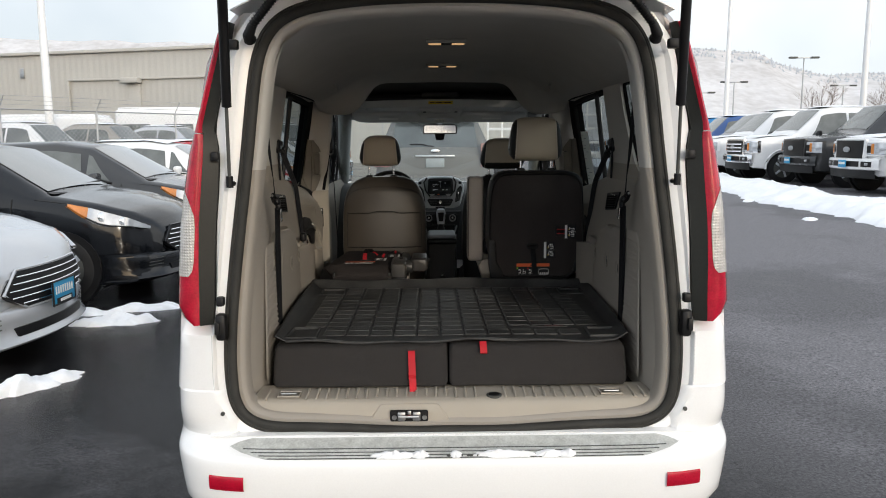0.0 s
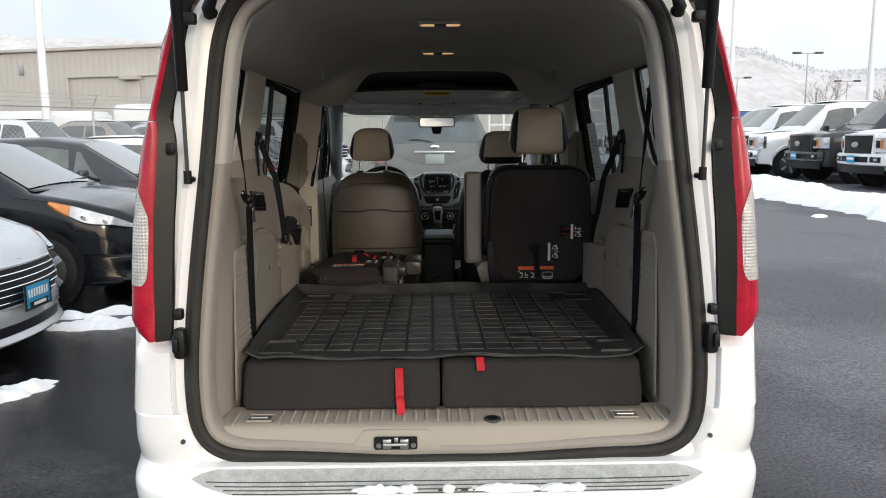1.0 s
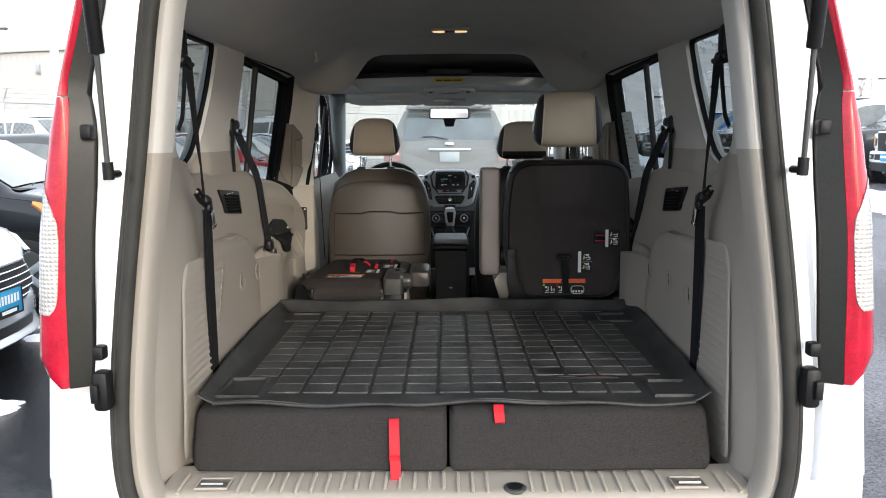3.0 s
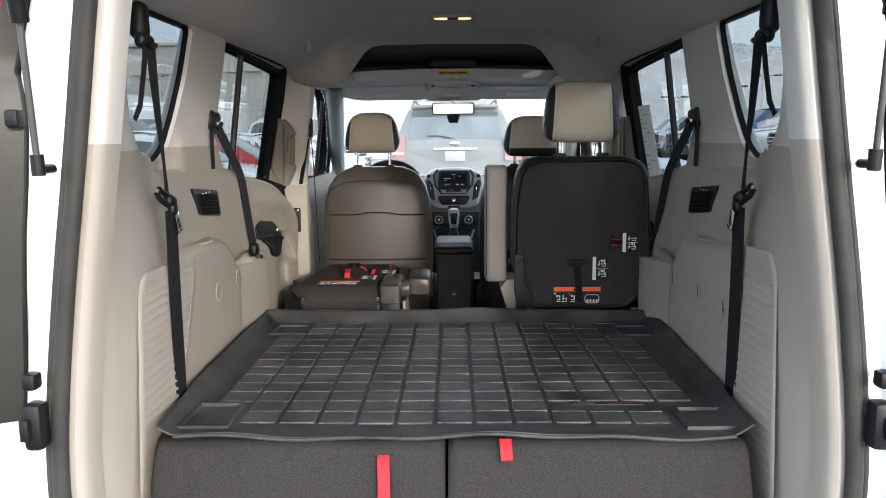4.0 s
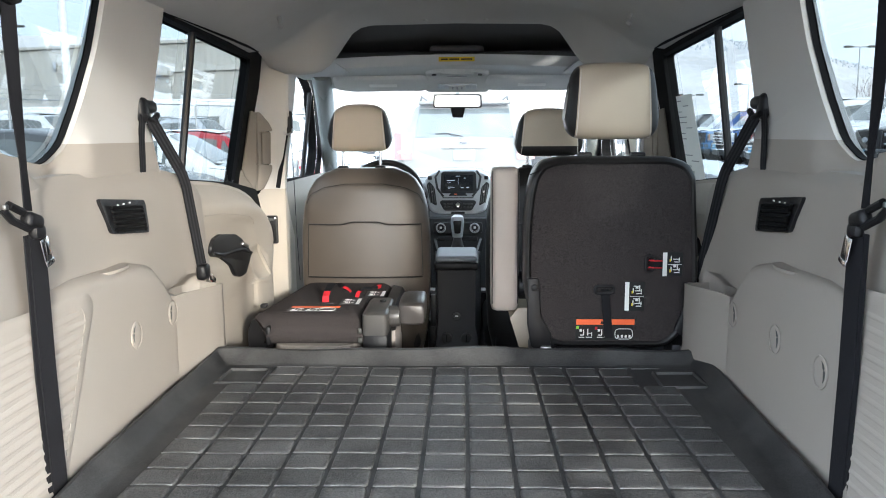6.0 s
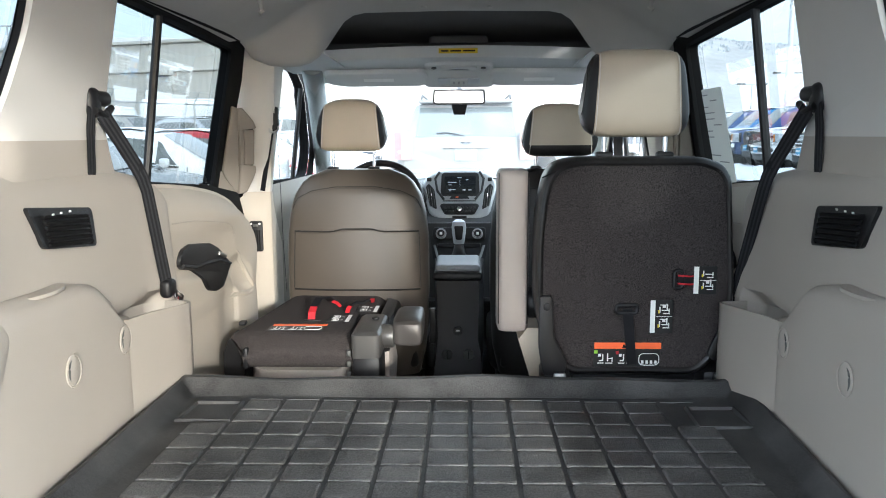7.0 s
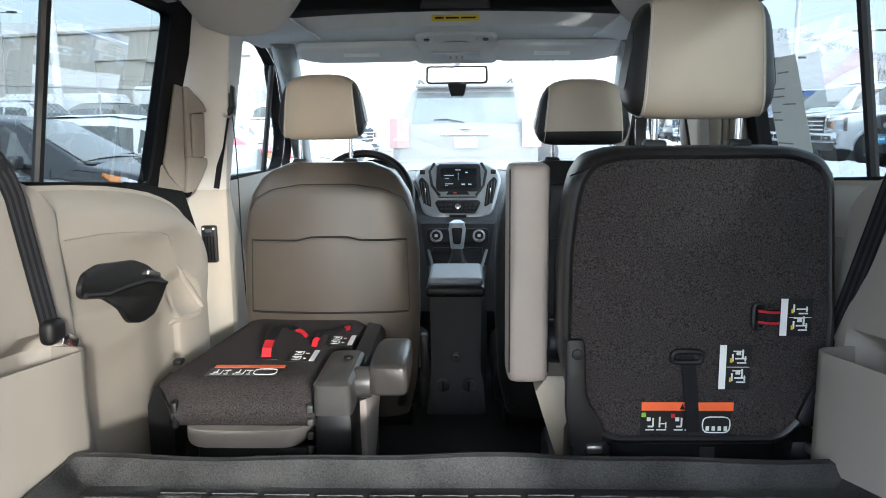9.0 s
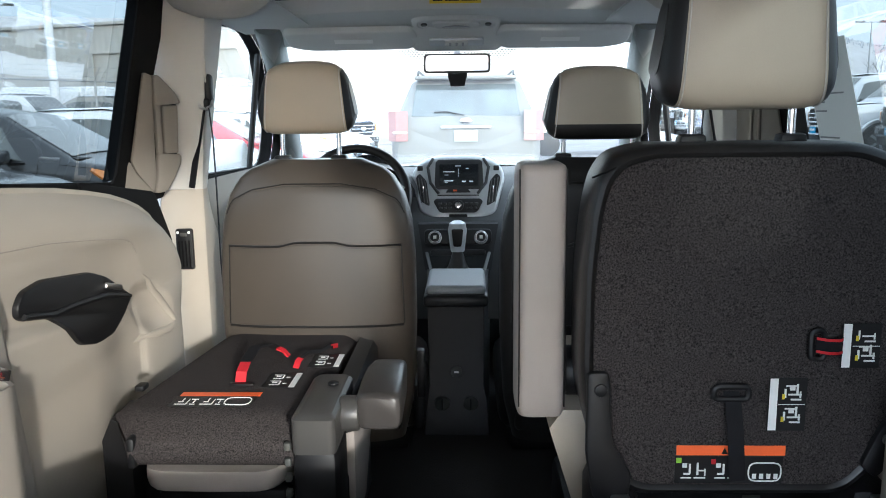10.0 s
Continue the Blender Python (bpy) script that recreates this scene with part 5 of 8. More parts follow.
for s in (-1, 1):
    v = part("dash_vent", flipped(plate(rounded([(0.122, 1.105), (0.15, 1.135), (0.165, 1.12), (0.145, 1.03), (0.108, 1.01)], 0.012), lambda u, v, w: Vector((u, stack_y(v) - 0.048 - w, v)), 0.006, 0.003), s), BLACK, stack)
    for k in range(3):
        part("vane", flipped(tube([(0.118 + 0.012 * k, stack_y(1.03) - 0.056, 1.025), (0.13 + 0.012 * k, stack_y(1.115) - 0.056, 1.11 + 0.004 * k)], 0.0018, 6), s), DARKGREY, v)
    part("vent_tab", flipped(box(0.135, stack_y(1.075) - 0.058, 1.075, 0.005, 0.005, 0.028, 0.001), s), CHROME, v)
    part("stack_button", flipped(box(0.148, stack_y(1.155) - 0.052, 1.153, 0.022, 0.008, 0.02, 0.003), s), BLACK, stack)
    part("knob", flipped(disc((0.085, 3.085, 0.912), (0, -1, 0.25), 0.025, 0.02, 24, 0.004), s), SATIN, stack)
    part("knob_face", flipped(disc((0.085, 3.074, 0.915), (0, -1, 0.25), 0.019, 0.004, 20, 0.001), s), BLACK, stack)
    part("knob_ring", flipped(torus((0.085, 3.072, 0.9155), Vector((0, -1, 0.25)).normalized(), 0.0185, 0.0028, 24, 6), s), CHROME, stack)
    part("knob_mark", flipped(box(0.085, 3.0705, 0.9155, 0.012, 0.002, 0.012, 0.001), s), STICKER, stack)
for s in (-1, 1):
    part("screen_arm", flipped(tube([(0.098, stack_y(1.185) - 0.054, 1.190), (0.118, stack_y(1.15) - 0.054, 1.158), (0.108, stack_y(1.10) - 0.054, 1.10), (0.075, stack_y(1.06) - 0.054, 1.058)], 0.006, 8), s), DASHBLACK, stack)
    for k in range(3):
        part("audio_button", flipped(box(0.032 + 0.019 * k, stack_y(1.020) - 0.060, 1.021, 0.014, 0.004, 0.010, 0.002), s), DASHGREY, stack)
        part("audio_button", flipped(box(0.032 + 0.017 * k, stack_y(1.006) - 0.060, 1.006, 0.012, 0.004, 0.008, 0.002), s), DASHGREY, stack)
audio = part("audio_panel", plate(rounded([(-0.072, 0.988), (-0.096, 1.03), (-0.085, 1.040), (0.085, 1.040), (0.096, 1.03), (0.072, 0.988)], 0.012), lambda u, v, w: Vector((u, stack_y(v) - 0.05 - w, v)), 0.008, 0.003), BLACK, stack)
part("volume_ring", disc((0, stack_y(1.015) - 0.060, 1.015), (0, -1, 0.3), 0.021, 0.012, 24, 0.003), BLACK, audio)
part("volume_knob", disc((0, stack_y(1.015) - 0.062, 1.015), (0, -1, 0.3), 0.013, 0.02, 20, 0.003), CHROME, stack)
part("cd_slot", box(0, stack_y(1.052) - 0.052, 1.052, 0.16, 0.004, 0.004), BLACK, stack)
part("hazard_panel", plate(rounded([(-0.05, 1.062), (-0.035, 1.078), (0.035, 1.078), (0.05, 1.062)], 0.005), lambda u, v, w: Vector((u, stack_y(v) - 0.05 - w, v)), 0.006, 0.002), BLACK, stack)
part("hazard_lamp", box(-0.012, stack_y(1.07) - 0.058, 1.07, 0.014, 0.002, 0.006), ORANGE, stack)
part("button_strip", plate(rounded([(-0.035, 0.972), (-0.035, 0.982), (0.035, 0.982), (0.035, 0.972)], 0.003), lambda u, v, w: Vector((u, stack_y(v) - 0.05 - w, v)), 0.004), BLACK, stack)
part("climate_panel", plate(rounded([(-0.125, 0.885), (-0.125, 0.94), (0.125, 0.94), (0.125, 0.885)], 0.02), lambda u, v, w: Vector((u, 3.10 + 0.25 * (v - 0.9) - w, v)), 0.012, 0.004), BLACK, stack)
part("lower_panel", loft([[(-0.15, 3.13, 0.955), (0.15, 3.13, 0.955), (0.15, 3.3, 0.955), (-0.15, 3.3, 0.955)], [(-0.135, 3.09, 0.88), (0.135, 3.09, 0.88), (0.135, 3.3, 0.88), (-0.135, 3.3, 0.88)], [(-0.12, 3.03, 0.80), (0.12, 3.03, 0.80), (0.12, 3.3, 0.80), (-0.12, 3.3, 0.80)]]), DASHBLACK, stack)
part("switch_strip", box(0, 3.045, 0.862, 0.20, 0.012, 0.022, 0.006, m=pose(0, 0, 0, -20)), BLACK, stack)
sh = part("gear_lever", loft([[(0.024 * a, 2.95 + 0.024 * b, 0.885) for a, b in oval(0, 0, 1, 1, 3, 14)], [(0.029 * a, 2.95 + 0.028 * b, 0.92) for a, b in oval(0, 0, 1, 1, 3, 14)], [(0.033 * a, 2.945 + 0.030 * b, 0.96) for a, b in oval(0, 0, 1, 1, 3, 14)], [(0.028 * a, 2.94 + 0.026 * b, 0.985) for a, b in oval(0, 0, 1, 1, 3, 14)], [(0.014 * a, 2.94 + 0.012 * b, 0.994) for a, b in oval(0, 0, 1, 1, 3, 14)]]), SILVERPLASTIC, van, "chrome and black gear lever")
part("lever_face", plate(rounded([(-0.014, 0.905), (-0.021, 0.968), (0.021, 0.968), (0.014, 0.905)], 0.008), lambda u, v, w: Vector((u, 2.921 - 0.11 * (v - 0.91) - w, v)), 0.002, 0.001), BLACKLEATHER, sh)
part("gaiter", loft([[(0.05 * a, 2.96 + 0.06 * b, 0.80) for a, b in oval(0, 0, 1, 1, 3, 14)], [(0.03 * a, 2.955 + 0.035 * b, 0.84) for a, b in oval(0, 0, 1, 1, 3, 14)], [(0.016 * a, 2.95 + 0.018 * b, 0.89) for a, b in oval(0, 0, 1, 1, 3, 14)]]), BLACKLEATHER, sh)

# centre console
console = part("centre_console", loft([[(-0.095, 2.44, 0.42), (0.095, 2.44, 0.42), (0.12, 3.2, 0.42), (-0.12, 3.2, 0.42)], [(-0.09, 2.455, 0.52), (0.09, 2.455, 0.52), (0.12, 3.2, 0.52), (-0.12, 3.2, 0.52)], [(-0.08, 2.475, 0.56), (0.08, 2.475, 0.56), (0.12, 3.2, 0.6), (-0.12, 3.2, 0.6)], [(-0.083, 2.47, 0.815), (0.083, 2.47, 0.815), (0.12, 3.2, 0.80), (-0.12, 3.2, 0.80)]]), BLACK, van, "black centre console with padded lid")
part("console_top", box(0, 2.93, 0.80, 0.20, 0.34, 0.012, 0.005), DASHGREY, console)
for s in (-1, 1):
    part("console_rail", tube([(s * 0.085, 2.74, 0.808), (s * 0.09, 2.9, 0.815), (s * 0.115, 3.06, 0.86)], 0.006, 8, flat=0.5), DARKGREY, console)
part("lever_gate", box(-0.055, 2.92, 0.808, 0.022, 0.10, 0.004, 0.001), DARKGREY, console)
part("armrest_lid", box(0, 2.60, 0.853, 0.178, 0.27, 0.030, 0.014, 3), surface("grey_lid", (0.22, 0.235, 0.25), 0.5, 0.08), console, "grey padded armrest lid")
part("lid_base", box(0, 2.595, 0.826, 0.190, 0.305, 0.036, 0.012, 3), BLACK, console)
sk = part("power_socket", disc((0, 2.471, 0.605), (0, 1, 0), 0.017, 0.012, 18, 0.003), DARKGREY, console)
part("socket_mark", box(0, 2.464, 0.607, 0.014, 0.001, 0.006), STICKER, sk)
for s in (-1, 1):
    dial = part("rear_dial", disc((s * 0.042, 2.452, 0.515), (0, 1, 0.15), 0.022, 0.014, 18, 0.003), DARKGREY, console)
    part("dial_grip", box(s * 0.042, 2.443, 0.515, 0.005, 0.008, 0.034, 0.002), BLACK, dial)

# steering wheel
axis = Vector((0, -0.90, 0.42)).normalized()
ctr = Vector((-0.345, 2.87, 1.085))
sw = part("steering_wheel", torus(ctr, axis, 0.178, 0.0155, 48, 10), BLACKLEATHER, van, "black leather steering wheel")
part("hub", disc(ctr - axis * 0.005, axis, 0.075, 0.05, 24, 0.015), BLACK, sw)
qa = Vector((0, 0, 1)).rotation_difference(axis)
for a in (0.2, 2.94, 4.71):
    d = qa @ Vector((math.cos(a), math.sin(a), 0))
    part("spoke", tube([ctr + d * 0.06, ctr + d * 0.175], 0.016, 8, flat=0.6), SILVERPLASTIC, sw)
part("instrument_hood", sheet(lambda u, v: (-0.345 + 0.19 * math.cos(math.pi * u), 3.12 + 0.22 * v, 1.06 + 0.12 * math.sin(math.pi * u)), lin(0, 1, 16), lin(0, 1, 4), 0.01), BLACK, dash)
part("instruments", disc((-0.345, 3.28, 1.09), (0, 1, 0), 0.12, 0.02, 24), SCREEN, dash)

# dotted sun shade printed round the mirror foot
bm = bmesh.new()
for r in range(11):
    for k in range(-19, 20):
        x, v = 0.0118 * (k + 0.5 * (r % 2)), 0.075 + 0.0115 * r
        if abs(x) > 0.22 - 0.011 * r or abs(x) < 0.02:
            continue
        a = x / 0.74
        p0 = Vector((x, 3.13 + 0.80 * v - 0.06 * a * a - 0.004, 1.635 - 0.52 * v - 0.006))
        rr = 0.0042 - 0.0002 * r
        bm.faces.new([bm.verts.new(p0 + Vector((rr * math.cos(q), 0.84 * rr * math.sin(q), -0.54 * rr * math.sin(q)))) for q in lin(0, 5 * math.pi / 3, 6)])
tagged(part("dotted_shade", bm, FRAMEBLACK, van, "black dots printed on the windshield"), kind="stuff")
# inside mirror
im = part("inside_mirror", plate(rounded([(-0.122, 1.508), (-0.120, 1.576), (0.120, 1.576), (0.122, 1.508)], 0.016), lambda u, v, w: Vector((u, 3.15 - 0.035 * (v - 1.54) + w, v)), 0.03, 0.008), BLACK, van, "black inside mirror")
part("mirror_face", plate(rounded([(-0.114, 1.515), (-0.112, 1.569), (0.112, 1.569), (0.114, 1.515)], 0.012), lambda u, v, w: Vector((u, 3.149 - 0.035 * (v - 1.54) - w, v)), 0.0015), MIRROR, im)
part("mirror_stem", tube([(0, 3.17, 1.56), (0, 3.24, 1.585), (0, 3.27, 1.56)], 0.013, 8), BLACK, im)
part("sensor_cover", loft([[(-0.045, 3.30, 1.56), (0.045, 3.30, 1.56), (0.045, 3.24, 1.575), (-0.045, 3.24, 1.575)], [(-0.036, 3.32, 1.50), (0.036, 3.32, 1.50), (0.036, 3.25, 1.50), (-0.036, 3.25, 1.50)], [(-0.026, 3.33, 1.465), (0.026, 3.33, 1.465), (0.026, 3.26, 1.465), (-0.026, 3.26, 1.465)]]), BLACK, im)


# seat belts
def rear_belt(s):
    b = thing("seat_belt", "black rear seat belt hanging from the pillar", "seat belt", "rear seat belts")
    x0, y0, z0 = 0.700, 0.500, 1.630
    part("upper_guide", flipped(join(box(x0 + 0.012, y0, z0 + 0.02, 0.040, 0.050, 0.085, 0.018, 3), box(x0, y0 - 0.006, z0 - 0.026, 0.030, 0.062, 0.034, 0.013, 3), tube([(x0 - 0.012, y0 - 0.036, z0 - 0.030), (x0 - 0.016, y0 - 0.004, z0 - 0.040), (x0 - 0.012, y0 + 0.026, z0 - 0.032)], 0.007, 8)), s), BLACK, b)
    # one strand to the buckle, one back along the window's edge
    part("webbing", flipped(ribbon([(x0 - 0.012, y0 - 0.004, z0 - 0.035), (x0 - 0.022, y0 - 0.022, 1.52), (x0 - 0.036, y0 - 0.045, 1.42), (0.650, 0.436, 1.33), (0.644, 0.428, 1.262)], 0.026, 0.002, [(-0.5, 1, 0), (-0.35, 1, 0), (-0.1, 1, 0), (0.2, 1, 0), (0.1, 1, 0)]), s), WEBBING, b)
    part("webbing", flipped(ribbon([(x0 - 0.010, y0 - 0.026, z0 - 0.035), (x0 - 0.022, y0 - 0.075, 1.535), (0.668, 0.368, 1.455), (0.672, 0.345, 1.425)], 0.013, 0.002, (-0.2, 1, 0.3)), s), WEBBING, b)
    holder = part("buckle_holder", flipped(join(box(0.636, 0.424, 1.246, 0.022, 0.042, 0.026, 0.009, 3, m=pose(0, 0, 0, -18)), box(0.634, 0.432, 1.228, 0.018, 0.030, 0.022, 0.007, 2), tube([(0.636, 0.412, 1.236), (0.640, 0.378, 1.252), (0.642, 0.362, 1.268), (0.640, 0.372, 1.276), (0.638, 0.404, 1.262)], 0.0065, 8)), s), BLACK, b)
    part("clip_mark", flipped(box(0.641, 0.366, 1.273, 0.006, 0.010, 0.008, 0.002), s), STEEL, holder)
    tongue = part("tongue", flipped(join(box(0.626, 0.440, 1.196, 0.003, 0.022, 0.046, 0.0012, m=pose(0, 0, 0, 16)), box(0.625, 0.446, 1.178, 0.004, 0.024, 0.010, 0.0015, m=pose(0, 0, 0, 16))), s), CHROME, b)
    part("tongue_slot", flipped(box(0.6242, 0.444, 1.184, 0.001, 0.010, 0.012), s), BLACK, tongue)
    part("webbing", flipped(ribbon([(0.637, 0.434, 1.225), (0.640, 0.440, 1.0), (0.645, 0.456, 0.782)], 0.036, 0.0025, (-0.15, 1, 0)), s), WEBBING, b)
    part("webbing", flipped(ribbon([(0.641, 0.424, 1.225), (0.645, 0.430, 1.0), (0.649, 0.446, 0.782)], 0.034, 0.0025, (-0.05, 1, 0)), s), WEBBING, b)


def middle_belt(s):
    b = thing("seat_belt", "black belt on the door pillar, tucked into the side bin" if s < 0 else "black belt running from the pillar down behind the seat", "seat belt", "middle seat belts")
    x0, y0, z0 = 0.782, 1.219, 1.444
    part("upper_guide", flipped(join(box(x0 + 0.004, y0 - 0.012, z0 - 0.002, 0.040, 0.052, 0.068, 0.018, 3), box(x0, y0 + 0.018, z0 + 0.008, 0.034, 0.080, 0.034, 0.014, 3), tube([(x0 - 0.016, y0 - 0.030, z0 - 0.020), (x0 - 0.022, y0 + 0.004, z0 - 0.030), (x0 - 0.018, y0 + 0.042, z0 - 0.012)], 0.008, 10)), s), BLACK, b)
    short = [(x0 - 0.010, y0 - 0.034, z0 - 0.016), (0.767, y0 - 0.056, 1.38), (0.760, y0 - 0.076, 1.305), (0.760, y0 - 0.078, 1.288)]
    part("webbing", flipped(ribbon(short, 0.032, 0.002, (0, 1, 0)), s), WEBBING, b)
    end = (0.700, 1.365, 0.988) if s < 0 else (0.712, 1.47, 0.93)
    run = [Vector(q) for q in ((x0 - 0.022, y0 - 0.012, z0 - 0.025), (0.738, 1.312, 1.300), (0.728, 1.322, 1.270), (0.722, 1.328, 1.240), end)]
    strap = part("webbing", flipped(ribbon(run, 0.038, 0.002, (-0.35, 1, 0.35)), s), WEBBING, b)
    side = Vector((-0.35, 1, 0.35)).normalized()
    for k in (-0.012, 0.0, 0.012):
        part("woven_stripe", flipped(ribbon([q + side * k for q in run], 0.005, 0.0032, (-0.35, 1, 0.35)), s), STRIPE, strap)
        part("woven_stripe", flipped(ribbon([(x, y + k, z) for x, y, z in short], 0.005, 0.0032, (0, 1, 0)), s), STRIPE, strap)
    part("tongue_grip", flipped(box(end[0], end[1], end[2] + 0.01, 0.03, 0.05, 0.045, 0.012, 3), s), BLACK, b)
    part("tongue", flipped(box(end[0] - 0.012, end[1] + 0.035, end[2] - 0.018, 0.004, 0.055, 0.022, 0.0015, m=pose(0, 0, 0, -28)), s), CHROME, b)


def front_belt(s):
    b = thing("seat_belt", "black front seat belt on the beige pillar", "seat belt", "front seat belts")
    part("height_rail", flipped(box(0.694, 2.462, 1.490, 0.006, 0.012, 0.075, 0.003), s), LIGHT, b)
    guide = part("upper_guide", flipped(join(box(0.694, 2.474, 1.438, 0.026, 0.034, 0.080, 0.011, 3), box(0.699, 2.468, 1.398, 0.030, 0.034, 0.026, 0.009, 3)), s), BLACK, b)
    part("guide_loop", flipped(tube([(0.716, 2.452, 1.405), (0.710, 2.448, 1.384), (0.694, 2.452, 1.380), (0.682, 2.462, 1.392), (0.684, 2.470, 1.404)], 0.0055, 8), s), STEEL, guide)
    part("webbing", flipped(ribbon([(0.704, 2.452, 1.388), (0.722, 2.440, 1.28), (0.740, 2.424, 1.162)], 0.020, 0.002, (1, 0.3, 0)), s), WEBBING, b)
    part("webbing", flipped(ribbon([(0.690, 2.462, 1.384), (0.684, 2.462, 1.30), (0.675, 2.44, 1.16), (0.662, 2.40, 0.96), (0.655, 2.40, 0.78)], 0.034, 0.002, (0.25, 1, 0)), s), WEBBING, b)


for s in (-1, 1):
    rear_belt(s)
    middle_belt(s)
    front_belt(s)

# ---- cargo area: folded third-row seats, liner ----
def folded_block(x0, x1, label):
    b = thing("folded_rear_seat", label, "car seat", "folded third-row seats")
    n = 12
    pts = [(0.165, 0.622), (0.172, 0.660), (0.205, 0.755), (0.225, 0.7625), (1.36, 0.747), (1.36, 0.622)]
    prof = rounded(pts, 0.015, 3)
    rows = []
    for x in [x0, x0 + 0.004, x0 + 0.012] + lin(x0 + 0.03, x1 - 0.03, n) + [x1 - 0.012, x1 - 0.004, x1]:
        e = min(x - x0, x1 - x)
        k = 0.012 * max(0, 1 - e / 0.012) ** 2
        rows.append([(x, y + (k if y < 0.5 else 0) + 0.0025 * math.sin(17 * x + 9 * z), z - (k if z > 0.7 else -k)) for y, z in prof])
    part("carpet_cover", loft(rows), CARPET, b)
    return b


fl = folded_block(-0.622, -0.0195, "folded rear seat under black carpet with long red pull strap")
fr = folded_block(-0.0135, 0.602, "folded rear seat under black carpet with short red tab")
part("pull_strap", ribbon([(-0.145, 0.197, 0.742), (-0.1445, 0.185, 0.735), (-0.143, 0.170, 0.70), (-0.142, 0.160, 0.664), (-0.140, 0.152, 0.64), (-0.139, 0.140, 0.612), (-0.138, 0.128, 0.606)], 0.024, 0.003, (1, 0, 0)), REDSTRAP, fl, "long red webbing strap")
part("strap_fold", ribbon([(-0.143, 0.168, 0.672), (-0.142, 0.155, 0.664), (-0.142, 0.157, 0.655)], 0.025, 0.003, (1, 0, 0)), REDSTRAP, fl)
part("pull_tab", ribbon([(0.104, 0.212, 0.770), (0.104, 0.200, 0.764), (0.105, 0.190, 0.750), (0.106, 0.184, 0.738), (0.106, 0.190, 0.734)], 0.024, 0.004, (1, 0, 0)), REDSTRAP, fr, "short red webbing tab")

mat = thing("cargo_mat", "black rubber cargo liner with moulded grid on folded seats", "mat")
MZ = 0.768


def mat_wave(x):
    return 0.004 * math.sin(9 * x + 0.6) + 0.003 * math.sin(23 * x)


def mat_point(u, v):
    """u across, v along, both 0..1; the rim turns up at the sides and the front."""
    y = 0.222 + 1.085 * v
    w0, w1 = -0.583 - 0.027 * v, 0.578 + 0.06 * v
    x = w0 + (w1 - w0) * u
    return x, y


rows = []
us = [-0.033, -0.029, -0.019, -0.008, 0.0] + lin(0.02, 0.98, 40) + [1.0, 1.008, 1.019, 1.029, 1.033]
vs = [0.0, 0.008] + lin(0.02, 0.955, 40) + [0.962, 0.97, 0.985, 0.997, 1.0]


def mat_surface(u, v):
    x, y = mat_point(u, v)
    z = MZ - 0.014 * v + 0.0015 * math.sin(11 * x) * math.sin(7 * y)
    out = max(0, -u, u - 1)
    side = 0.036 * min(1, out / 0.029) ** 1.3 * (0.5 + 0.5 * min(1, v / 0.25))
    z += side
    if v > 0.955:
        t = (v - 0.955) / 0.045
        z += max(0.0, (0.036 + 0.004 * math.sin(7 * x + 1) + 0.002 * math.sin(19 * x)) * min(1, t * 1.5) ** 1.2 - side)
    if v < 0.02:
        z += mat_wave(x) * (1 - v / 0.02) + 0.004 * (1 - v / 0.02)
    return (x, y, z)


part("liner_base", sheet(mat_surface, us, vs, 0.004), MATRUBBER, mat)
part("rear_bead", tube([(x, 0.222, MZ + 0.003 + mat_wave(x)) for x in lin(-0.583, 0.578, 60)], 0.0045, 8), MATRUBBER, mat)
part("front_bead", tube([(x, 1.305, MZ + 0.022 + 0.004 * math.sin(7 * x + 1) + 0.002 * math.sin(19 * x)) for x in lin(-0.625, 0.65, 60)], 0.005, 8), MATRUBBER, mat)
# raised pads between the channels
nx, ny = 13, 13
px, py = 0.0855, 0.0715
frames_at = [(-0.54, 0.342, 0.105, 0.142), (0.55, 0.322, 0.11, 0.116), (-0.533, 1.150, 0.112, 0.112), (0.578, 1.128, 0.11, 0.116)]
pad_mesh = None
for i in range(nx):
    for j in range(ny):
        cx = 0.0003 + (i - (nx - 1) / 2) * px
        cy = 0.292 + py * (j + 0.5)
        if any(abs(cx - fx) < fw / 2 + 0.035 and abs(cy - fy) < fh / 2 + 0.025 for fx, fy, fw, fh in frames_at):
            continue
        if abs(cx - 0.35) < 0.10 and 0.39 < cy < 0.46:
            continue
        if pad_mesh is None:
            hx, hy = px / 2 - 0.0034, py / 2 - 0.0022
            rings = []
            for kx, ky, z in ((0.0, 0.0, -0.001), (0.0015, 0.0015, 0.0070), (0.0035, 0.0035, 0.0085), (0.012, 0.011, 0.0080), (0.026, 0.022, 0.0068)):
                c0 = 0.006 if kx < 0.01 else 0.003
                ax, ay = hx - kx, hy - ky
                rings.append([(ax - c0, -ay, z), (ax, -ay + c0, z), (ax, ay - c0, z), (ax - c0, ay, z), (-ax + c0, ay, z), (-ax, ay - c0, z), (-ax, -ay + c0, z), (-ax + c0, -ay, z)])
            bm = loft(rings)
            pad = part("pad", bm, PADRUBBER, mat, smooth=60)
            pad_mesh = pad.data
        else:
            pad = new("pad", pad_mesh)
            pad.parent = mat
        pad.location = (cx, cy, MZ - 0.014 * (cy - 0.222) / 1.155 + 0.0015 * math.sin(11 * cx) * math.sin(7 * cy))
WORN = surface("worn_rubber", (0.03, 0.03, 0.031), 0.5, 0.5, 14, 0.3, 90, alt=(0.17, 0.168, 0.165), world=True)
bar_mesh = None
rnd = random.Random(5)
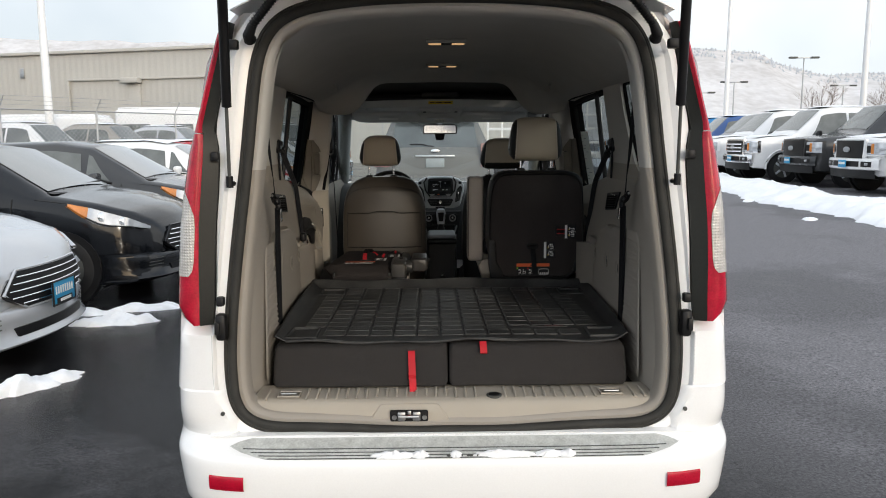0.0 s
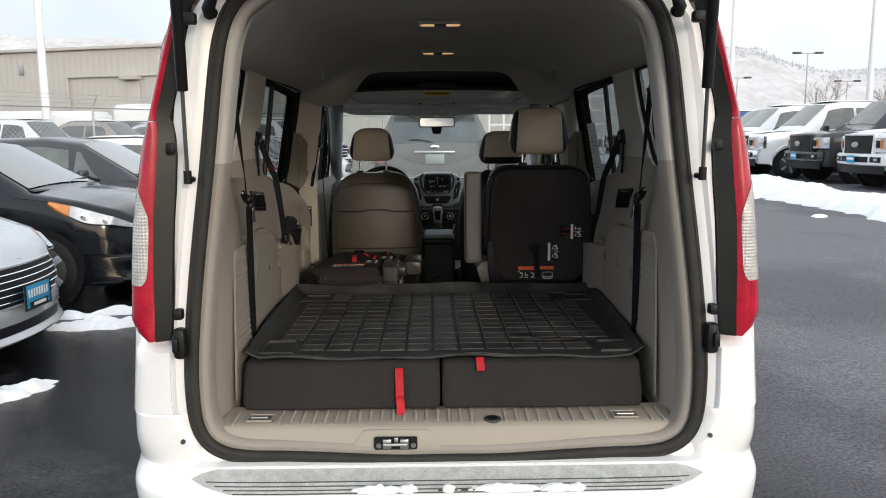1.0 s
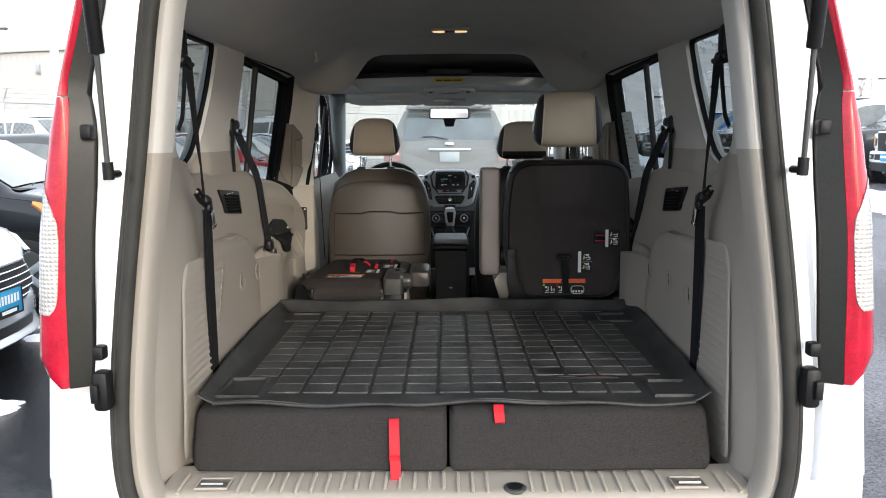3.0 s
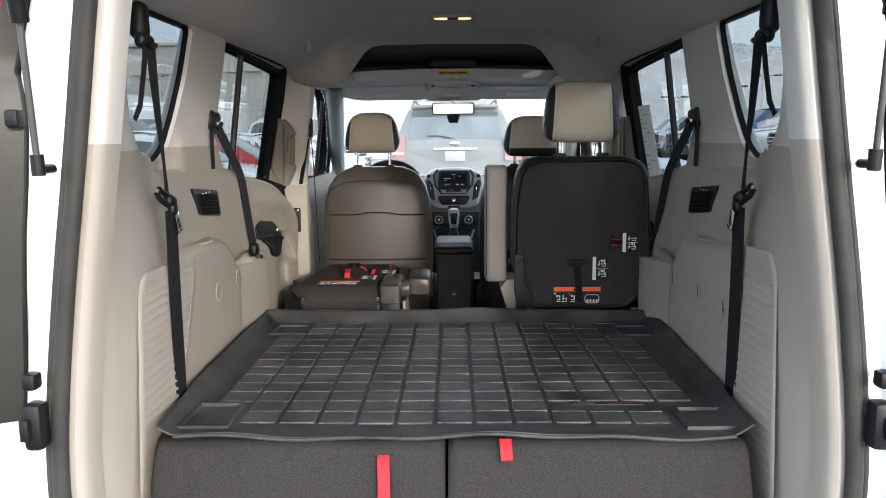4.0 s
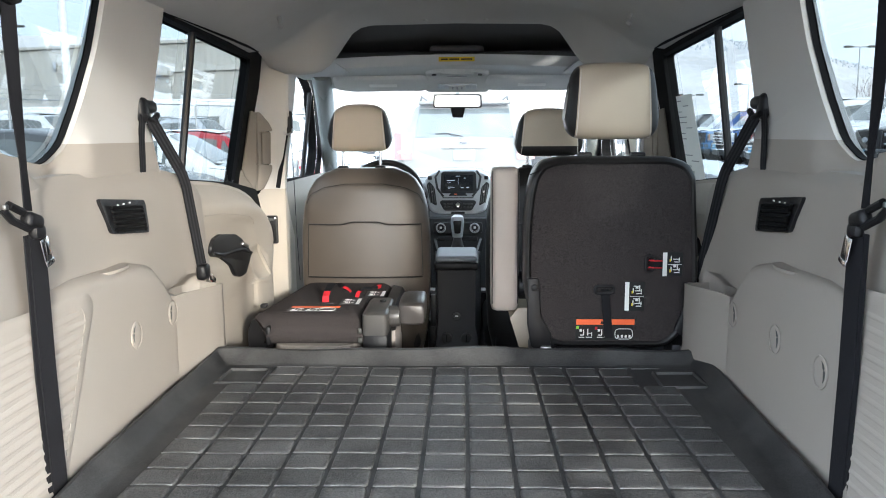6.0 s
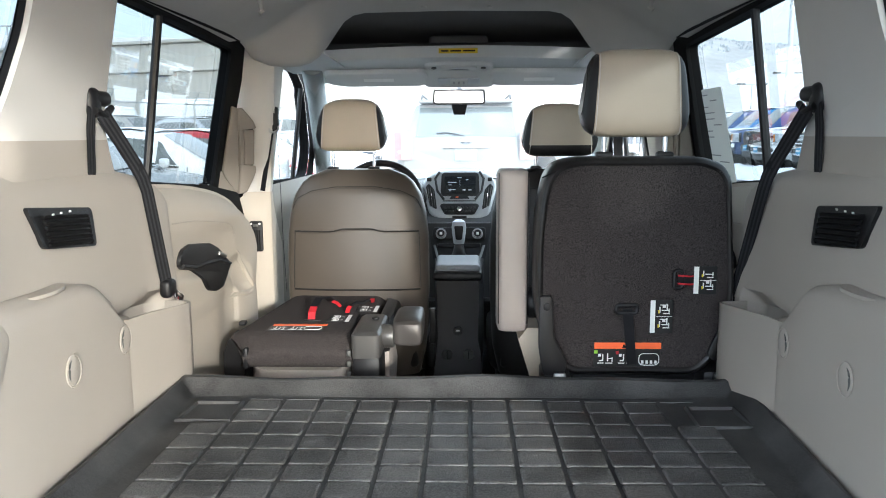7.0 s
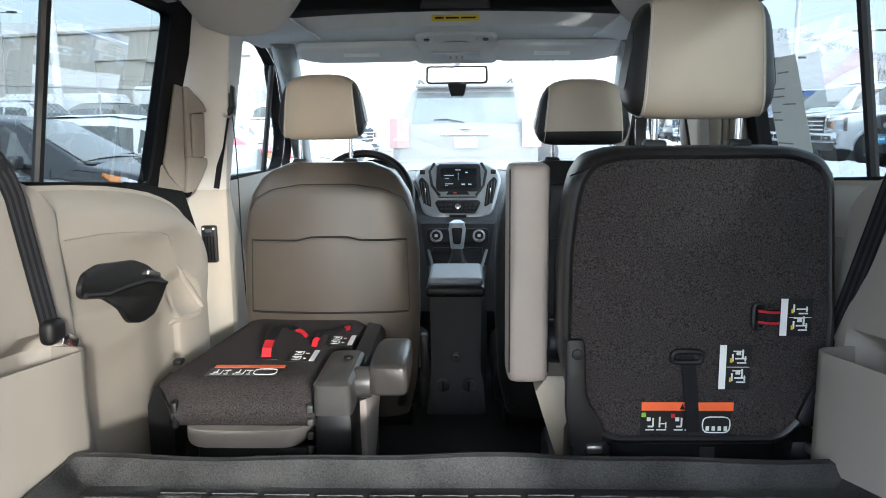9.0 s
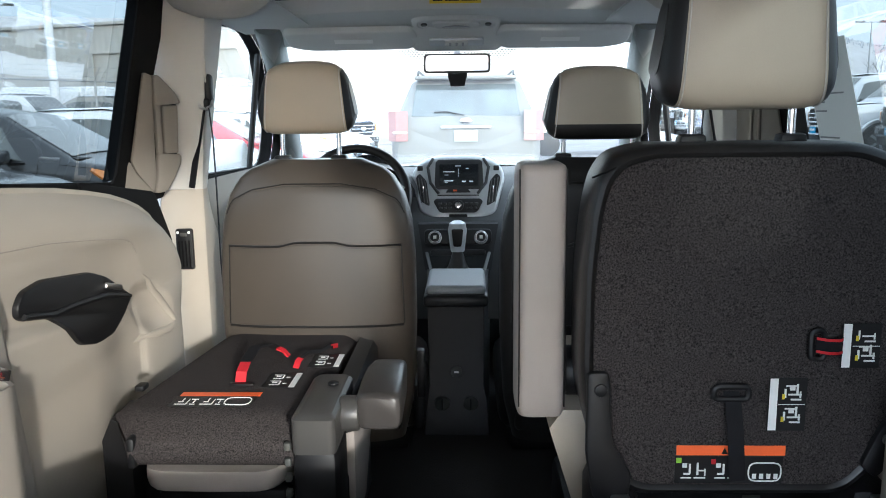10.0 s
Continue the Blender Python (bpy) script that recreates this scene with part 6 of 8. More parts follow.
for i in range(nx):
    for j in range(ny + 1):
        x, y = 0.0003 + (i - (nx - 1) / 2) * px, 0.292 + py * j
        if any(abs(x - fx) < fw / 2 + 0.035 and abs(y - fy) < fh / 2 + 0.02 for fx, fy, fw, fh in frames_at):
            continue
        if bar_mesh is None:
            hw = px / 2 - 0.006
            bar = part("ridge", tube([(q, 0.0006 * math.sin(190 * q), 0.0004 * math.sin(95 * q)) for q in lin(-hw, hw, 6)], 0.0013, 5), WORN, mat)
            bar_mesh = bar.data
        else:
            bar = new("ridge", bar_mesh)
            bar.parent = mat
        bar.location = (x + rnd.uniform(-0.001, 0.001), y + rnd.uniform(-0.0012, 0.0012), MZ + 0.0078 - 0.014 * (y - 0.222) / 1.155 + 0.0015 * math.sin(11 * x) * math.sin(7 * y))
        bar.rotation_euler = (0, rnd.uniform(-0.008, 0.008), rnd.uniform(-0.014, 0.014))
for fx, fy, fw, fh in frames_at:
    fr_pts = [(fx - fw / 2, fy - fh / 2, MZ + 0.008 - 0.014 * fy), (fx + fw / 2, fy - fh / 2, MZ + 0.008 - 0.014 * fy), (fx + fw / 2 - 0.004, fy + fh / 2, MZ + 0.008 - 0.014 * fy), (fx - fw / 2 + 0.004, fy + fh / 2, MZ + 0.008 - 0.014 * fy)]
    part("corner_frame", tube(fr_pts, 0.0075, 6, closed=True), MATRUBBER, mat)
plq = part("name_plate", box(0.35, 0.425, MZ + 0.001, 0.17, 0.022, 0.006, 0.002), BLACK, mat)
part("plate_mark", box(0.30, 0.425, MZ + 0.0045, 0.05, 0.008, 0.001), DARKGREY, plq)
part("plate_mark", box(0.385, 0.425, MZ + 0.0045, 0.07, 0.009, 0.001), surface("dark_red", (0.05, 0.012, 0.014), 0.5), plq)


# ---- seats ----
def headrest(parent, cx, cy, cz, w, d, h, tilt=0.0, mid=TANLEATHER, edge=BLACKLEATHER, share=0.80, taper=0.035, band=False, crown=1.0):
    """Padded headrest: tan middle, dark ends, stitched seams."""
    m = Matrix.Translation((cx, cy, cz)) @ Matrix.Rotation(radians(tilt), 4, "X")
    def ring(x):
        t = min(0.985, abs(x) / (w / 2))
        k = (1 - t ** 7) ** (1 / 3.0)
        kz = (1 - t ** 8) ** (1 / 3.2)
        return [m @ Vector((x * (1 - taper * b), d / 2 * k * a * (1 - 0.16 * b), h / 2 * b * (kz if b < 0 else kz * (1 - crown) + crown * (1 - 0.9 * t ** 3.4) ** 0.45))) for a, b in oval(0, 0, 1, 1, 4.4, 36)]
    c = w / 2 * share
    hr = part("headrest", loft([ring(x) for x in lin(-c, c, 12)]), mid, parent, "tan leather headrest with dark ends")
    for s in (-1, 1):
        part("headrest_end", loft([ring(s * x) for x in [c, c + 0.008, c + 0.016, c + (w / 2 - c) * 0.75, c + (w / 2 - c) * 0.88, c + (w / 2 - c) * 0.95, w / 2]]), edge, hr)
        seam = [m @ ((m.inverted() @ p) * 1.004) for p in ring(s * (c - 0.004))]
        part("seam", tube(seam, 0.0013, 5, closed=True, up=(1, 0, 0)), STITCH, hr)
    if band:
        low = [[m @ ((m.inverted() @ p) * 1.006) for p in ring(x)] for x in lin(-w / 2 * 0.985, w / 2 * 0.985, 22)]
        part("headrest_base", cut(loft(low), (0, 0, cz - h * 0.30), (0, 0, 1)), edge, hr)
    return hr


def posts(parent, cx, cy, z0, z1, gap, lean=0.0):
    for s in (-1, 1):
        part("headrest_post", tube([(cx + s * gap, cy + lean, z0 - 0.02), (cx + s * gap, cy, z1 + 0.02)], 0.0062, 12), CHROME, parent)
        part("post_guide", box(cx + s * gap, cy + lean, z0 + 0.004, 0.042, 0.034, 0.020, 0.007, 2), BLACK, parent)


def front_seat(x, label, leather, band=False):
    st = thing("front_seat", label, "car seat", "front seats", at=pose(x, 2.2, 0.42))
    H = [(0.10, 0.218), (0.20, 0.241), (0.40, 0.252), (0.58, 0.251), (0.68, 0.242), (0.74, 0.225), (0.79, 0.194), (0.815, 0.160), (0.83, 0.115)]
    rows = []
    for z in lin(0.10, 0.83, 34):
        hw = table(H, z)
        yb = -0.03 + 0.10 * (z - 0.3) ** 2 * 1.2
        top = max(0, (z - 0.74) / 0.09)
        d = 0.065 * (1 - 0.55 * top ** 2)
        rows.append([(hw * a, yb + 0.065 + d * b - 0.018 * (1 - a * a) * (b < 0), z) for a, b in oval(0, 0, 1, 1, 4.2, 40)])
    back = part("backrest", loft(rows), leather, st)
    def on_back(xx, z):
        hw = table(H, z)
        yb = -0.03 + 0.12 * (z - 0.3) ** 2
        top = max(0, (z - 0.74) / 0.09)
        a = min(1, abs(xx) / hw)
        b = -(1 - a ** 4.2) ** (1 / 4.2)
        return Vector((xx, yb + 0.065 + 0.065 * (1 - 0.55 * top ** 2) * b - 0.018 * (1 - a * a) - 0.001, z))
    def seam(f, a, b, n=30, r=0.0022, mat=BLACKLEATHER):
        part("seam", tube([on_back(q, f(q)) for q in lin(a, b, n)], r, 6), mat, back)
    yoke = [(-0.226, 0.695), (-0.220, 0.715), (-0.205, 0.733), (-0.155, 0.758), (-0.07, 0.772), (0.07, 0.772), (0.155, 0.758), (0.205, 0.733), (0.220, 0.715), (0.226, 0.695)]
    waist = [(-0.218, 0.617), (-0.085, 0.617), (-0.066, 0.622), (-0.045, 0.627), (0.055, 0.627), (0.075, 0.621), (0.095, 0.617), (0.218, 0.617)]
    for line, r in ((yoke, 0.0016), (waist, 0.0030)):
        seam(lambda q: table(line, q), line[0][0], line[-1][0], 44, r)
        part("stitching", tube([on_back(q, table(line, q) - 0.006) for q in lin(line[0][0] + 0.004, line[-1][0] - 0.004, 44)], 0.0008, 5), DARKTAUPE, back)
    seam(lambda q: 0.413, -0.222, 0.222, 20, 0.0034)
    for sx in (-1, 1):
        part("seam", tube([on_back(sx * (0.218 + 0.006 * t), 0.617 - 0.20 * t) for t in lin(0, 1, 12)], 0.0016, 6), BLACKLEATHER, back)
    part("lower_panel", box(0, 0.0, 0.24, 0.43, 0.05, 0.24, 0.02, 3), BLACKLEATHER, st)
    part("cushion", box(0, 0.38, 0.13, 0.50, 0.52, 0.15, 0.05, 3), leather, st)
    part("seat_base", box(0, 0.36, 0.04, 0.44, 0.44, 0.09, 0.02), BLACK, st)
    part("recline_cover", box(0.252, 0.16, 0.16, 0.03, 0.22, 0.13, 0.012, 2), BLACK, st)
    part("belt_receptacle", box(0.262, 0.02, 0.27, 0.022, 0.03, 0.13, 0.006, 2), BLACK, st)
    posts(st, 0 if band else -0.017, 0.07, 0.825, 0.89, 0.088 if band else 0.073, 0.0)
    headrest(st, -0.006 if band else -0.022, 0.075, 0.965 if band else 0.985, 0.25 if band else 0.235, 0.115, 0.18, 6, share=0.84, taper=0.07, band=band, crown=0.9)
    return st


front_seat(-0.350, "taupe leather driver seat with tan headrest", LEATHER)
front_seat(0.368, "dark leather front passenger seat with tan headrest", BLACKLEATHER, True)


# upright middle seat, seen from behind
def upright_seat():
    st = thing("middle_seat", "upright middle-row seat with black cloth back and warning labels", "car seat", "middle-row seats", at=pose(0, 1.42, 0.42))
    lean = lambda z: 0.06 * max(0, (z - 0.55))
    out = [(0.207, 0.52), (0.209, 0.70), (0.220, 0.80), (0.232, 0.848), (0.254, 0.878), (0.305, 0.892), (0.62, 0.892), (0.67, 0.875), (0.692, 0.84), (0.705, 0.56), (0.70, 0.47), (0.665, 0.385), (0.622, 0.342), (0.285, 0.34), (0.24, 0.39)]
    out = rounded(out, 0.045)
    c = (0.456, 0.62)
    sc = lambda k: [(c[0] + (u - c[0]) * k, c[1] + (v - c[1]) * k) for u, v in out]
    rings = []
    for k, y in ((0.97, 0.13), (1.0, 0.11), (1.0, 0.03), (0.992, 0.012), (0.975, 0.003), (0.95, 0.0), (0.925, 0.004), (0.912, 0.010)):
        rings.append([(u, y + lean(v), v) for u, v in sc(k)])
    part("seat_shell", loft(rings), BLACKLEATHER, st, "black leather rim of the seat back")
    part("back_panel", plate(sc(0.925), lambda u, v, w: Vector((u, 0.011 + lean(v) - w, v)), 0.010, 0.004), FABRIC, st, "dark heathered cloth panel")
    for s in (0.223, 0.686):
        d = 1 if s < 0.4 else -1
        part("seam", tube([(s, 0.012 + lean(0.84), 0.842), (s + d * 0.022, 0.0 + lean(0.85), 0.852), (s + d * 0.035, 0.003 + lean(0.85), 0.858)], 0.0015, 5), BLACK, st)
    posts(st, 0.463, 0.075 + lean(0.89), 0.89, 0.955, 0.077)
    headrest(st, 0.458, 0.075 + 0.02, 1.05, 0.257, 0.13, 0.215, 5, taper=0.055, crown=0.3)
    # stickers
    Y = lambda v: 0.0005 + lean(v)
    def sticker(name, x0, x1, z0, z1, mat, lift=0.0, lab=""):
        return part(name, box((x0 + x1) / 2, Y((z0 + z1) / 2) - lift, (z0 + z1) / 2, x1 - x0, 0.001, z1 - z0), mat, st, lab)
    sticker("orange_label", 0.358, 0.525, 0.412, 0.428, ORANGE, 0.0, "orange warning band")
    sticker("pictogram_label", 0.356, 0.522, 0.366, 0.411, BLACK)
    for k in range(2):
        x0 = 0.360 + 0.052 * k
        for a, b, w, h in ((0.006, 0.006, 0.016, 0.002), (0.026, 0.006, 0.018, 0.002), (0.030, 0.012, 0.003, 0.020), (0.033, 0.018, 0.010, 0.002), (0.042, 0.010, 0.002, 0.012), (0.010, 0.012, 0.010, 0.003), (0.018, 0.014, 0.003, 0.016), (0.008, 0.024, 0.007, 0.007)):
            sticker("pictogram_bar", x0 + a, x0 + a + w, 0.368 + b, 0.368 + b + h, STICKER, 0.0012)
    sticker("tick", 0.358, 0.366, 0.400, 0.408, GREEN, 0.0014)
    sticker("cross", 0.412, 0.419, 0.398, 0.406, REDSTRAP, 0.0014)
    part("vehicle_outline", tube([(u, Y(0.38) - 0.001, v) for u, v in rounded([(0.470, 0.370), (0.470, 0.400), (0.520, 0.400), (0.520, 0.370)], 0.012, 3)], 0.0012, 5, closed=True, up=(0, 1, 0)), STICKER, st)
    for k in range(4):
        sticker("pictogram_bar", 0.476 + 0.011 * k, 0.482 + 0.011 * k, 0.374, 0.382, STICKER, 0.0012)
    part("warning_triangle", plate([(0.427, 0.4145), (0.437, 0.4145), (0.432, 0.4255)], lambda u, v, w: Vector((u, Y(v) - 0.0008 - w, v)), 0.0004), BLACK, st)
    for x0, z0, h in ((0.493, 0.453, 0.085), (0.598, 0.553, 0.070)):
        sticker("label_panel", x0, x0 + 0.058, z0, z0 + h, BLACK)
        sticker("label_band", x0 + 0.002, x0 + 0.014, z0 + 0.001, z0 + h - 0.001, STICKER, 0.0012, "white label band")
        for zz in (0.15, 0.58):
            for a, b, w, hh in ((0.034, 0.0, 0.016, 0.0025), (0.030, 0.008, 0.020, 0.0025), (0.042, 0.010, 0.003, 0.016), (0.032, 0.016, 0.008, 0.007), (0.024, 0.004, 0.003, 0.014), (0.047, 0.004, 0.0025, 0.010), (0.026, 0.022, 0.016, 0.002)):
                sticker("pictogram_bar", x0 + a, x0 + a + w, z0 + h * zz + b, z0 + h * zz + b + hh, STICKER, 0.0012)
            sticker("pictogram_bar", x0 + 0.021, x0 + 0.025, z0 + h * zz + 0.002, z0 + h * zz + 0.010, YELLOW, 0.0014)
        part("label_line", tube([(x0 + 0.016, Y(z0) - 0.001, z0 + h * 0.5), (x0 + 0.056, Y(z0) - 0.001, z0 + h * 0.5)], 0.0006, 4), STICKER, st)
    # release loop and strap
    lo = part("strap_eye", tube([(u, -0.003 + lean(v), v) for u, v in rounded([(0.410, 0.505), (0.410, 0.525), (0.462, 0.525), (0.462, 0.505)], 0.010, 4)], 0.0055, 8, closed=True, up=(0, 1, 0)), BLACK, st, "black plastic strap eye")
    part("strap", ribbon([(0.438, 0.004, 0.515), (0.438, -0.008, 0.500), (0.441, -0.016, 0.46), (0.446, -0.014, 0.41), (0.450, -0.010, 0.375)], 0.024, 0.002, (1, 0, 0)), WEBBING, lo)
    le = part("red_loop_eye", tube([(u, -0.002 + lean(v), v) for u, v in rounded([(0.552, 0.568), (0.552, 0.612), (0.572, 0.612), (0.572, 0.568)], 0.009, 4)], 0.005, 8, closed=True, up=(0, 1, 0)), BLACK, st)
    part("loop_strap", ribbon([(0.560, 0.002, 0.590), (0.572, -0.012, 0.591), (0.588, -0.010, 0.590), (0.598, 0.0, 0.589)], 0.026, 0.002, (0, 0, 1)), WEBBING, le)
    for zz in (-0.010, 0.010):
        part("red_stripe", ribbon([(0.560, 0.000, 0.590 + zz), (0.572, -0.0138, 0.591 + zz), (0.588, -0.0118, 0.590 + zz), (0.598, -0.002, 0.589 + zz)], 0.004, 0.0015, (0, 0, 1)), REDSTRAP, le)
    # hinge bracket and foot
    part("side_bracket", plate(rounded([(0.216, 0.42), (0.216, 0.55), (0.250, 0.55), (0.256, 0.44), (0.288, 0.385), (0.282, 0.345), (0.228, 0.345)], 0.01), lambda u, v, w: Vector((u, -0.002 + lean(v) - w, v)), 0.012, 0.004), BLACK, st)
    part("bracket_bolt", disc((0.236, -0.015, 0.523), (0, 1, 0), 0.010, 0.006, 16, 0.002), BLACK, st)
    part("side_bracket", plate(rounded([(0.700, 0.43), (0.700, 0.48), (0.665, 0.47), (0.635, 0.40), (0.66, 0.38)], 0.01), lambda u, v, w: Vector((u, -0.002 - w, v)), 0.010, 0.003), BLACK, st)
    part("bracket_bolt", disc((0.672, -0.013, 0.445), (0, 1, 0), 0.009, 0.006, 16, 0.002), DARKGREY, st)
    for x in (0.265, 0.665):
        part("foot_cover", box(x, 0.05, 0.26, 0.075, 0.12, 0.20, 0.02, 2), BLACK, st)
        part("lock_hook", box(x + 0.005, -0.015, 0.345, 0.03, 0.02, 0.016, 0.004), STEEL, st)
    part("cushion", loft([[(x, y, z) for x, y in ((0.30, 0.16), (0.68, 0.16), (0.68, 0.60), (0.30, 0.60))] for z in (0.14,)] + [[(0.215, 0.13, 0.27), (0.71, 0.13, 0.27), (0.71, 0.63, 0.27), (0.215, 0.63, 0.27)], [(0.175, 0.13, 0.40), (0.72, 0.13, 0.40), (0.72, 0.62, 0.40), (0.175, 0.62, 0.40)], [(0.20, 0.14, 0.43), (0.70, 0.14, 0.43), (0.70, 0.6, 0.43), (0.20, 0.6, 0.43)]]), TANLEATHER, st, "tan leather seat cushion")
    part("seat_frame", box(0.46, 0.36, 0.08, 0.46, 0.44, 0.14, 0.02), BLACK, st)
    part("rear_shroud", box(0.465, 0.085, 0.235, 0.43, 0.05, 0.25, 0.015), BLACK, st)
    part("shroud_label", box(0.50, 0.0585, 0.30, 0.028, 0.002, 0.03, 0.0), DARKGREY, st)
    # raised armrest
    arm = part("armrest", loft([[(0.158 + 0.0425 * k * a, 0.165 + 0.06 * k * b, z - 0.008) for a, b in oval(0, 0, 1, 1, 5, 24)] for z, k in ((0.433, 0.75), (0.437, 0.9), (0.447, 0.985), (0.46, 1.0), (0.65, 1.0), (0.84, 1.0), (0.853, 0.985), (0.862, 0.9), (0.866, 0.75))]), ARMLEATHER, st, "taupe leather armrest folded up")
    for sx in (-1, 1):
        part("seam", tube([(0.158 + sx * 0.038, 0.104, z) for z in lin(0.45, 0.85, 10)], 0.0014, 5), BLACKLEATHER, arm)
    part("pivot", disc((0.222, 0.15, 0.50), (1, 0, 0), 0.043, 0.05, 24, 0.008), BLACK, st)
    return st


upright_seat()


def folded_seat():
    st = thing("middle_seat", "middle-row seat folded flat, black cloth back with labels and red straps", "car seat", "middle-row seats", at=pose(0, 1.62, 0.42))
    # back lying on the cushion
    prof = rounded([(-0.022, 0.300), (-0.035, 0.35), (0.03, 0.392), (0.56, 0.392), (0.60, 0.36), (0.60, 0.30)], 0.03, 5)
    rows = []
    for x in lin(0, 1, 24):
        e = min(x, 1 - x) * 0.40
        k = max(0, 1 - e / 0.05)
        rows.append((x, k))
    rings = []
    for x, k in rows:
        rings.append([(table([(-1, -0.578), (-0.02, -0.590), (0.02, -0.622), (0.055, -0.648), (0.10, -0.662), (0.30, -0.668), (0.44, -0.652), (0.51, -0.620), (0.56, -0.575), (1, -0.56)], y) * (1 - x) + (-0.243 - 0.040 * max(0, 1 - max(0, y) / 0.16)) * x, y, z - 0.022 * k * k * (z > 0.34)) for y, z in prof])
    part("back_panel", loft(rings), FABRIC, st, "dark heathered cloth panel")
    part("side_bolster", loft([[(-0.238, y, z) for y, z in ((0.10, 0.31), (0.10, 0.385), (0.56, 0.385), (0.58, 0.31))], [(-0.205, y, z) for y, z in ((0.12, 0.31), (0.13, 0.375), (0.55, 0.375), (0.57, 0.31))], [(-0.195, y, z) for y, z in ((0.13, 0.31), (0.14, 0.36), (0.54, 0.36), (0.56, 0.31))]]), BLACKLEATHER, st)
    part("cushion", loft([[(x, y, z) for x, y in oval(-0.435, 0.27, 0.141 * k, 0.315, 7, 32)] for z, k in ((0.266, 0.94), (0.270, 0.98), (0.278, 1.0), (0.296, 1.0), (0.304, 0.98))]), ARMLEATHER, st, "grey-taupe leather cushion edge")
    part("cushion", box(-0.425, 0.32, 0.245, 0.40, 0.46, 0.10, 0.03, 2), ARMLEATHER, st)
    part("cushion_side", plate([(-0.02, 0.10), (-0.02, 0.31), (0.12, 0.33), (0.24, 0.22), (0.12, 0.10)], lambda u, v, w: Vector((-0.215 + w, u + 0.15, v)), 0.02, 0.006), ARMLEATHER, st)
    part("seat_frame", box(-0.42, 0.27, 0.12, 0.42, 0.44, 0.22, 0.02), BLACK, st)
    part("front_bar", box(-0.42, -0.01, 0.225, 0.24, 0.03, 0.07, 0.01), BLACK, st)
    part("frame_label", box(-0.40, -0.027, 0.235, 0.03, 0.002, 0.012), DARKGREY, st)
    part("handle_bar", tube([(-0.36, -0.03, 0.23), (-0.36, -0.045, 0.20), (-0.32, -0.045, 0.20), (-0.32, -0.03, 0.23)], 0.005, 8), BLACK, st)
    # hinge covers
    hc = part("hinge_cover", loft([[(x, y, z) for x, y in rounded([(-0.285, -0.04), (-0.285, 0.20), (-0.205, 0.20), (-0.205, -0.04)], 0.015, 3)] for z in (0.335, 0.365, 0.40)] + [[(x, y, z) for x, y in rounded([(-0.275, -0.03), (-0.275, 0.19), (-0.212, 0.19), (-0.212, -0.03)], 0.015, 3)] for z in (0.408,)]), HINGEGREY, st, "grey plastic hinge cover")
    part("leg_cover", box(-0.245, 0.03, 0.212, 0.082, 0.13, 0.25, 0.015), BLACK, st)
    part("cover_bolt", disc((-0.235, 0.13, 0.41), (0, 0, 1), 0.011, 0.006, 16, 0.002), BLACK, hc)
    for k in range(4):
        part("latch_tooth", box(-0.292, -0.035, 0.26 + 0.03 * k, 0.012, 0.012, 0.016, 0.003), DARKGREY, st)
    part("hinge_cover", loft([[(x, y, z) for x, y in ((-0.665, 0.03), (-0.665, 0.15), (-0.600, 0.13), (-0.596, 0.0))] for z in (0.20, 0.33)] + [[(-0.655, 0.05, 0.365), (-0.655, 0.14, 0.37), (-0.612, 0.13, 0.37), (-0.610, 0.02, 0.365)]]), BLACK, st)
    part("hook", box(-0.585, -0.015, 0.33, 0.016, 0.03, 0.06, 0.006), BLACK, st)
    part("latch_pin", box(-0.652, 0.19, 0.380, 0.02, 0.03, 0.012, 0.003), BLACK, st)
    # armrest lying forward
    part("pivot", disc((-0.192, 0.06, 0.375), (1, 0, 0), 0.034, 0.04, 20, 0.006), HINGEGREY, st)
    arm = part("armrest", loft([[(-0.135 + 0.044 * k * a, y, zc + 0.037 * k * b) for a, b in oval(0, 0, 1, 1, 5, 20)] for y, k, zc in ((0.035, 0.78, 0.385), (0.04, 0.93, 0.385), (0.052, 1.0, 0.386), (0.13, 1.0, 0.392), (0.20, 0.96, 0.392), (0.26, 0.86, 0.386), (0.275, 0.7, 0.384))]), DARKTAUPE, st, "taupe leather armrest folded forward")
    part("seam", tube([(-0.135 + 0.041 * a, 0.05, 0.386 + 0.034 * b) for a, b in oval(0, 0, 1, 1, 5, 24)], 0.0014, 5, closed=True, up=(0, 1, 0)), STITCH, arm)
    # stickers and straps on the upper face
    def webbing(path, width, thick, side):
        return moved(ribbon(path, width * 0.85, thick, side), Matrix.Translation((-0.018, -0.078, 0)))
    Z = 0.393
    def top(name, x0, x1, y0, y1, mat, lift=0.0, turn=0, lab=""):
        return part(name, box(0, 0, 0, x1 - x0, y1 - y0, 0.0012, m=pose((x0 + x1) / 2 + 0.008, (y0 + y1) / 2 - 0.072, Z + lift, 0, 0, turn)), mat, st, lab)
    top("orange_label", -0.545, -0.385, 0.175, 0.195, ORANGE, 0.0, 0, "orange warning band")
    top("pictogram_label", -0.55, -0.39, 0.118, 0.172, BLACK)
    for k in range(2):
        x0 = -0.54 + 0.05 * k
        for a, b, w, h in ((0.0, 0.008, 0.022, 0.0018), (0.022, 0.010, 0.0018, 0.026), (0.026, 0.034, 0.014, 0.0018), (0.004, 0.020, 0.010, 0.003), (0.010, 0.026, 0.0025, 0.014), (0.034, 0.016, 0.0018, 0.014), (0.030, 0.008, 0.010, 0.0018)):
            top("pictogram_bar", x0 + a, x0 + a + w, 0.120 + b, 0.120 + b + h, STICKER, 0.001)
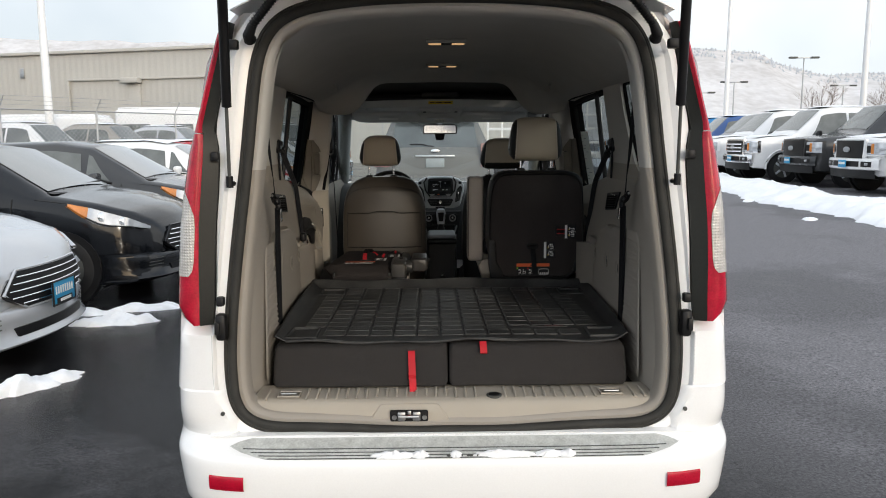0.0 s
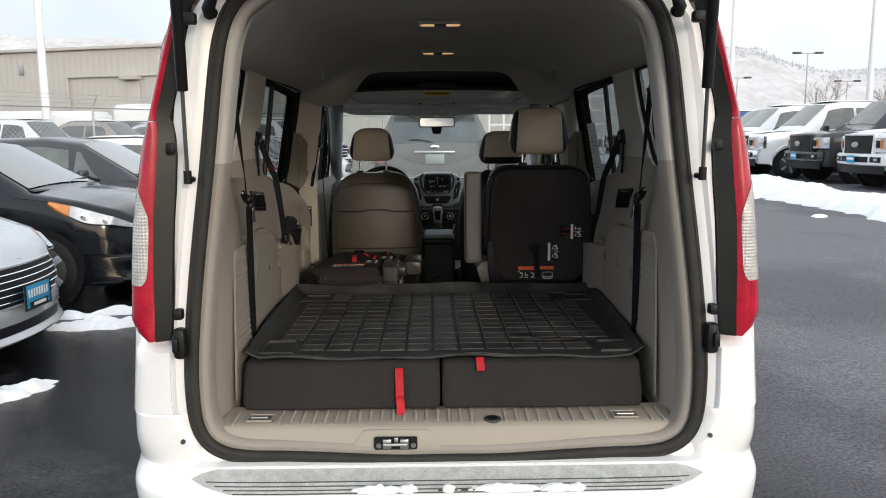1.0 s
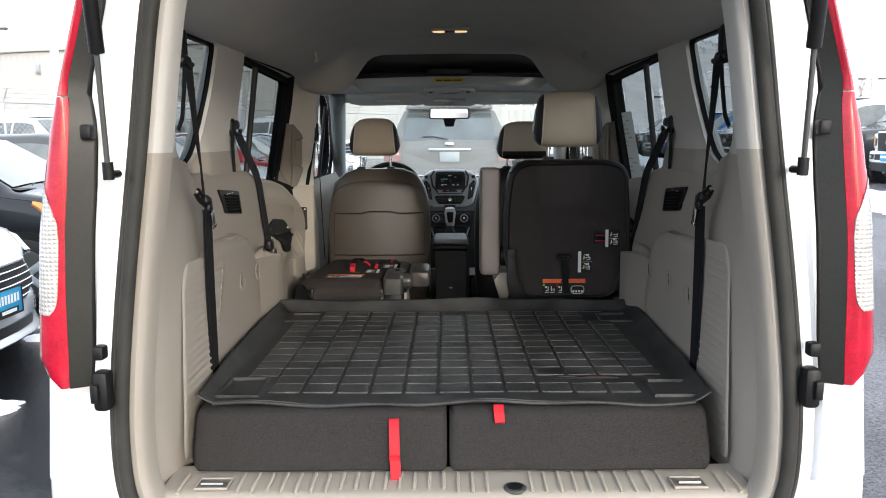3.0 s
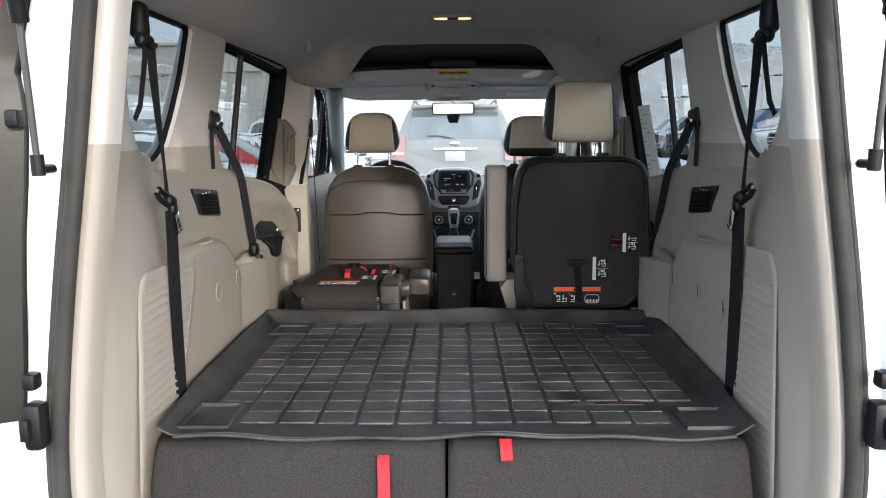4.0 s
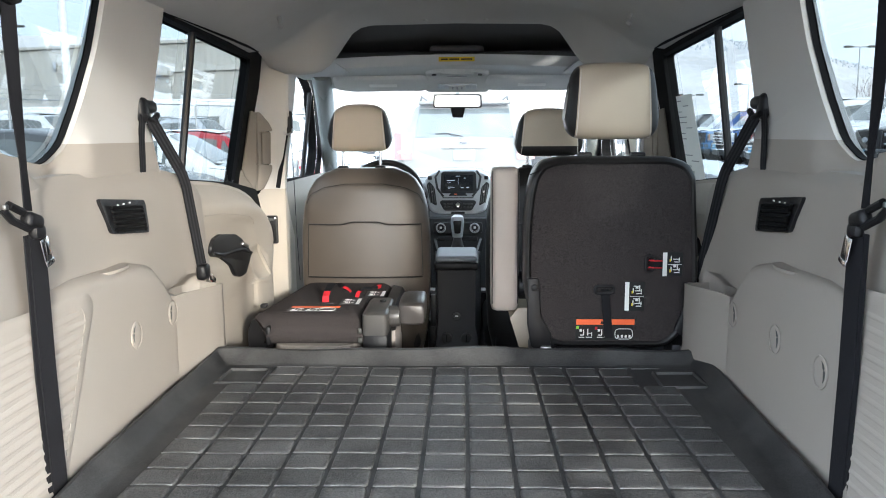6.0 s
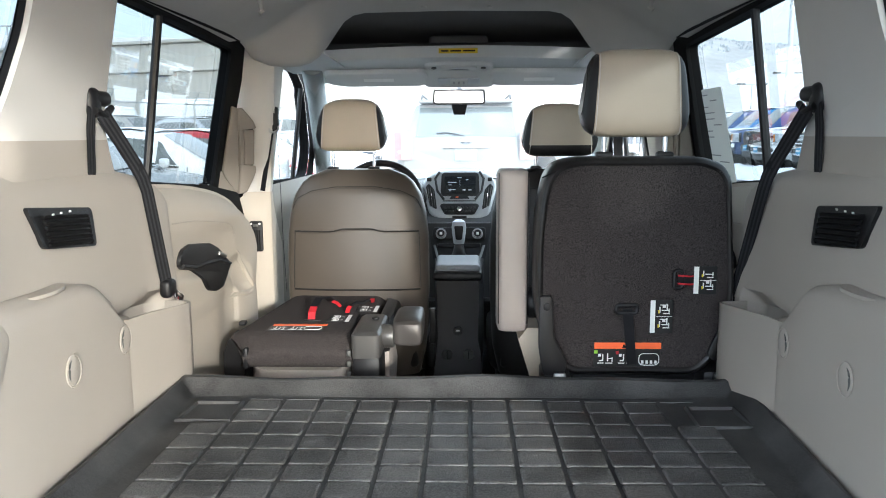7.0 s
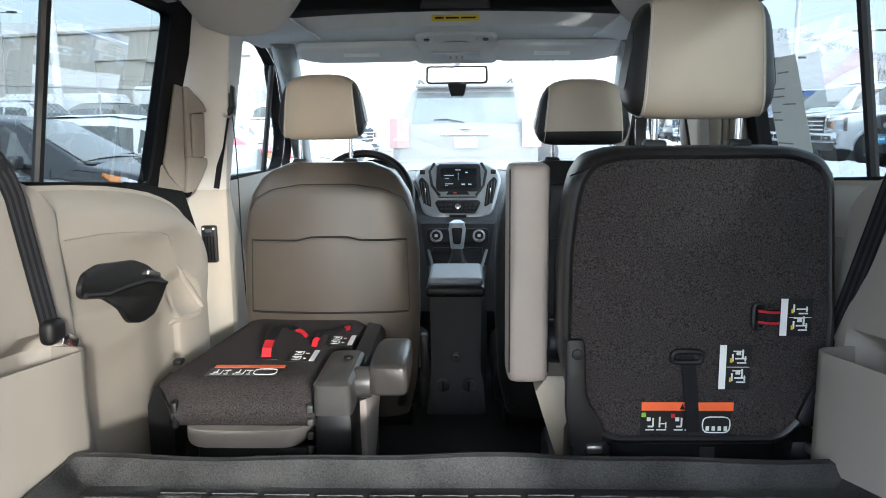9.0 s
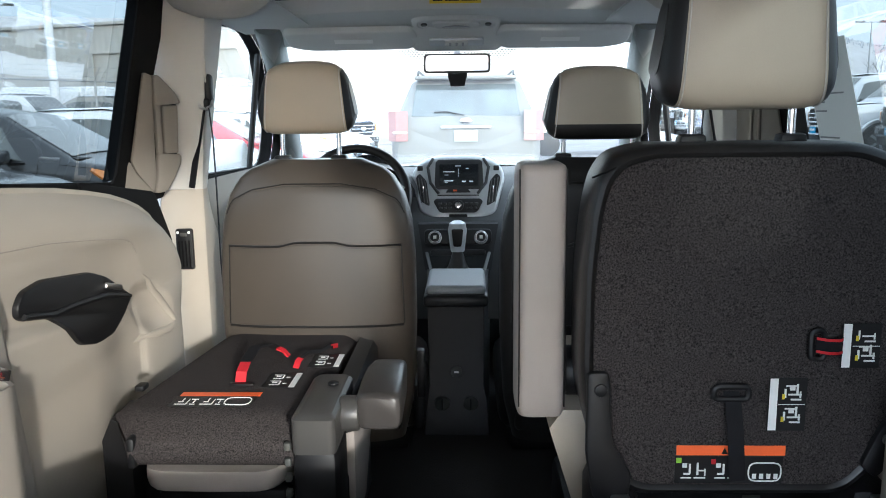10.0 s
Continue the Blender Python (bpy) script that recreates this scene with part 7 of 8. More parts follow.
    part("vehicle_outline", tube([(u + 0.008, v - 0.072, Z + 0.001) for u, v in rounded([(-0.445, 0.126), (-0.445, 0.164), (-0.395, 0.164), (-0.395, 0.126)], 0.014, 3)], 0.0012, 5, closed=True), STICKER, st)
    for x, y in ((-0.345, 0.265), (-0.275, 0.395)):
        top("label_panel", x - 0.05, x + 0.018, y - 0.045, y + 0.045, BLACK, 0.0004)
        top("label_band", x + 0.005, x + 0.017, y - 0.043, y + 0.043, STICKER, 0.001, 0, "white label band")
        for b in (-0.03, 0.008):
            for a0, b0, w, h in ((-0.038, 0.0, 0.018, 0.003), (-0.020, 0.002, 0.003, 0.020), (-0.034, 0.012, 0.010, 0.006), (-0.040, 0.022, 0.022, 0.003), (-0.012, 0.008, 0.008, 0.003)):
                top("pictogram_bar", x + a0, x + a0 + w, y + b + b0, y + b + b0 + h, STICKER, 0.001)
    sp = part("release_strap", webbing([(-0.42, 0.255, Z - 0.002), (-0.42, 0.268, Z + 0.02), (-0.42, 0.300, Z + 0.03)], 0.026, 0.003, (1, 0, 0)), REDSTRAP, st, "red webbing release strap")
    part("strap_cover", webbing([(-0.42, 0.302, Z + 0.031), (-0.415, 0.36, Z + 0.045), (-0.40, 0.42, Z + 0.035), (-0.392, 0.44, Z + 0.02)], 0.028, 0.003, (1, 0, 0)), WEBBING, sp)
    part("strap_end", webbing([(-0.388, 0.442, Z + 0.018), (-0.372, 0.44, Z + 0.012), (-0.36, 0.437, Z)], 0.017, 0.003, (0, 1, 0.3)), REDSTRAP, sp)
    part("slot", box(-0.433, 0.172, Z, 0.05, 0.016, 0.004, 0.001), BLACK, st)
    s2 = part("release_strap", webbing([(-0.325, 0.350, Z), (-0.322, 0.362, Z + 0.012), (-0.318, 0.372, Z + 0.016)], 0.016, 0.002, (1, 0, 0)), REDSTRAP, st, "thin black and red release strap")
    part("strap_cover", webbing([(-0.318, 0.373, Z + 0.016), (-0.305, 0.40, Z + 0.022), (-0.285, 0.43, Z + 0.014), (-0.266, 0.455, Z + 0.020)], 0.012, 0.002, (0.5, 0, 1)), WEBBING, s2)
    part("strap_end", webbing([(-0.266, 0.456, Z + 0.020), (-0.258, 0.478, Z + 0.016), (-0.262, 0.495, Z + 0.002)], 0.014, 0.002, (1, 0, 0.4)), REDSTRAP, s2)
    return st


folded_seat()

# thin paper lets light through
PAPER = surface("paper", (0.72, 0.72, 0.70), 0.7, 0.03)
_nt = PAPER.node_tree
_thin = _nt.nodes.new("ShaderNodeBsdfTranslucent")
_thin.inputs["Color"].default_value = (0.72, 0.72, 0.70, 1)
_mix = _nt.nodes.new("ShaderNodeMixShader")
_mix.inputs["Fac"].default_value = 0.55
_nt.links.new(_nt.nodes["Principled BSDF"].outputs["BSDF"], _mix.inputs[1])
_nt.links.new(_thin.outputs["BSDF"], _mix.inputs[2])
_nt.links.new(_mix.outputs["Shader"], _nt.nodes["Material Output"].inputs["Surface"])

# dealer sheet on the right sliding-door glass
sheet_x = lambda z: glass_x(z) + 0.012
pw = thing("window_sheet", "printed white price sheet hanging on the side window", "paper")
part("paper", sheet(lambda y, z: (sheet_x(z) - 0.002 * math.sin(6 * y), y + 0.28 * (z - 1.4), z), lin(1.91, 2.10, 5), lin(1.20, 1.51, 8), 0.0006), PAPER, pw)
INK = surface("ink", (0.25, 0.25, 0.26), 0.7)
random.seed(4)
for k in range(14):
    z = 1.49 - 0.019 * k
    if k in (8, 9):
        continue
    w = 0.04 + 0.06 * random.random()
    y0 = 2.085 - 0.07 * (k % 2) * (random.random() < 0.4)
    part("text_bar", box(sheet_x(z) - 0.0045, y0 - w / 2 + 0.28 * (z - 1.4), z, 0.0006, w, 0.0035), INK, pw)

# ---- the car park ----
def paint(name, base, rough=0.22, metal=0.0, coat=0.6, spec=0.4):
    return surface(name, base, rough, 0.04, 3, 0.0, metal=metal, coat=coat, spec=spec)


PAINTS = {
    "white": paint("white_car_paint", (0.80, 0.80, 0.80)),
    "silver": paint("silver_car_paint", (0.52, 0.54, 0.57), 0.25, 0.35),
    "black": paint("charcoal_car_paint", (0.006, 0.007, 0.009), 0.14, coat=0.30, spec=0.3),
    "grey": paint("grey_car_paint", (0.040, 0.041, 0.043), 0.22, 0.1, coat=0.4),
    "sky": paint("bright_blue_paint", (0.02, 0.20, 0.46), 0.25, 0.1),
    "tan": paint("tan_car_paint", (0.30, 0.28, 0.25), 0.35, 0.1),
    "red": paint("red_car_paint", (0.38, 0.012, 0.02)),
    "blue": paint("blue_car_paint", (0.03, 0.09, 0.26), 0.25, 0.2),
    "sand": paint("dusty_grey_paint", (0.155, 0.158, 0.156), 0.6, coat=0.1),
}
# dusty red, paled further in its colour for haze seen through the windshield
DUSTYHAZERED = surface("dusty_hazed_red_lens", (0.30, 0.15, 0.145), 0.4, 0.1, 8, 0.1)
CARGLASS = surface("car_window_glass", (0.115, 0.125, 0.12), 0.06, 0.35, 3, 0.0, coat=0.7)
TRUCKGLASS = surface("truck_windshield_glass", (0.10, 0.115, 0.115), 0.10, 0.35, 2, 0.0, coat=0.25)
PALEGLASS = surface("windshield_glass", (0.07, 0.085, 0.09), 0.07, 0.3, 2, 0.0, coat=1.0)
HEADLAMP = surface("headlamp_lens", (0.52, 0.54, 0.57), 0.12, 0.22, 8, 0.0, 14, metal=0.3, coat=1.0)
AMBER = surface("amber_lens", (0.62, 0.22, 0.05), 0.15, 0.25, coat=0.6)
PLATEBLUE = surface("blue_plate", (0.02, 0.30, 0.55), 0.4, 0.04)

COMPACT = [(0.00, 0.52, 0.34, 0.56, 0.44, 0.62), (0.05, 0.66, 0.26, 0.68, 0.56, 0.73), (0.18, 0.78, 0.21, 0.77, 0.66, 0.82), (0.55, 0.85, 0.20, 0.87, 0.72, 0.91), (1.02, 0.86, 0.20, 0.93, 0.70, 0.98),
           (1.25, 0.86, 0.20, 0.95, 0.66, 1.11), (1.75, 0.86, 0.20, 0.96, 0.58, 1.40), (2.20, 0.86, 0.20, 0.97, 0.57, 1.465), (3.00, 0.86, 0.20, 0.99, 0.56, 1.45), (3.45, 0.85, 0.22, 1.0, 0.54, 1.37),
           (3.85, 0.83, 0.25, 1.0, 0.60, 1.06), (4.25, 0.74, 0.30, 0.94, 0.62, 0.97), (4.36, 0.60, 0.36, 0.80, 0.50, 0.83)]
PICKUP = [(0.00, 0.86, 0.50, 1.02, 0.80, 1.10), (0.07, 0.95, 0.42, 1.12, 0.85, 1.20), (0.5, 1.0, 0.40, 1.19, 0.84, 1.26), (1.25, 1.0, 0.40, 1.24, 0.82, 1.30), (1.42, 1.0, 0.40, 1.25, 0.78, 1.40), (2.10, 1.0, 0.40, 1.27, 0.68, 2.02),
          (2.5, 1.0, 0.40, 1.28, 0.67, 2.09), (3.50, 1.0, 0.40, 1.28, 0.66, 2.08), (3.90, 1.0, 0.40, 1.28, 0.70, 1.92), (4.00, 1.0, 0.42, 1.33, 0.92, 1.35), (5.75, 1.0, 0.48, 1.33, 0.92, 1.35), (5.85, 0.96, 0.55, 1.28, 0.9, 1.30)]
WAGON = [(0.00, 0.66, 0.45, 0.86, 0.62, 0.95), (0.08, 0.85, 0.34, 1.0, 0.75, 1.05), (0.9, 0.99, 0.3, 1.1, 0.82, 1.14), (1.25, 1.0, 0.3, 1.14, 0.78, 1.24), (2.0, 1.0, 0.3, 1.16, 0.70, 1.72), (2.6, 1.0, 0.3, 1.17, 0.70, 1.80),
         (4.2, 1.0, 0.3, 1.18, 0.68, 1.78), (4.62, 0.99, 0.3, 1.18, 0.68, 1.73), (4.85, 0.98, 0.32, 1.17, 0.74, 1.30), (4.95, 0.95, 0.36, 1.12, 0.78, 1.16), (5.0, 0.9, 0.42, 0.9, 0.74, 0.94)]


def half_ring(st, u):
    v = [table([(r[0], r[k]) for r in st], u) for k in range(1, 6)]
    w, zl, zb, wr, zr = v
    return [(w - 0.10, zl - 0.02), (w - 0.03, zl), (w, zl + 0.12), (w + 0.012, (zl + zb) * 0.55), (w, zb - 0.10), (w - 0.03, zb), (wr + (w - wr) * 0.10 + 0.02, zr - (zr - zb) * 0.10), (wr - 0.05, zr - 0.008), (wr * 0.5, zr + 0.010), (0.0, zr + 0.014)]


def bowed(st, u, x):
    """Noses curve back towards the sides."""
    k = 0.30 if st is COMPACT else 0.15 if st is PICKUP else 0.12
    return u + k * x * x * max(0.0, 1.0 - u / 0.8)


def full_ring(st, u):
    h = half_ring(st, u)
    return [(x, bowed(st, u, x), z) for x, z in h] + [(-x, bowed(st, u, x), z) for x, z in h[-2::-1]]


def side_glass(st, u0, u1, t0=0.10, t1=0.86, s=1, slant0=0.0, slant1=0.0):
    def f(a, t):
        u = u0 + slant0 * t + (u1 + slant1 * t - u0 - slant0 * t) * a
        h = half_ring(st, u)
        (x0, z0), (x1, z1) = h[5], h[6]
        k = t0 + (t1 - t0) * t
        return (s * (x0 + (x1 - x0) * k + 0.006), u, z0 + (z1 - z0) * k + 0.003)
    return sheet(f, lin(0, 1, 8), lin(0, 1, 4))


def screen_glass(st, u0, u1, inset=0.06):
    def f(a, t):
        u = u0 + (u1 - u0) * t
        h = half_ring(st, u)
        w = h[7][0] - inset * 0.3
        z = h[9][1] - (h[9][1] - h[7][1]) * abs(a) ** 2
        d = 1 if u1 > u0 else -1
        return (a * w, u - 0.006 * d, z + 0.006)
    return sheet(f, lin(-1, 1, 11), lin(0, 1, 6))


def bowed_panel(rows, yf, out, n=15):
    """A thin panel over a curved nose: rows of height and half-width."""
    rings = []
    for k, (z, hw) in enumerate(rows):
        qs = lin(-hw, hw, n)
        front = [(q, yf(q, z) - out, z) for q in qs]
        rings.append([(-hw, yf(hw, z) + 0.01, z)] + front + [(hw, yf(hw, z) + 0.01, z)])
    first = [(x, yf(x, z) + 0.01, z) for x, y, z in rings[0]]
    last = [(x, yf(x, z) + 0.01, z) for x, y, z in rings[-1]]
    return loft([first] + rings + [last], closed=False, cap=False)


def car(kind, name, label, category, colour, at, group, detail=True, snow=True):
    st = {"compact": COMPACT, "pickup": PICKUP, "wagon": WAGON}[kind]
    c = thing(name, label, category, group, at=at)
    p = PAINTS[colour]
    us = sorted({r[0] for r in st} | set(lin(0.3, st[-1][0] - 0.2, 20)))
    part("body", loft([full_ring(st, u) for u in us], closed=False, cap=False), p, c, smooth=50)
    part("nose", loft([full_ring(st, 0.0), [(x * 0.3, 0.05, 0.3 * z + 0.7 * (0.5 if kind == "compact" else 0.8)) for x, y, z in full_ring(st, 0.0)]], closed=False, cap=False), p, c)
    end = st[-1][0]
    part("tail", loft([full_ring(st, end), [(x * 0.3, end + 0.02, 0.3 * z + 0.7 * 0.75) for x, y, z in full_ring(st, end)]], closed=False, cap=False), p, c)
    if kind == "compact":
        wr, r = (0.88, 3.55), 0.31
        part("windshield", screen_glass(st, 1.08, 1.74), PALEGLASS, c)
        part("rear_window", screen_glass(st, 3.80, 3.48), CARGLASS, c)
        sides = [(1.45, 1.75, 0.25, 0.0), (1.80, 2.55, 0.05, 0.0), (2.60, 3.35, 0.0, -0.12)]
    elif kind == "pickup":
        wr, r = (0.95, 4.75), 0.40
        part("windshield", screen_glass(st, 1.46, 2.07), TRUCKGLASS, c)
        sides = [(1.75, 2.75, 0.30, 0.0), (2.82, 3.80, 0.0, -0.02)]
    else:
        wr, r = (0.95, 3.85), 0.38
        part("windshield", screen_glass(st, 1.28, 1.96), PALEGLASS, c)
        sides = [(1.75, 2.55, 0.25, 0.0), (2.62, 3.55, 0.0, 0.0), (3.62, 4.45, 0.0, -0.1)]
    for s in (-1, 1):
        for a, b, q0, q1 in sides:
            part("side_window", side_glass(st, a, b, s=s, slant0=q0, slant1=q1), CARGLASS, c)
        for u in wr:
            hw = half_ring(st, u)[2][0]
            part("wheel_arch", disc((s * (hw - 0.035), u, r), (1, 0, 0), r + 0.045, 0.10, 28), BLACK, c)
            tyre = part("wheel", disc((s * (hw - 0.080), u, r), (1, 0, 0), r, 0.20, 28, 0.03), RUBBER, c)
            part("rim", disc((s * (hw + 0.010), u, r), (1, 0, 0), r * 0.66, 0.03, 20, 0.006), DARKGREY, tyre)
            for k in range(5):
                a = 2 * math.pi * k / 5 + 0.3
                part("spoke", box(0, 0, 0, 0.02, 0.06, r * 0.60, 0.006, m=pose(s * (hw + 0.022), u + math.sin(a) * r * 0.33, r + math.cos(a) * r * 0.33, -math.degrees(a))), SILVERPLASTIC, tyre)
        mz = half_ring(st, sides[0][0] + 0.15)[5][1] + 0.06
        mx = half_ring(st, sides[0][0] + 0.15)[5][0]
        mir = part("door_mirror", box(s * (mx + 0.12), sides[0][0] + 0.12, mz, 0.20, 0.09, 0.13 if kind == "compact" else 0.2, 0.035, 3), p if kind == "compact" else BLACK, c)
        part("mirror_arm", box(s * (mx + 0.01), sides[0][0] + 0.12, mz - 0.03, 0.06, 0.06, 0.03, 0.01), BLACK, mir)
        for a, b, q0, q1 in sides[:2]:
            hx = half_ring(st, b - 0.1)[4][0]
            part("door_handle", box(s * (hx + 0.006), b - 0.12, half_ring(st, b)[4][1] + 0.02, 0.02, 0.16, 0.025, 0.008), p, c)
    if kind == "compact":
        chin_y = lambda q: 0.30 * q * q + 0.9 * max(0.0, abs(q) - 0.52) ** 2
        chin = part("bumper", loft([[(-0.85, 0.66, z), (-0.842, 0.46, z)] + [(q, chin_y(q) + dy, z) for q in lin(-0.80, 0.80, 33)] + [(0.842, 0.46, z), (0.85, 0.66, z)] for z, dy in ((0.435, 0.030), (0.42, -0.008), (0.40, -0.020), (0.345, -0.022), (0.31, -0.016), (0.245, -0.024), (0.222, -0.045), (0.205, -0.052), (0.19, -0.040), (0.16, 0.05))], closed=False, cap=False), p, c)
        for s in (-1, 1):
            def skin(t, d, lift):
                """A point of the nose: t along the lamp, d down from the hood's edge."""
                u = 0.05 + 0.78 * t
                h = half_ring(st, u)
                a, b, k = (h[5], h[4], d) if d < 1 else (h[4], h[3], d - 1)
                x, z = a[0] + (b[0] - a[0]) * k, a[1] + (b[1] - a[1]) * k
                return Vector((s * (x + 0.7 * lift), bowed(st, u, x) - lift, z + 0.2 * lift))
            deep = lambda t: 1.20 * math.sin(math.pi * (0.05 + 0.91 * t)) ** 0.8
            def lens(t0, t1, lift, m):
                return loft([[skin(t, deep(t) * q, lift * (0.25 if q in (0, 1) else 1)) for q in (0, 0.08, 0.35, 0.65, 0.92, 1)] for t in lin(t0, t1, m)], closed=False, cap=False)
            lamp = part("headlight", lens(0.0, 0.70, 0.034, 14), HEADLAMP, c, "clear headlight with amber corner")
            part("amber_lens", lens(0.70, 1.0, 0.034, 8), AMBER, lamp)
            for t, r0 in ((0.24, 0.036), (0.50, 0.044)):
                part("reflector", disc(skin(t, deep(t) * 0.5, 0.034), (s * 0.62, -0.75, 0.22), r0, 0.012, 18, 0.004), CHROME, lamp)
            part("lamp_bezel", tube([skin(t, deep(t) * 0.95, 0.024) for t in lin(0.02, 0.72, 14)], 0.006, 6), BLACK, lamp)
            fog = part("fog_recess", plate(rounded([(0.50, 0.29), (0.53, 0.40), (0.70, 0.42), (0.74, 0.31)], 0.02), lambda q, v, w, s=s: Vector((s * q, chin_y(q) + 0.014 - w, v)), 0.030, 0.004), BLACK, c)
            for k in range(3):
                part("fog_slat", tube([(s * q, chin_y(q) - 0.020, 0.315 + 0.030 * k) for q in lin(0.54, 0.69, 5)], 0.005, 5), DARKGREY, fog)
            part("hood_seam", tube([(s * (x - 0.006), bowed(st, u, x), z + 0.004) for u, (x, z) in ((u, half_ring(st, u)[5]) for u in lin(0.62, 1.10, 9))], 0.005, 5), BLACK, c)
            part("door_seam", tube([(s * (x + 0.004), u, z) for u, (x, z) in ((1.30, h) for h in half_ring(st, 1.30)[2:6])], 0.004, 5), BLACK, c)
            part("window_frame", tube([(s * (x + 0.008), u, z + 0.004) for u, (x, z) in ((u, half_ring(st, u)[5]) for u in lin(1.42, 3.40, 12))], 0.010, 5), BLACK, c)
        nose_y = lambda q, z: 0.31 * q * q + 0.12 * max(0.0, z - 0.50)
        gr = part("grille", bowed_panel([(0.425, 0.33), (0.44, 0.38), (0.50, 0.49), (0.525, 0.505), (0.55, 0.49), (0.60, 0.44), (0.64, 0.40), (0.655, 0.38)], nose_y, 0.034), BLACK, c, "black hexagonal grille with chrome bars")
        for k in range(5):
            z = 0.452 + 0.043 * k
            hw = table([(0.425, 0.33), (0.50, 0.475), (0.525, 0.49), (0.655, 0.38)], z)
            part("grille_bar", tube([(q, nose_y(q, z) - 0.040, z) for q in lin(-hw, hw, 11)], 0.0065, 6, flat=0.7), CHROME, gr)
        part("grille_rim", tube([(q * 0.385, nose_y(q * 0.385, 0.664) - 0.026, 0.664) for q in lin(-1, 1, 9)] + [(0.505, nose_y(0.505, 0.525) - 0.026, 0.525)] + [(q * 0.335, nose_y(q * 0.335, 0.418) - 0.026, 0.418) for q in lin(1, -1, 9)] + [(-0.505, nose_y(0.505, 0.525) - 0.026, 0.525)], 0.011, 6, closed=True, up=(0, 1, 0)), p, gr)
        part("lower_intake", bowed_panel([(0.245, 0.42), (0.25, 0.43), (0.30, 0.45), (0.305, 0.44)], lambda q, z: chin_y(q) - 0.012, 0.018), BLACK, chin)
        pl = part("dealer_plate", box(0, -0.068, 0.462, 0.31, 0.012, 0.16, 0.004), PLATEBLUE, c, "blue dealer plate")
        part("plate_frame", tube([(-0.155, -0.073, 0.382), (0.155, -0.073, 0.382), (0.155, -0.073, 0.542), (-0.155, -0.073, 0.542)], 0.008, 6, closed=True, up=(0, 1, 0)), BLACK, pl)
        for k in range(8):
            part("plate_bar", box(-0.112 + 0.032 * k, -0.076, 0.479, 0.017, 0.002, 0.052), STICKER, pl)
        part("plate_foot", box(0, -0.0755, 0.407, 0.22, 0.002, 0.036), BLACK, pl)
        part("plate_bar", box(0.01, -0.078, 0.407, 0.15, 0.002, 0.020), STICKER, pl)
        part("emblem", moved(disc((0, 0, 0), (0, -0.45, 0.9), 0.050, 0.010, 20, 0.003), Matrix.Translation((0, 0.062, 0.708)) @ Matrix.Diagonal((1.25, 0.8, 0.8, 1))), SATIN, c)
        for s0 in (-0.25, 0.20):
            part("wiper", tube([(s0 - 0.1, 1.06, 1.005), (s0 + 0.05, 1.10, 1.035), (s0 + 0.45, 1.13, 1.045)], 0.010, 6), BLACK, c)
        part("cowl", sheet(lambda q, v: (q * 0.66, 1.0 + 0.09 * v, 0.985 + 0.02 * v), lin(-1, 1, 7), lin(0, 1, 3)), BLACK, c)
        if snow:
            bm = sheet(lambda q, v: (q * 0.50, 1.85 + 1.45 * v, table([(r0[0], r0[5]) for r0 in st], 1.85 + 1.45 * v) + 0.016 + 0.028 * (1 - q * q) + 0.008 * noise.noise((q * 3, v * 6, at.translation.y))), lin(-1, 1, 13), lin(0, 1, 16), 0.0)
            part("roof_snow", bm, SNOW, c, "thin snow on the roof")
    if kind == "pickup":
        bright = "chrome" in label or "beyond" in label
        trim = CHROME if bright else p
        face = lambda q: 0.15 * q * q + 2.2 * max(0.0, abs(q) - 0.84) ** 2
        front = lambda q, z: face(q)
        gr = part("grille", bowed_panel([(0.69, 0.54), (0.71, 0.565), (1.18, 0.60), (1.20, 0.575)], front, 0.060), trim, c)
        part("grille_mesh", bowed_panel([(0.73, 0.50), (0.745, 0.515), (1.15, 0.55), (1.165, 0.535)], front, 0.070), BLACK, gr)
        for z in (0.86, 0.96, 1.06) if bright else ():
            part("grille_bar", tube([(q, face(q) - 0.080, z) for q in lin(-0.52, 0.52, 7)], 0.022, 8), CHROME, gr)
        part("emblem", moved(disc((0, 0, 0), (0, 1, 0), 0.10, 0.02, 20, 0.005), Matrix.Translation((0, -0.088, 0.97)) @ Matrix.Diagonal((1.3, 1, 0.62, 1))), SATIN, gr)
        for s in (-1, 1):
            def block(q0, q1, z0, z1, out, m=7):
                """A piece that follows the curved face from q0 to q1."""
                return loft([[(s * q, face(q) + 0.06, z0), (s * q, face(q) - out + 0.012, z0), (s * q, face(q) - out, z0 + 0.012), (s * q, face(q) - out, z1 - 0.012), (s * q, face(q) - out + 0.012, z1), (s * q, face(q) + 0.06, z1)] for q in lin(q0, q1, m)])
            surround = part("lamp_surround", block(0.58, 1.03, 0.83, 1.15, 0.028), trim, c)
            hl = part("headlight", block(0.62, 1.025, 0.86, 1.12, 0.042), HEADLAMP, surround, "clear headlight")
            part("lamp_mask", block(0.63, 0.73, 0.90, 1.06, 0.050, 4), BLACK, hl)
            part("amber_lens", block(0.745, 0.815, 0.88, 1.10, 0.050, 4), AMBER, hl)
            part("lamp_strip", block(0.83, 1.0, 0.965, 0.985, 0.048, 5), SATIN, hl)
            fog = part("fog_recess", block(0.58, 0.86, 0.60, 0.72, 0.130), BLACK, c)
            part("fog_lamp", block(0.70, 0.78, 0.63, 0.69, 0.140, 4), HEADLAMP, fog)
            part("fender_lip", tube([(s * 1.012, 0.95 + 0.49 * math.cos(q), 0.42 + 0.49 * math.sin(q)) for q in lin(-0.1, math.pi + 0.1, 18)], 0.03, 6), p, c)
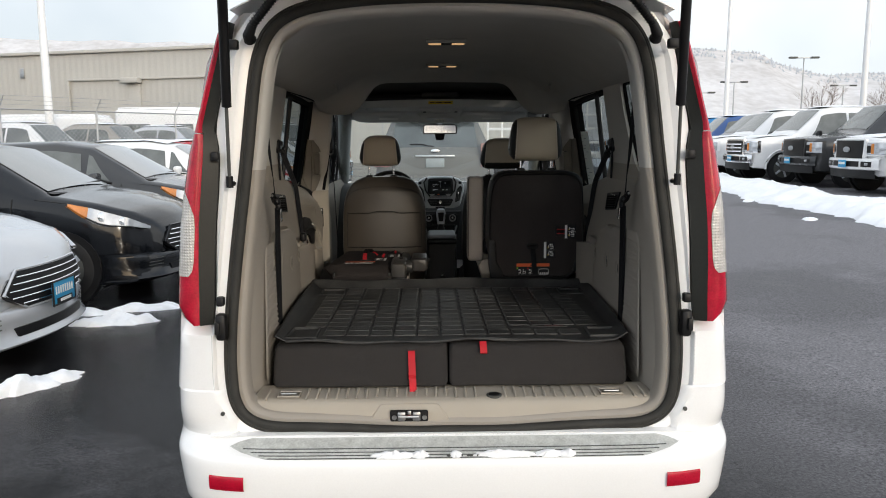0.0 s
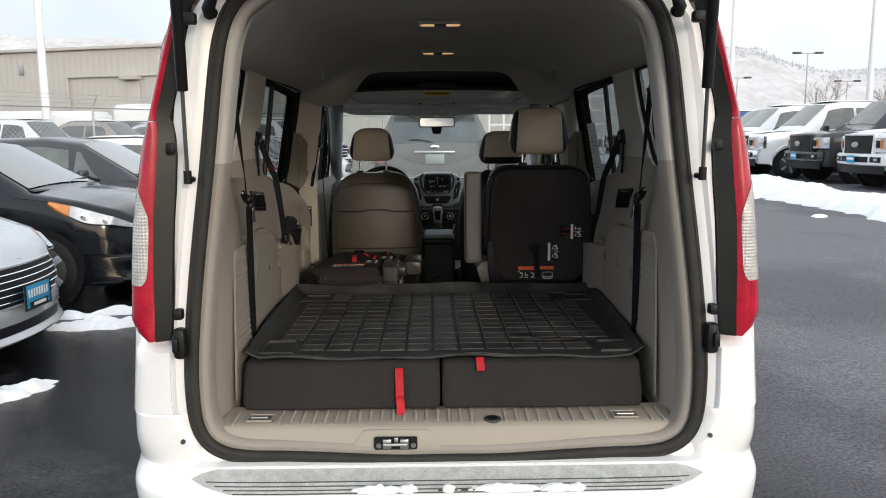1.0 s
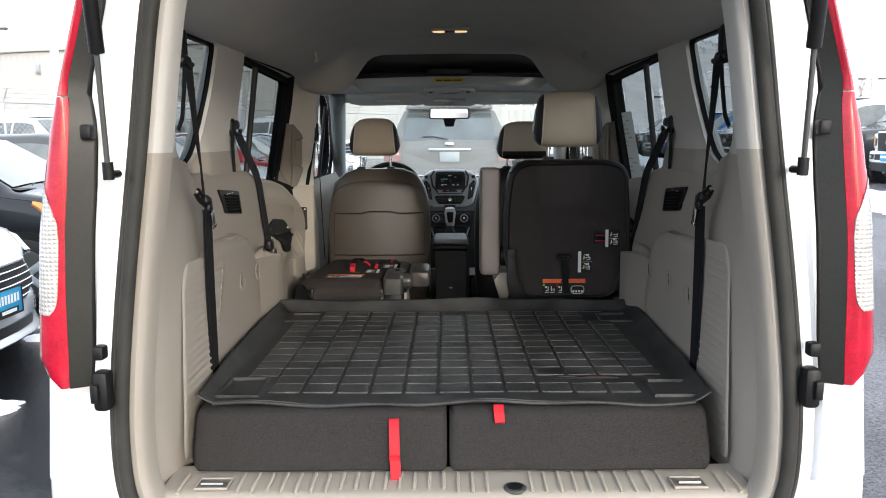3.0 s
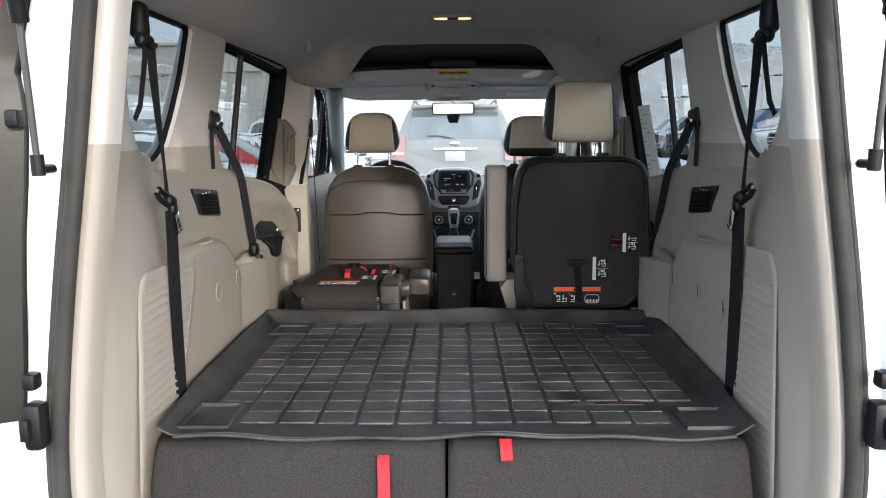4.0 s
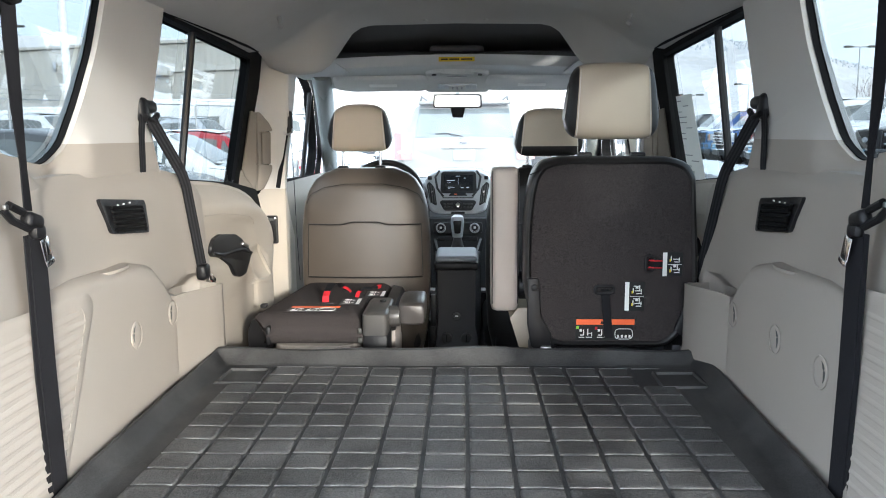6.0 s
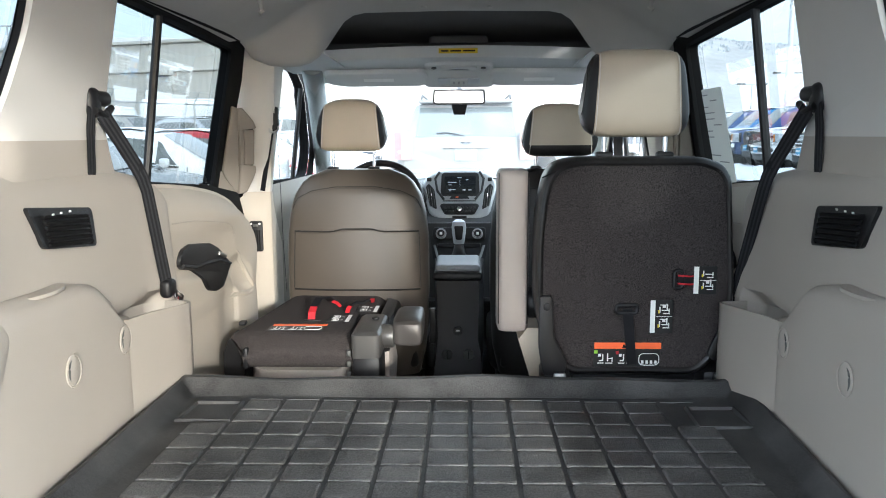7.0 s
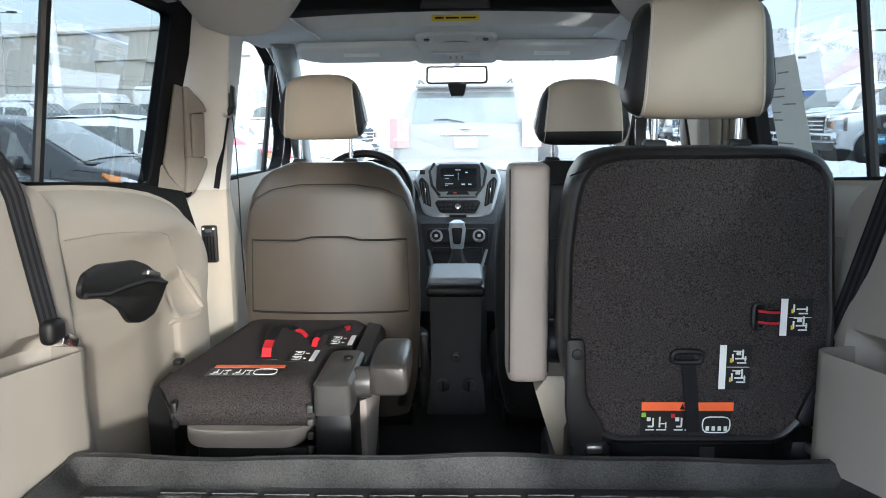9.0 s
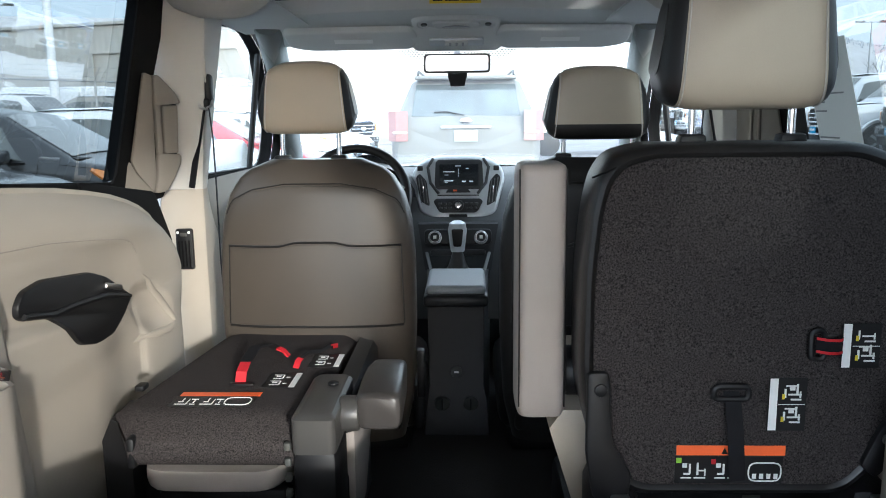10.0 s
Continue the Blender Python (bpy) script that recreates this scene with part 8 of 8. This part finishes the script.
        bumper_face = lambda z, o: [(q, face(q) - o, z) for q in lin(-0.99, 0.99, 25)]
        bp = part("bumper", loft([bumper_face(z, o) for z, o in ((0.53, -0.02), (0.53, 0.08), (0.55, 0.11), (0.60, 0.12), (0.74, 0.12), (0.77, 0.105), (0.785, 0.07), (0.785, -0.02))], closed=False, cap=False), CHROME if bright else p, c)
        part("bumper_intake", loft([[(q, face(q) - o, z) for q in lin(-0.52, 0.52, 9)] for z, o in ((0.60, 0.10), (0.60, 0.128), (0.72, 0.128), (0.72, 0.10))], closed=False, cap=False), BLACK, bp)
        for s0 in (-0.45, 0.12):
            part("wiper", tube([(s0, 1.40, 1.345), (s0 + 0.1, 1.46, 1.42), (s0 + 0.5, 1.48, 1.44)], 0.012, 5), BLACK, c)
        part("air_dam", loft([[(q, face(q) - o, z) for q in lin(-0.90, 0.90, 15)] for z, o in ((0.34, -0.06), (0.36, 0.06), (0.54, 0.075))], closed=False, cap=False), BLACK, c)
        pl = part("dealer_plate", box(0, -0.168, 0.66, 0.31, 0.012, 0.16, 0.004), PLATEBLUE, c, "blue dealer plate")
        part("plate_bar", box(0, -0.176, 0.67, 0.26, 0.002, 0.05), STICKER, pl)
        if snow:
            part("roof_snow", sheet(lambda q, v: (q * 0.64, 2.15 + 1.6 * v, 2.085 + 0.06 * (1 - q * q) * (1 - (2 * v - 1) ** 4)), lin(-1, 1, 9), lin(0, 1, 10)), SNOW, c, "snow on the cab roof")
            part("hood_snow", sheet(lambda q, v: (q * 0.74, 0.25 + 0.95 * v, table([(r0[0], r0[5]) for r0 in st], 0.25 + 0.95 * v) + 0.014 + 0.03 * (1 - q * q) * (1 - (2 * v - 1) ** 4)), lin(-1, 1, 9), lin(0, 1, 8)), SNOW, c, "thin snow on the hood")
    if kind == "wagon":
        # rear end
        part("rear_window", sheet(lambda q, v: (q * (0.66 + 0.06 * (1 - v)), 4.90 - 0.20 * v, 1.24 + 0.42 * v), lin(-1, 1, 9), lin(0, 1, 4)), PALEGLASS, c, "dusty rear window")
        part("spoiler", box(0, 4.72, 1.745, 1.36, 0.26, 0.05, 0.02, 2), p, c)
        for s in (-1, 1):
            tl = part("tail_light", loft([[(s * 0.76, 5.045, z), (s * 0.92, 5.03, z), (s * 1.03, 4.90, z), (s * 1.025, 4.65, z), (s * 0.80, 4.80, z)] for z in (0.92, 1.0, 1.2, 1.31)]), DUSTYHAZERED, c, "red wrap-round tail light")
            part("clear_strip", box(s * 0.87, 5.042, 1.03, 0.18, 0.02, 0.035, 0.008), CLEARLENS, tl)
            part("roof_rail", tube([(s * 0.66, 2.2, 1.80), (s * 0.66, 2.3, 1.87), (s * 0.66, 4.2, 1.86), (s * 0.66, 4.35, 1.79)], 0.018, 8), BLACK, c)
            part("reflector", box(s * 0.72, 5.06, 0.52, 0.16, 0.02, 0.04, 0.01), REDLENS, c)
        part("liftgate_panel", sheet(lambda q, v: (q * 0.76, 5.015 - 0.05 * q * q - 0.11 * max(0, v - 0.75) * 4, 0.72 + 0.52 * v), lin(-1, 1, 9), lin(0, 1, 8), 0.01), p, c)
        part("chrome_bar", box(0, 5.03, 1.10, 0.66, 0.03, 0.035, 0.01), SILVERPLASTIC, c)
        part("plate", box(0, 5.03, 0.985, 0.31, 0.012, 0.15, 0.004), surface("dusty_plate", (0.32, 0.36, 0.38), 0.5), c)
        part("emblem", moved(disc((0, 0, 0), (0, 1, 0), 0.06, 0.012, 20, 0.004), Matrix.Translation((0, 5.0, 1.18)) @ Matrix.Diagonal((1.3, 1, 0.6, 1))), CHROME, c)
        part("rear_wiper", tube([(0.02, 4.93, 1.255), (0.25, 4.89, 1.30), (0.42, 4.89, 1.295)], 0.010, 6), BLACK, c)
        part("rear_bumper", box(0, 5.0, 0.56, 1.86, 0.16, 0.34, 0.06, 3), p, c)
        part("bumper_valance", box(0, 5.04, 0.42, 1.5, 0.12, 0.14, 0.03), BLACK, c)
        for s in (-1, 1):
            part("exhaust", disc((s * 0.6, 5.1, 0.40), (0, 1, 0), 0.045, 0.06, 16), CHROME, c)
    return c


COLOUR_WORD = {"white": "white", "silver": "silver", "sky": "bright blue", "tan": "tan", "black": "charcoal", "grey": "dark grey", "red": "red", "blue": "blue"}
# the row on the left, noses towards the van
row = [(-2.66, 2.82, "silver"), (-2.56, 5.45, "black"), (-2.62, 8.10, "grey"), (-2.45, 10.70, "white"), (-2.45, 13.30, "red"), (-2.5, 15.9, "white"), (-2.5, 18.5, "silver"), (-2.5, 21.1, "white")]
for k, (x, y, col) in enumerate(row):
    car("compact", "compact_car", f"{COLOUR_WORD[col]} compact car with blue dealer plate on wet asphalt", "car", col, pose(x, y, 0, 0, 0, 90), "cars parked beside the van", snow=k > 2)
# a second row behind them, by the fence
for k, (x, y, col) in enumerate([(-11.5, 13.0, "white"), (-11.8, 16.2, "white"), (-12.0, 19.4, "sky"), (-10.5, 22.5, "white"), (-9.3, 25.6, "tan"), (-8.2, 29.5, "silver"), (-20.0, 24.0, "blue"), (-17.5, 27.0, "white")]):
    car("pickup", "pickup_truck", f"{COLOUR_WORD[col]} pickup truck with snowy roof parked by the fence", "truck", col, pose(x, y, 0, 0, 0, 78), "trucks by the fence")
# the row of pickups on the right
for k, (x, y, col) in enumerate([(9.4, 12.0, "white"), (9.26, 14.8, "white"), (9.33, 17.6, "grey"), (8.76, 20.0, "white"), (8.62, 22.6, "white"), (9.3, 25.4, "grey"), (9.3, 28.1, "blue"), (9.5, 30.8, "sky"), (9.6, 33.5, "blue"), (9.7, 36.2, "white"), (9.7, 39.0, "grey"), (9.8, 42.0, "white")]):
    car("pickup", "pickup_truck", f"{COLOUR_WORD[col]} pickup truck with {'chrome grille' if k in (3, 6) else 'black grille'} beside the snow bank", "truck", col, pose(x, y - 0.2, 0.24, 0, 0, -90), "row of pickups", snow=k not in (2, 5))
car("wagon", "large_wagon", "dusty grey utility wagon parked tail-on ahead of the van", "car", "sand", pose(0.02, 15.5, 0.10, 0, 0, 180), "")
car("pickup", "pickup_truck", "white pickup truck parked ahead, beyond the cars", "truck", "white", pose(-3.2, 24.0, 0, 0, 0, 60), "trucks by the fence")

# rack truck ahead
rk = thing("rack_trailer", "white painted stake rack on a trailer", "trailer")
part("bed", box(4.0, 26.0, 0.9, 4.2, 2.0, 0.25, 0.03), PAINTS["white"], rk)
for k in range(9):
    part("upright", box(2.0 + 0.5 * k, 25.0, 1.9, 0.07, 0.05, 1.9, 0.01), PAINTS["white"], rk)
for k in range(4):
    part("rail", box(4.0, 25.0, 1.35 + 0.48 * k, 4.1, 0.04, 0.09, 0.01), PAINTS["white"], rk)
for x in (2.6, 5.4):
    part("wheel", disc((x, 25.2, 0.4), (0, 1, 0), 0.4, 0.25, 24, 0.03), RUBBER, rk)

# warehouse
WALLMETAL = surface("warehouse_steel", (0.50, 0.485, 0.45), 0.6, 0.04, 0.4, 0.1, 8)
wh = thing("warehouse", "long beige ribbed-steel warehouse with a flat roofline", "building", at=pose(-20.0, 52.5, 0, 0, 0, -16))
part("wall", loft([[(x, 0.0 if k % 2 else 0.022, 0), (x, 0.0 if k % 2 else 0.022, 7.68)] for k, x in enumerate(lin(-40, 26, 265))], closed=False, cap=False), WALLMETAL, wh, smooth=0)
part("wall_body", box(-7, 10.2, 3.82, 66, 20, 7.64), WALLMETAL, wh)
part("roof_edge", box(-7, -0.06, 7.75, 66.4, 0.35, 0.22, 0.03), WALLMETAL, wh)
part("door_head", box(0.9, -0.10, 5.80, 14.0, 0.16, 0.14, 0.02), WALLMETAL, wh)
part("door_jamb", box(-6.05, -0.10, 2.9, 0.14, 0.16, 5.7, 0.02), WALLMETAL, wh)
part("canopy", box(-0.7, -0.30, 5.66, 1.4, 0.6, 0.36, 0.04), WALLMETAL, wh)
part("column", box(-0.6, -0.08, 2.75, 0.95, 0.1, 5.4, 0.02), WALLMETAL, wh)
part("wall_plate", box(-10.0, -0.08, 6.4, 0.35, 0.06, 0.7, 0.02), STEEL, wh)

# fence with barbed wire
GALV = surface("galvanised_steel", (0.42, 0.43, 0.44), 0.5, 0.1, 8, 0.1, metal=0.5)
fence = thing("fence", "galvanised chain-link fence topped with barbed wire", "fence")
f0, fd = Vector((-15.5, 14.8, 0)), Vector((0.55, 0.835, 0)).normalized()
side_dir = Vector((fd.y, -fd.x, 0))
for k in range(10):
    q = f0 + fd * 3.0 * k
    part("post", tube([q, q + Vector((0, 0, 2.42))], 0.035, 8), GALV, fence)
    part("wire_arm", tube([q + Vector((0, 0, 2.42)), q + Vector((0, 0, 2.78)) + side_dir * 0.28], 0.016, 6), GALV, fence)
part("top_rail", tube([f0 + Vector((0, 0, 2.40)), f0 + fd * 27 + Vector((0, 0, 2.40))], 0.024, 6), GALV, fence)
for k in range(3):
    part("barbed_wire", tube([f0 + fd * 27 * t + Vector((0, 0, 2.53 + 0.12 * k)) + side_dir * (0.09 + 0.09 * k) for t in lin(0, 1, 28)], 0.006, 4), GALV, fence)
bm = bmesh.new()
nlink = 190
for d in (-1, 1):
    for k in range(-16, nlink):
        a, b = k * 0.145, k * 0.145 + 2.35
        za, zb = (0.05, 2.4) if d > 0 else (2.4, 0.05)
        if a < 0:
            za, a = za + (zb - za) * (-a) / 2.35, 0
        if b > 27:
            zb, b = zb - (zb - za) * (b - 27) / max(0.01, b - a), 27
        if b <= a:
            continue
        p1, p2 = f0 + fd * a + Vector((0, 0, za)), f0 + fd * b + Vector((0, 0, zb))
        r = 0.006
        vs = [bm.verts.new(p1 + Vector((0, 0, r))), bm.verts.new(p1 - Vector((0, 0, r))), bm.verts.new(p2 - Vector((0, 0, r))), bm.verts.new(p2 + Vector((0, 0, r)))]
        bm.faces.new(vs)
tagged(part("wire_mesh", bm, GALV, fence), kind="stuff")


# lamp posts
def lamp_post(x, y, h, label, r=0.10, heads=2):
    lp = thing("lamp_post", label, "lamp post", "lamp posts", at=pose(x, y, 0))
    part("pole", tube([(0, 0, 0), (0, 0, h * 0.5), (0, 0, h)], [r, r * 0.85, r * 0.6], 10), PAINTS["white"] if h > 9 else GALV, lp)
    part("foot", box(0, 0, 0.25, 0.55, 0.55, 0.5, 0.05), SNOW, lp)
    part("cross_arm", box(0, 0, h, 1.6, 0.08, 0.08, 0.02), GALV, lp)
    for s in (-1, 1)[:heads]:
        part("lamp_head", box(s * 0.85, 0, h + 0.02, 0.6, 0.32, 0.14, 0.03), DARKGREY, lp)


lamp_post(-14.77, 28.0, 11.0, "tall white lamp post by the fence", 0.17)
lamp_post(17.0, 28.0, 11.0, "tall white lamp post behind the pickups", 0.13)
lamp_post(12.35, 30.0, 11.0, "tall pale lamp post behind the pickups", 0.11)
for x, y, h in ((29.0, 58.0, 7.6), (26.0, 64, 6.2), (36.5, 66, 6.0), (22.5, 62, 5.2), (19.0, 66, 4.6), (-31.0, 52.0, 8.8)):
    lamp_post(x, y, h, "far double-headed lamp post", 0.07)

# dealer sign
sg = thing("oval_sign", "blue oval sign with a white rim on a post", "sign", at=pose(19.2, 28.5, 0))
part("post", tube([(0, 0, 0), (0, 0, 3.4)], 0.08, 8), GALV, sg)
part("rim", moved(disc((0, 0, 0), (0, 1, 0), 0.62, 0.2, 32, 0.03), Matrix.Translation((0, 0, 3.95)) @ Matrix.Diagonal((1.5, 1, 0.78, 1))), STICKER, sg)
part("face", moved(disc((0, 0, 0), (0, 1, 0), 0.54, 0.24, 32, 0.03), Matrix.Translation((0, 0, 3.95)) @ Matrix.Diagonal((1.5, 1, 0.78, 1))), paint("sign_blue", (0.02, 0.06, 0.25)), sg)

# snow patches and the berm
def snow_heap(x, y, lx, ly, h, turn, seed, label):
    def f(a, r):
        rr = r * (1 + 0.28 * noise.noise((2.2 * math.cos(a) + seed, 2.2 * math.sin(a), seed)) + 0.16 * noise.noise((6 * math.cos(a), 6 * math.sin(a), seed)) + 0.06 * noise.noise((15 * math.cos(a), 15 * math.sin(a), seed)))
        px, pyy = lx * rr * math.cos(a), ly * rr * math.sin(a)
        z = h * ((1 - r ** 4.0) * (0.62 + 0.75 * noise.noise((px * 5, pyy * 5, seed)) + 0.22 * noise.noise((px * 15, pyy * 15, seed)) + 0.05 * noise.noise((px * 45, pyy * 45, seed))) - 0.10) - 0.006 * (r >= 1)
        return (px, pyy, max(z, -0.012))
    ob = part("snow_heap", sheet(f, lin(0, 2 * math.pi, 121), [0.0] + lin(0.06, 0.96, 22) + [1.0]), SNOW)
    ob.matrix_world = pose(x, y, ground_height(x, y), 0, 0, turn)
    return tagged(ob, label, "snow", "snow heaps", "stuff")


for k, (x, y, lx, ly, h, turn) in enumerate([(-2.50, 2.14, 0.34, 0.13, 0.12, 55), (-2.70, 3.80, 0.36, 0.17, 0.085, 8), (-2.95, 4.12, 0.22, 0.10, 0.07, 12), (-2.58, 4.30, 0.34, 0.11, 0.08, 18), (-2.30, 5.30, 0.4, 0.14, 0.08, 60), (-2.2, 7.0, 0.5, 0.2, 0.1, 70), (-2.3, 9.4, 0.6, 0.22, 0.1, 80), (-3.6, 6.7, 0.5, 0.2, 0.08, 0)]):
    snow_heap(x, y, lx, ly, h, turn, 3.1 * k + 1, "small heap of ploughed snow on the asphalt")


def berm(u, v):
    y = 7.5 + 38 * u
    x0 = 6.55 + 0.05 * (y - 10) + 0.30 * noise.noise((y * 0.35, 0, 3))
    w = 1.75 + 0.45 * noise.noise((y * 0.5, 4, 0))
    x = x0 + w * v + (0.16 * noise.noise((y * 1.9, 7, 2)) + 0.09 * noise.noise((y * 5.0, 3, 9))) * (1 - v)
    z = ground_height(x, y) + (0.20 + 0.12 * noise.noise((y * 0.8, v * 2, 1))) * math.sin(math.pi * min(1, max(0, v))) ** 0.7 + (0.06 * noise.noise((x * 3.5, y * 3.5, 0)) + 0.03 * noise.noise((x * 11, y * 11, 4))) * (0 < v < 1)
    return (x, y, z - 0.01 * (v <= 0 or v >= 1))


tagged(part("snow_bank", sheet(berm, lin(0, 1, 520), lin(0, 1, 22)), SNOW), "low ploughed snow bank along the pickups", "snow", kind="stuff")
for k, (x, y, lx) in enumerate([(6.1, 9.9, 0.25), (6.6, 13.5, 0.4), (6.0, 15.2, 0.5), (6.3, 20.0, 0.7)]):
    snow_heap(x, y, lx, 0.12, 0.04, 60, 20 + k, "flat remnant of snow on the asphalt")

# snow on the bumper step
for k, (x, w) in enumerate(((-0.20, 0.075), (-0.115, 0.03), (0.0, 0.02), (0.16, 0.105), (0.30, 0.05), (0.355, 0.03))):
    def lump(a, r, w=w, k=k):
        q = r * (1 + 0.3 * noise.noise((3 * math.cos(a), 3 * math.sin(a), 5.0 * k)))
        return (w * q * math.cos(a), 0.016 * q * math.sin(a), 0.020 * (1 - r * r) * (0.8 + 0.6 * noise.noise((w * q * math.cos(a) * 60, k, 0))))
    ob = part("snow_lump", sheet(lump, lin(0, 2 * math.pi, 29), [0, 0.3, 0.55, 0.75, 0.9, 1.0]), SNOW)
    ob.matrix_world = pose(x, -0.066, 0.474, 20)
    tagged(ob, "wet snow lying on the bumper step", "snow", "snow on the bumper", "stuff")

# hills and bare trees
HILL = surface("snowy_hillside", (0.56, 0.535, 0.525), 0.9, 0.12, 0.02, 0.0, 0.12, alt=(0.68, 0.665, 0.665))
def hill(u, v):
    x = -500 + 1900 * u
    crest = table([(-500, 120), (-100, 110), (150, 118), (290, 104), (330, 100), (350, 88), (400, 74), (470, 78), (560, 66), (800, 60), (1400, 70)], x)
    crest += 4 * noise.noise((x * 0.02, 1, 0)) + 2 * noise.noise((x * 0.07, 2, 0))
    return (x * (1 + 0.15 * v), 620 + 280 * v, crest * v ** 1.2 * (1 + 0.02 * noise.noise((x * 0.03, v * 6, 0))) - 1)
tagged(part("hills", sheet(hill, lin(0, 1, 180), lin(0, 1, 16)), HILL), "snow-covered hills in the distance", "hills", kind="structure")
# distance haze is mixed into the conifers' base colour, hence pale grey-blue
TREEHAZE = surface("hazed_conifer", (0.47, 0.49, 0.52), 0.9, 0.3, 2)
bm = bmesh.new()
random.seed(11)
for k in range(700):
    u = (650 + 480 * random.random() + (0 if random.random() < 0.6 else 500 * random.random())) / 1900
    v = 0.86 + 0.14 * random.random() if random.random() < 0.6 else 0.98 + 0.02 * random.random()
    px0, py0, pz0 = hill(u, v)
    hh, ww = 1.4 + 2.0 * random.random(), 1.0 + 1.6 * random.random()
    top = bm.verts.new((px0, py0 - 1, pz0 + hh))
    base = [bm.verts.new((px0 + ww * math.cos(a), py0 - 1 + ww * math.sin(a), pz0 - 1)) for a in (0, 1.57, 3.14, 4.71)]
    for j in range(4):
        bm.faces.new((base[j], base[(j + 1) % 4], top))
tagged(part("far_trees", bm, TREEHAZE), "conifers on the far hills, coloured pale for haze", "trees", kind="stuff")


def bare_tree(x, y, h, seed):
    t = thing("bare_tree", "leafless winter tree with many fine branches", "tree", "bare trees", at=pose(x, y, 0))
    rnd = random.Random(seed)
    BARK = bpy.data.materials.get("bark") or surface("bark", (0.33, 0.28, 0.25), 0.9, 0.3, 6, 0.4, 40)
    part("trunk", tube([(0, 0, 0), (0.05, 0, h * 0.2), (0.0, 0.05, h * 0.45)], [h * 0.022, h * 0.018, h * 0.012], 8), BARK, t)
    bits = []
    def grow(p, d, ln, r, lvl):
        q = p + d * ln
        bits.append(tube([p, (p + q) / 2 + Vector((rnd.uniform(-1, 1), rnd.uniform(-1, 1), 0)) * ln * 0.06, q], [r, r * 0.8, r * 0.55], 4))
        if lvl == 0:
            return
        for k in range(4 if lvl > 1 else 5):
            e = (d + Vector((rnd.uniform(-0.8, 0.8), rnd.uniform(-0.8, 0.8), rnd.uniform(-0.15, 0.5)))).normalized()
            grow(p + d * ln * rnd.uniform(0.4, 1.0), e, ln * rnd.uniform(0.5, 0.75), r * 0.55, lvl - 1)
    for k in range(5):
        a = 2 * math.pi * k / 5 + rnd.random()
        grow(Vector((0, 0, h * (0.2 + 0.05 * k))), Vector((0.5 * math.cos(a), 0.5 * math.sin(a), 1)).normalized(), h * 0.3, h * 0.0055, 3)
    part("crown", join(*bits), BARK, t)


bare_tree(28.5, 54, 6.2, 1)
bare_tree(32.6, 52, 6.4, 2)
bare_tree(34.0, 50, 8.0, 3)

# sheds and snow-roofed vans behind the fence
part_vans = [(-16.5, 32.0, 4.5, 2.5), (-12.2, 35.0, 5.0, 2.9), (-22.0, 33.0, 6.0, 2.4)]
for x, y, w, h in part_vans:
    v = thing("cargo_van", "white cargo van with a snowy roof behind the fence", "van", "vans behind the fence", at=pose(x, y, 0))
    part("body", box(0, 0, h / 2 + 0.2, w, 2.0, h - 0.3, 0.18, 3), PAINTS["white"], v)
    part("roof_snow", box(0, 0, h + 0.07, w - 0.3, 1.8, 0.12, 0.05, 2), SNOW, v)
    for q in (-0.3, 0.1):
        part("window", box(q * w, -1.01, h * 0.66, w * 0.26, 0.03, h * 0.24, 0.01), CARGLASS, v)
    for q in (-0.32, 0.32):
        part("wheel", disc((q * w, -0.9, 0.36), (0, 1, 0), 0.36, 0.24, 20, 0.03), RUBBER, v)
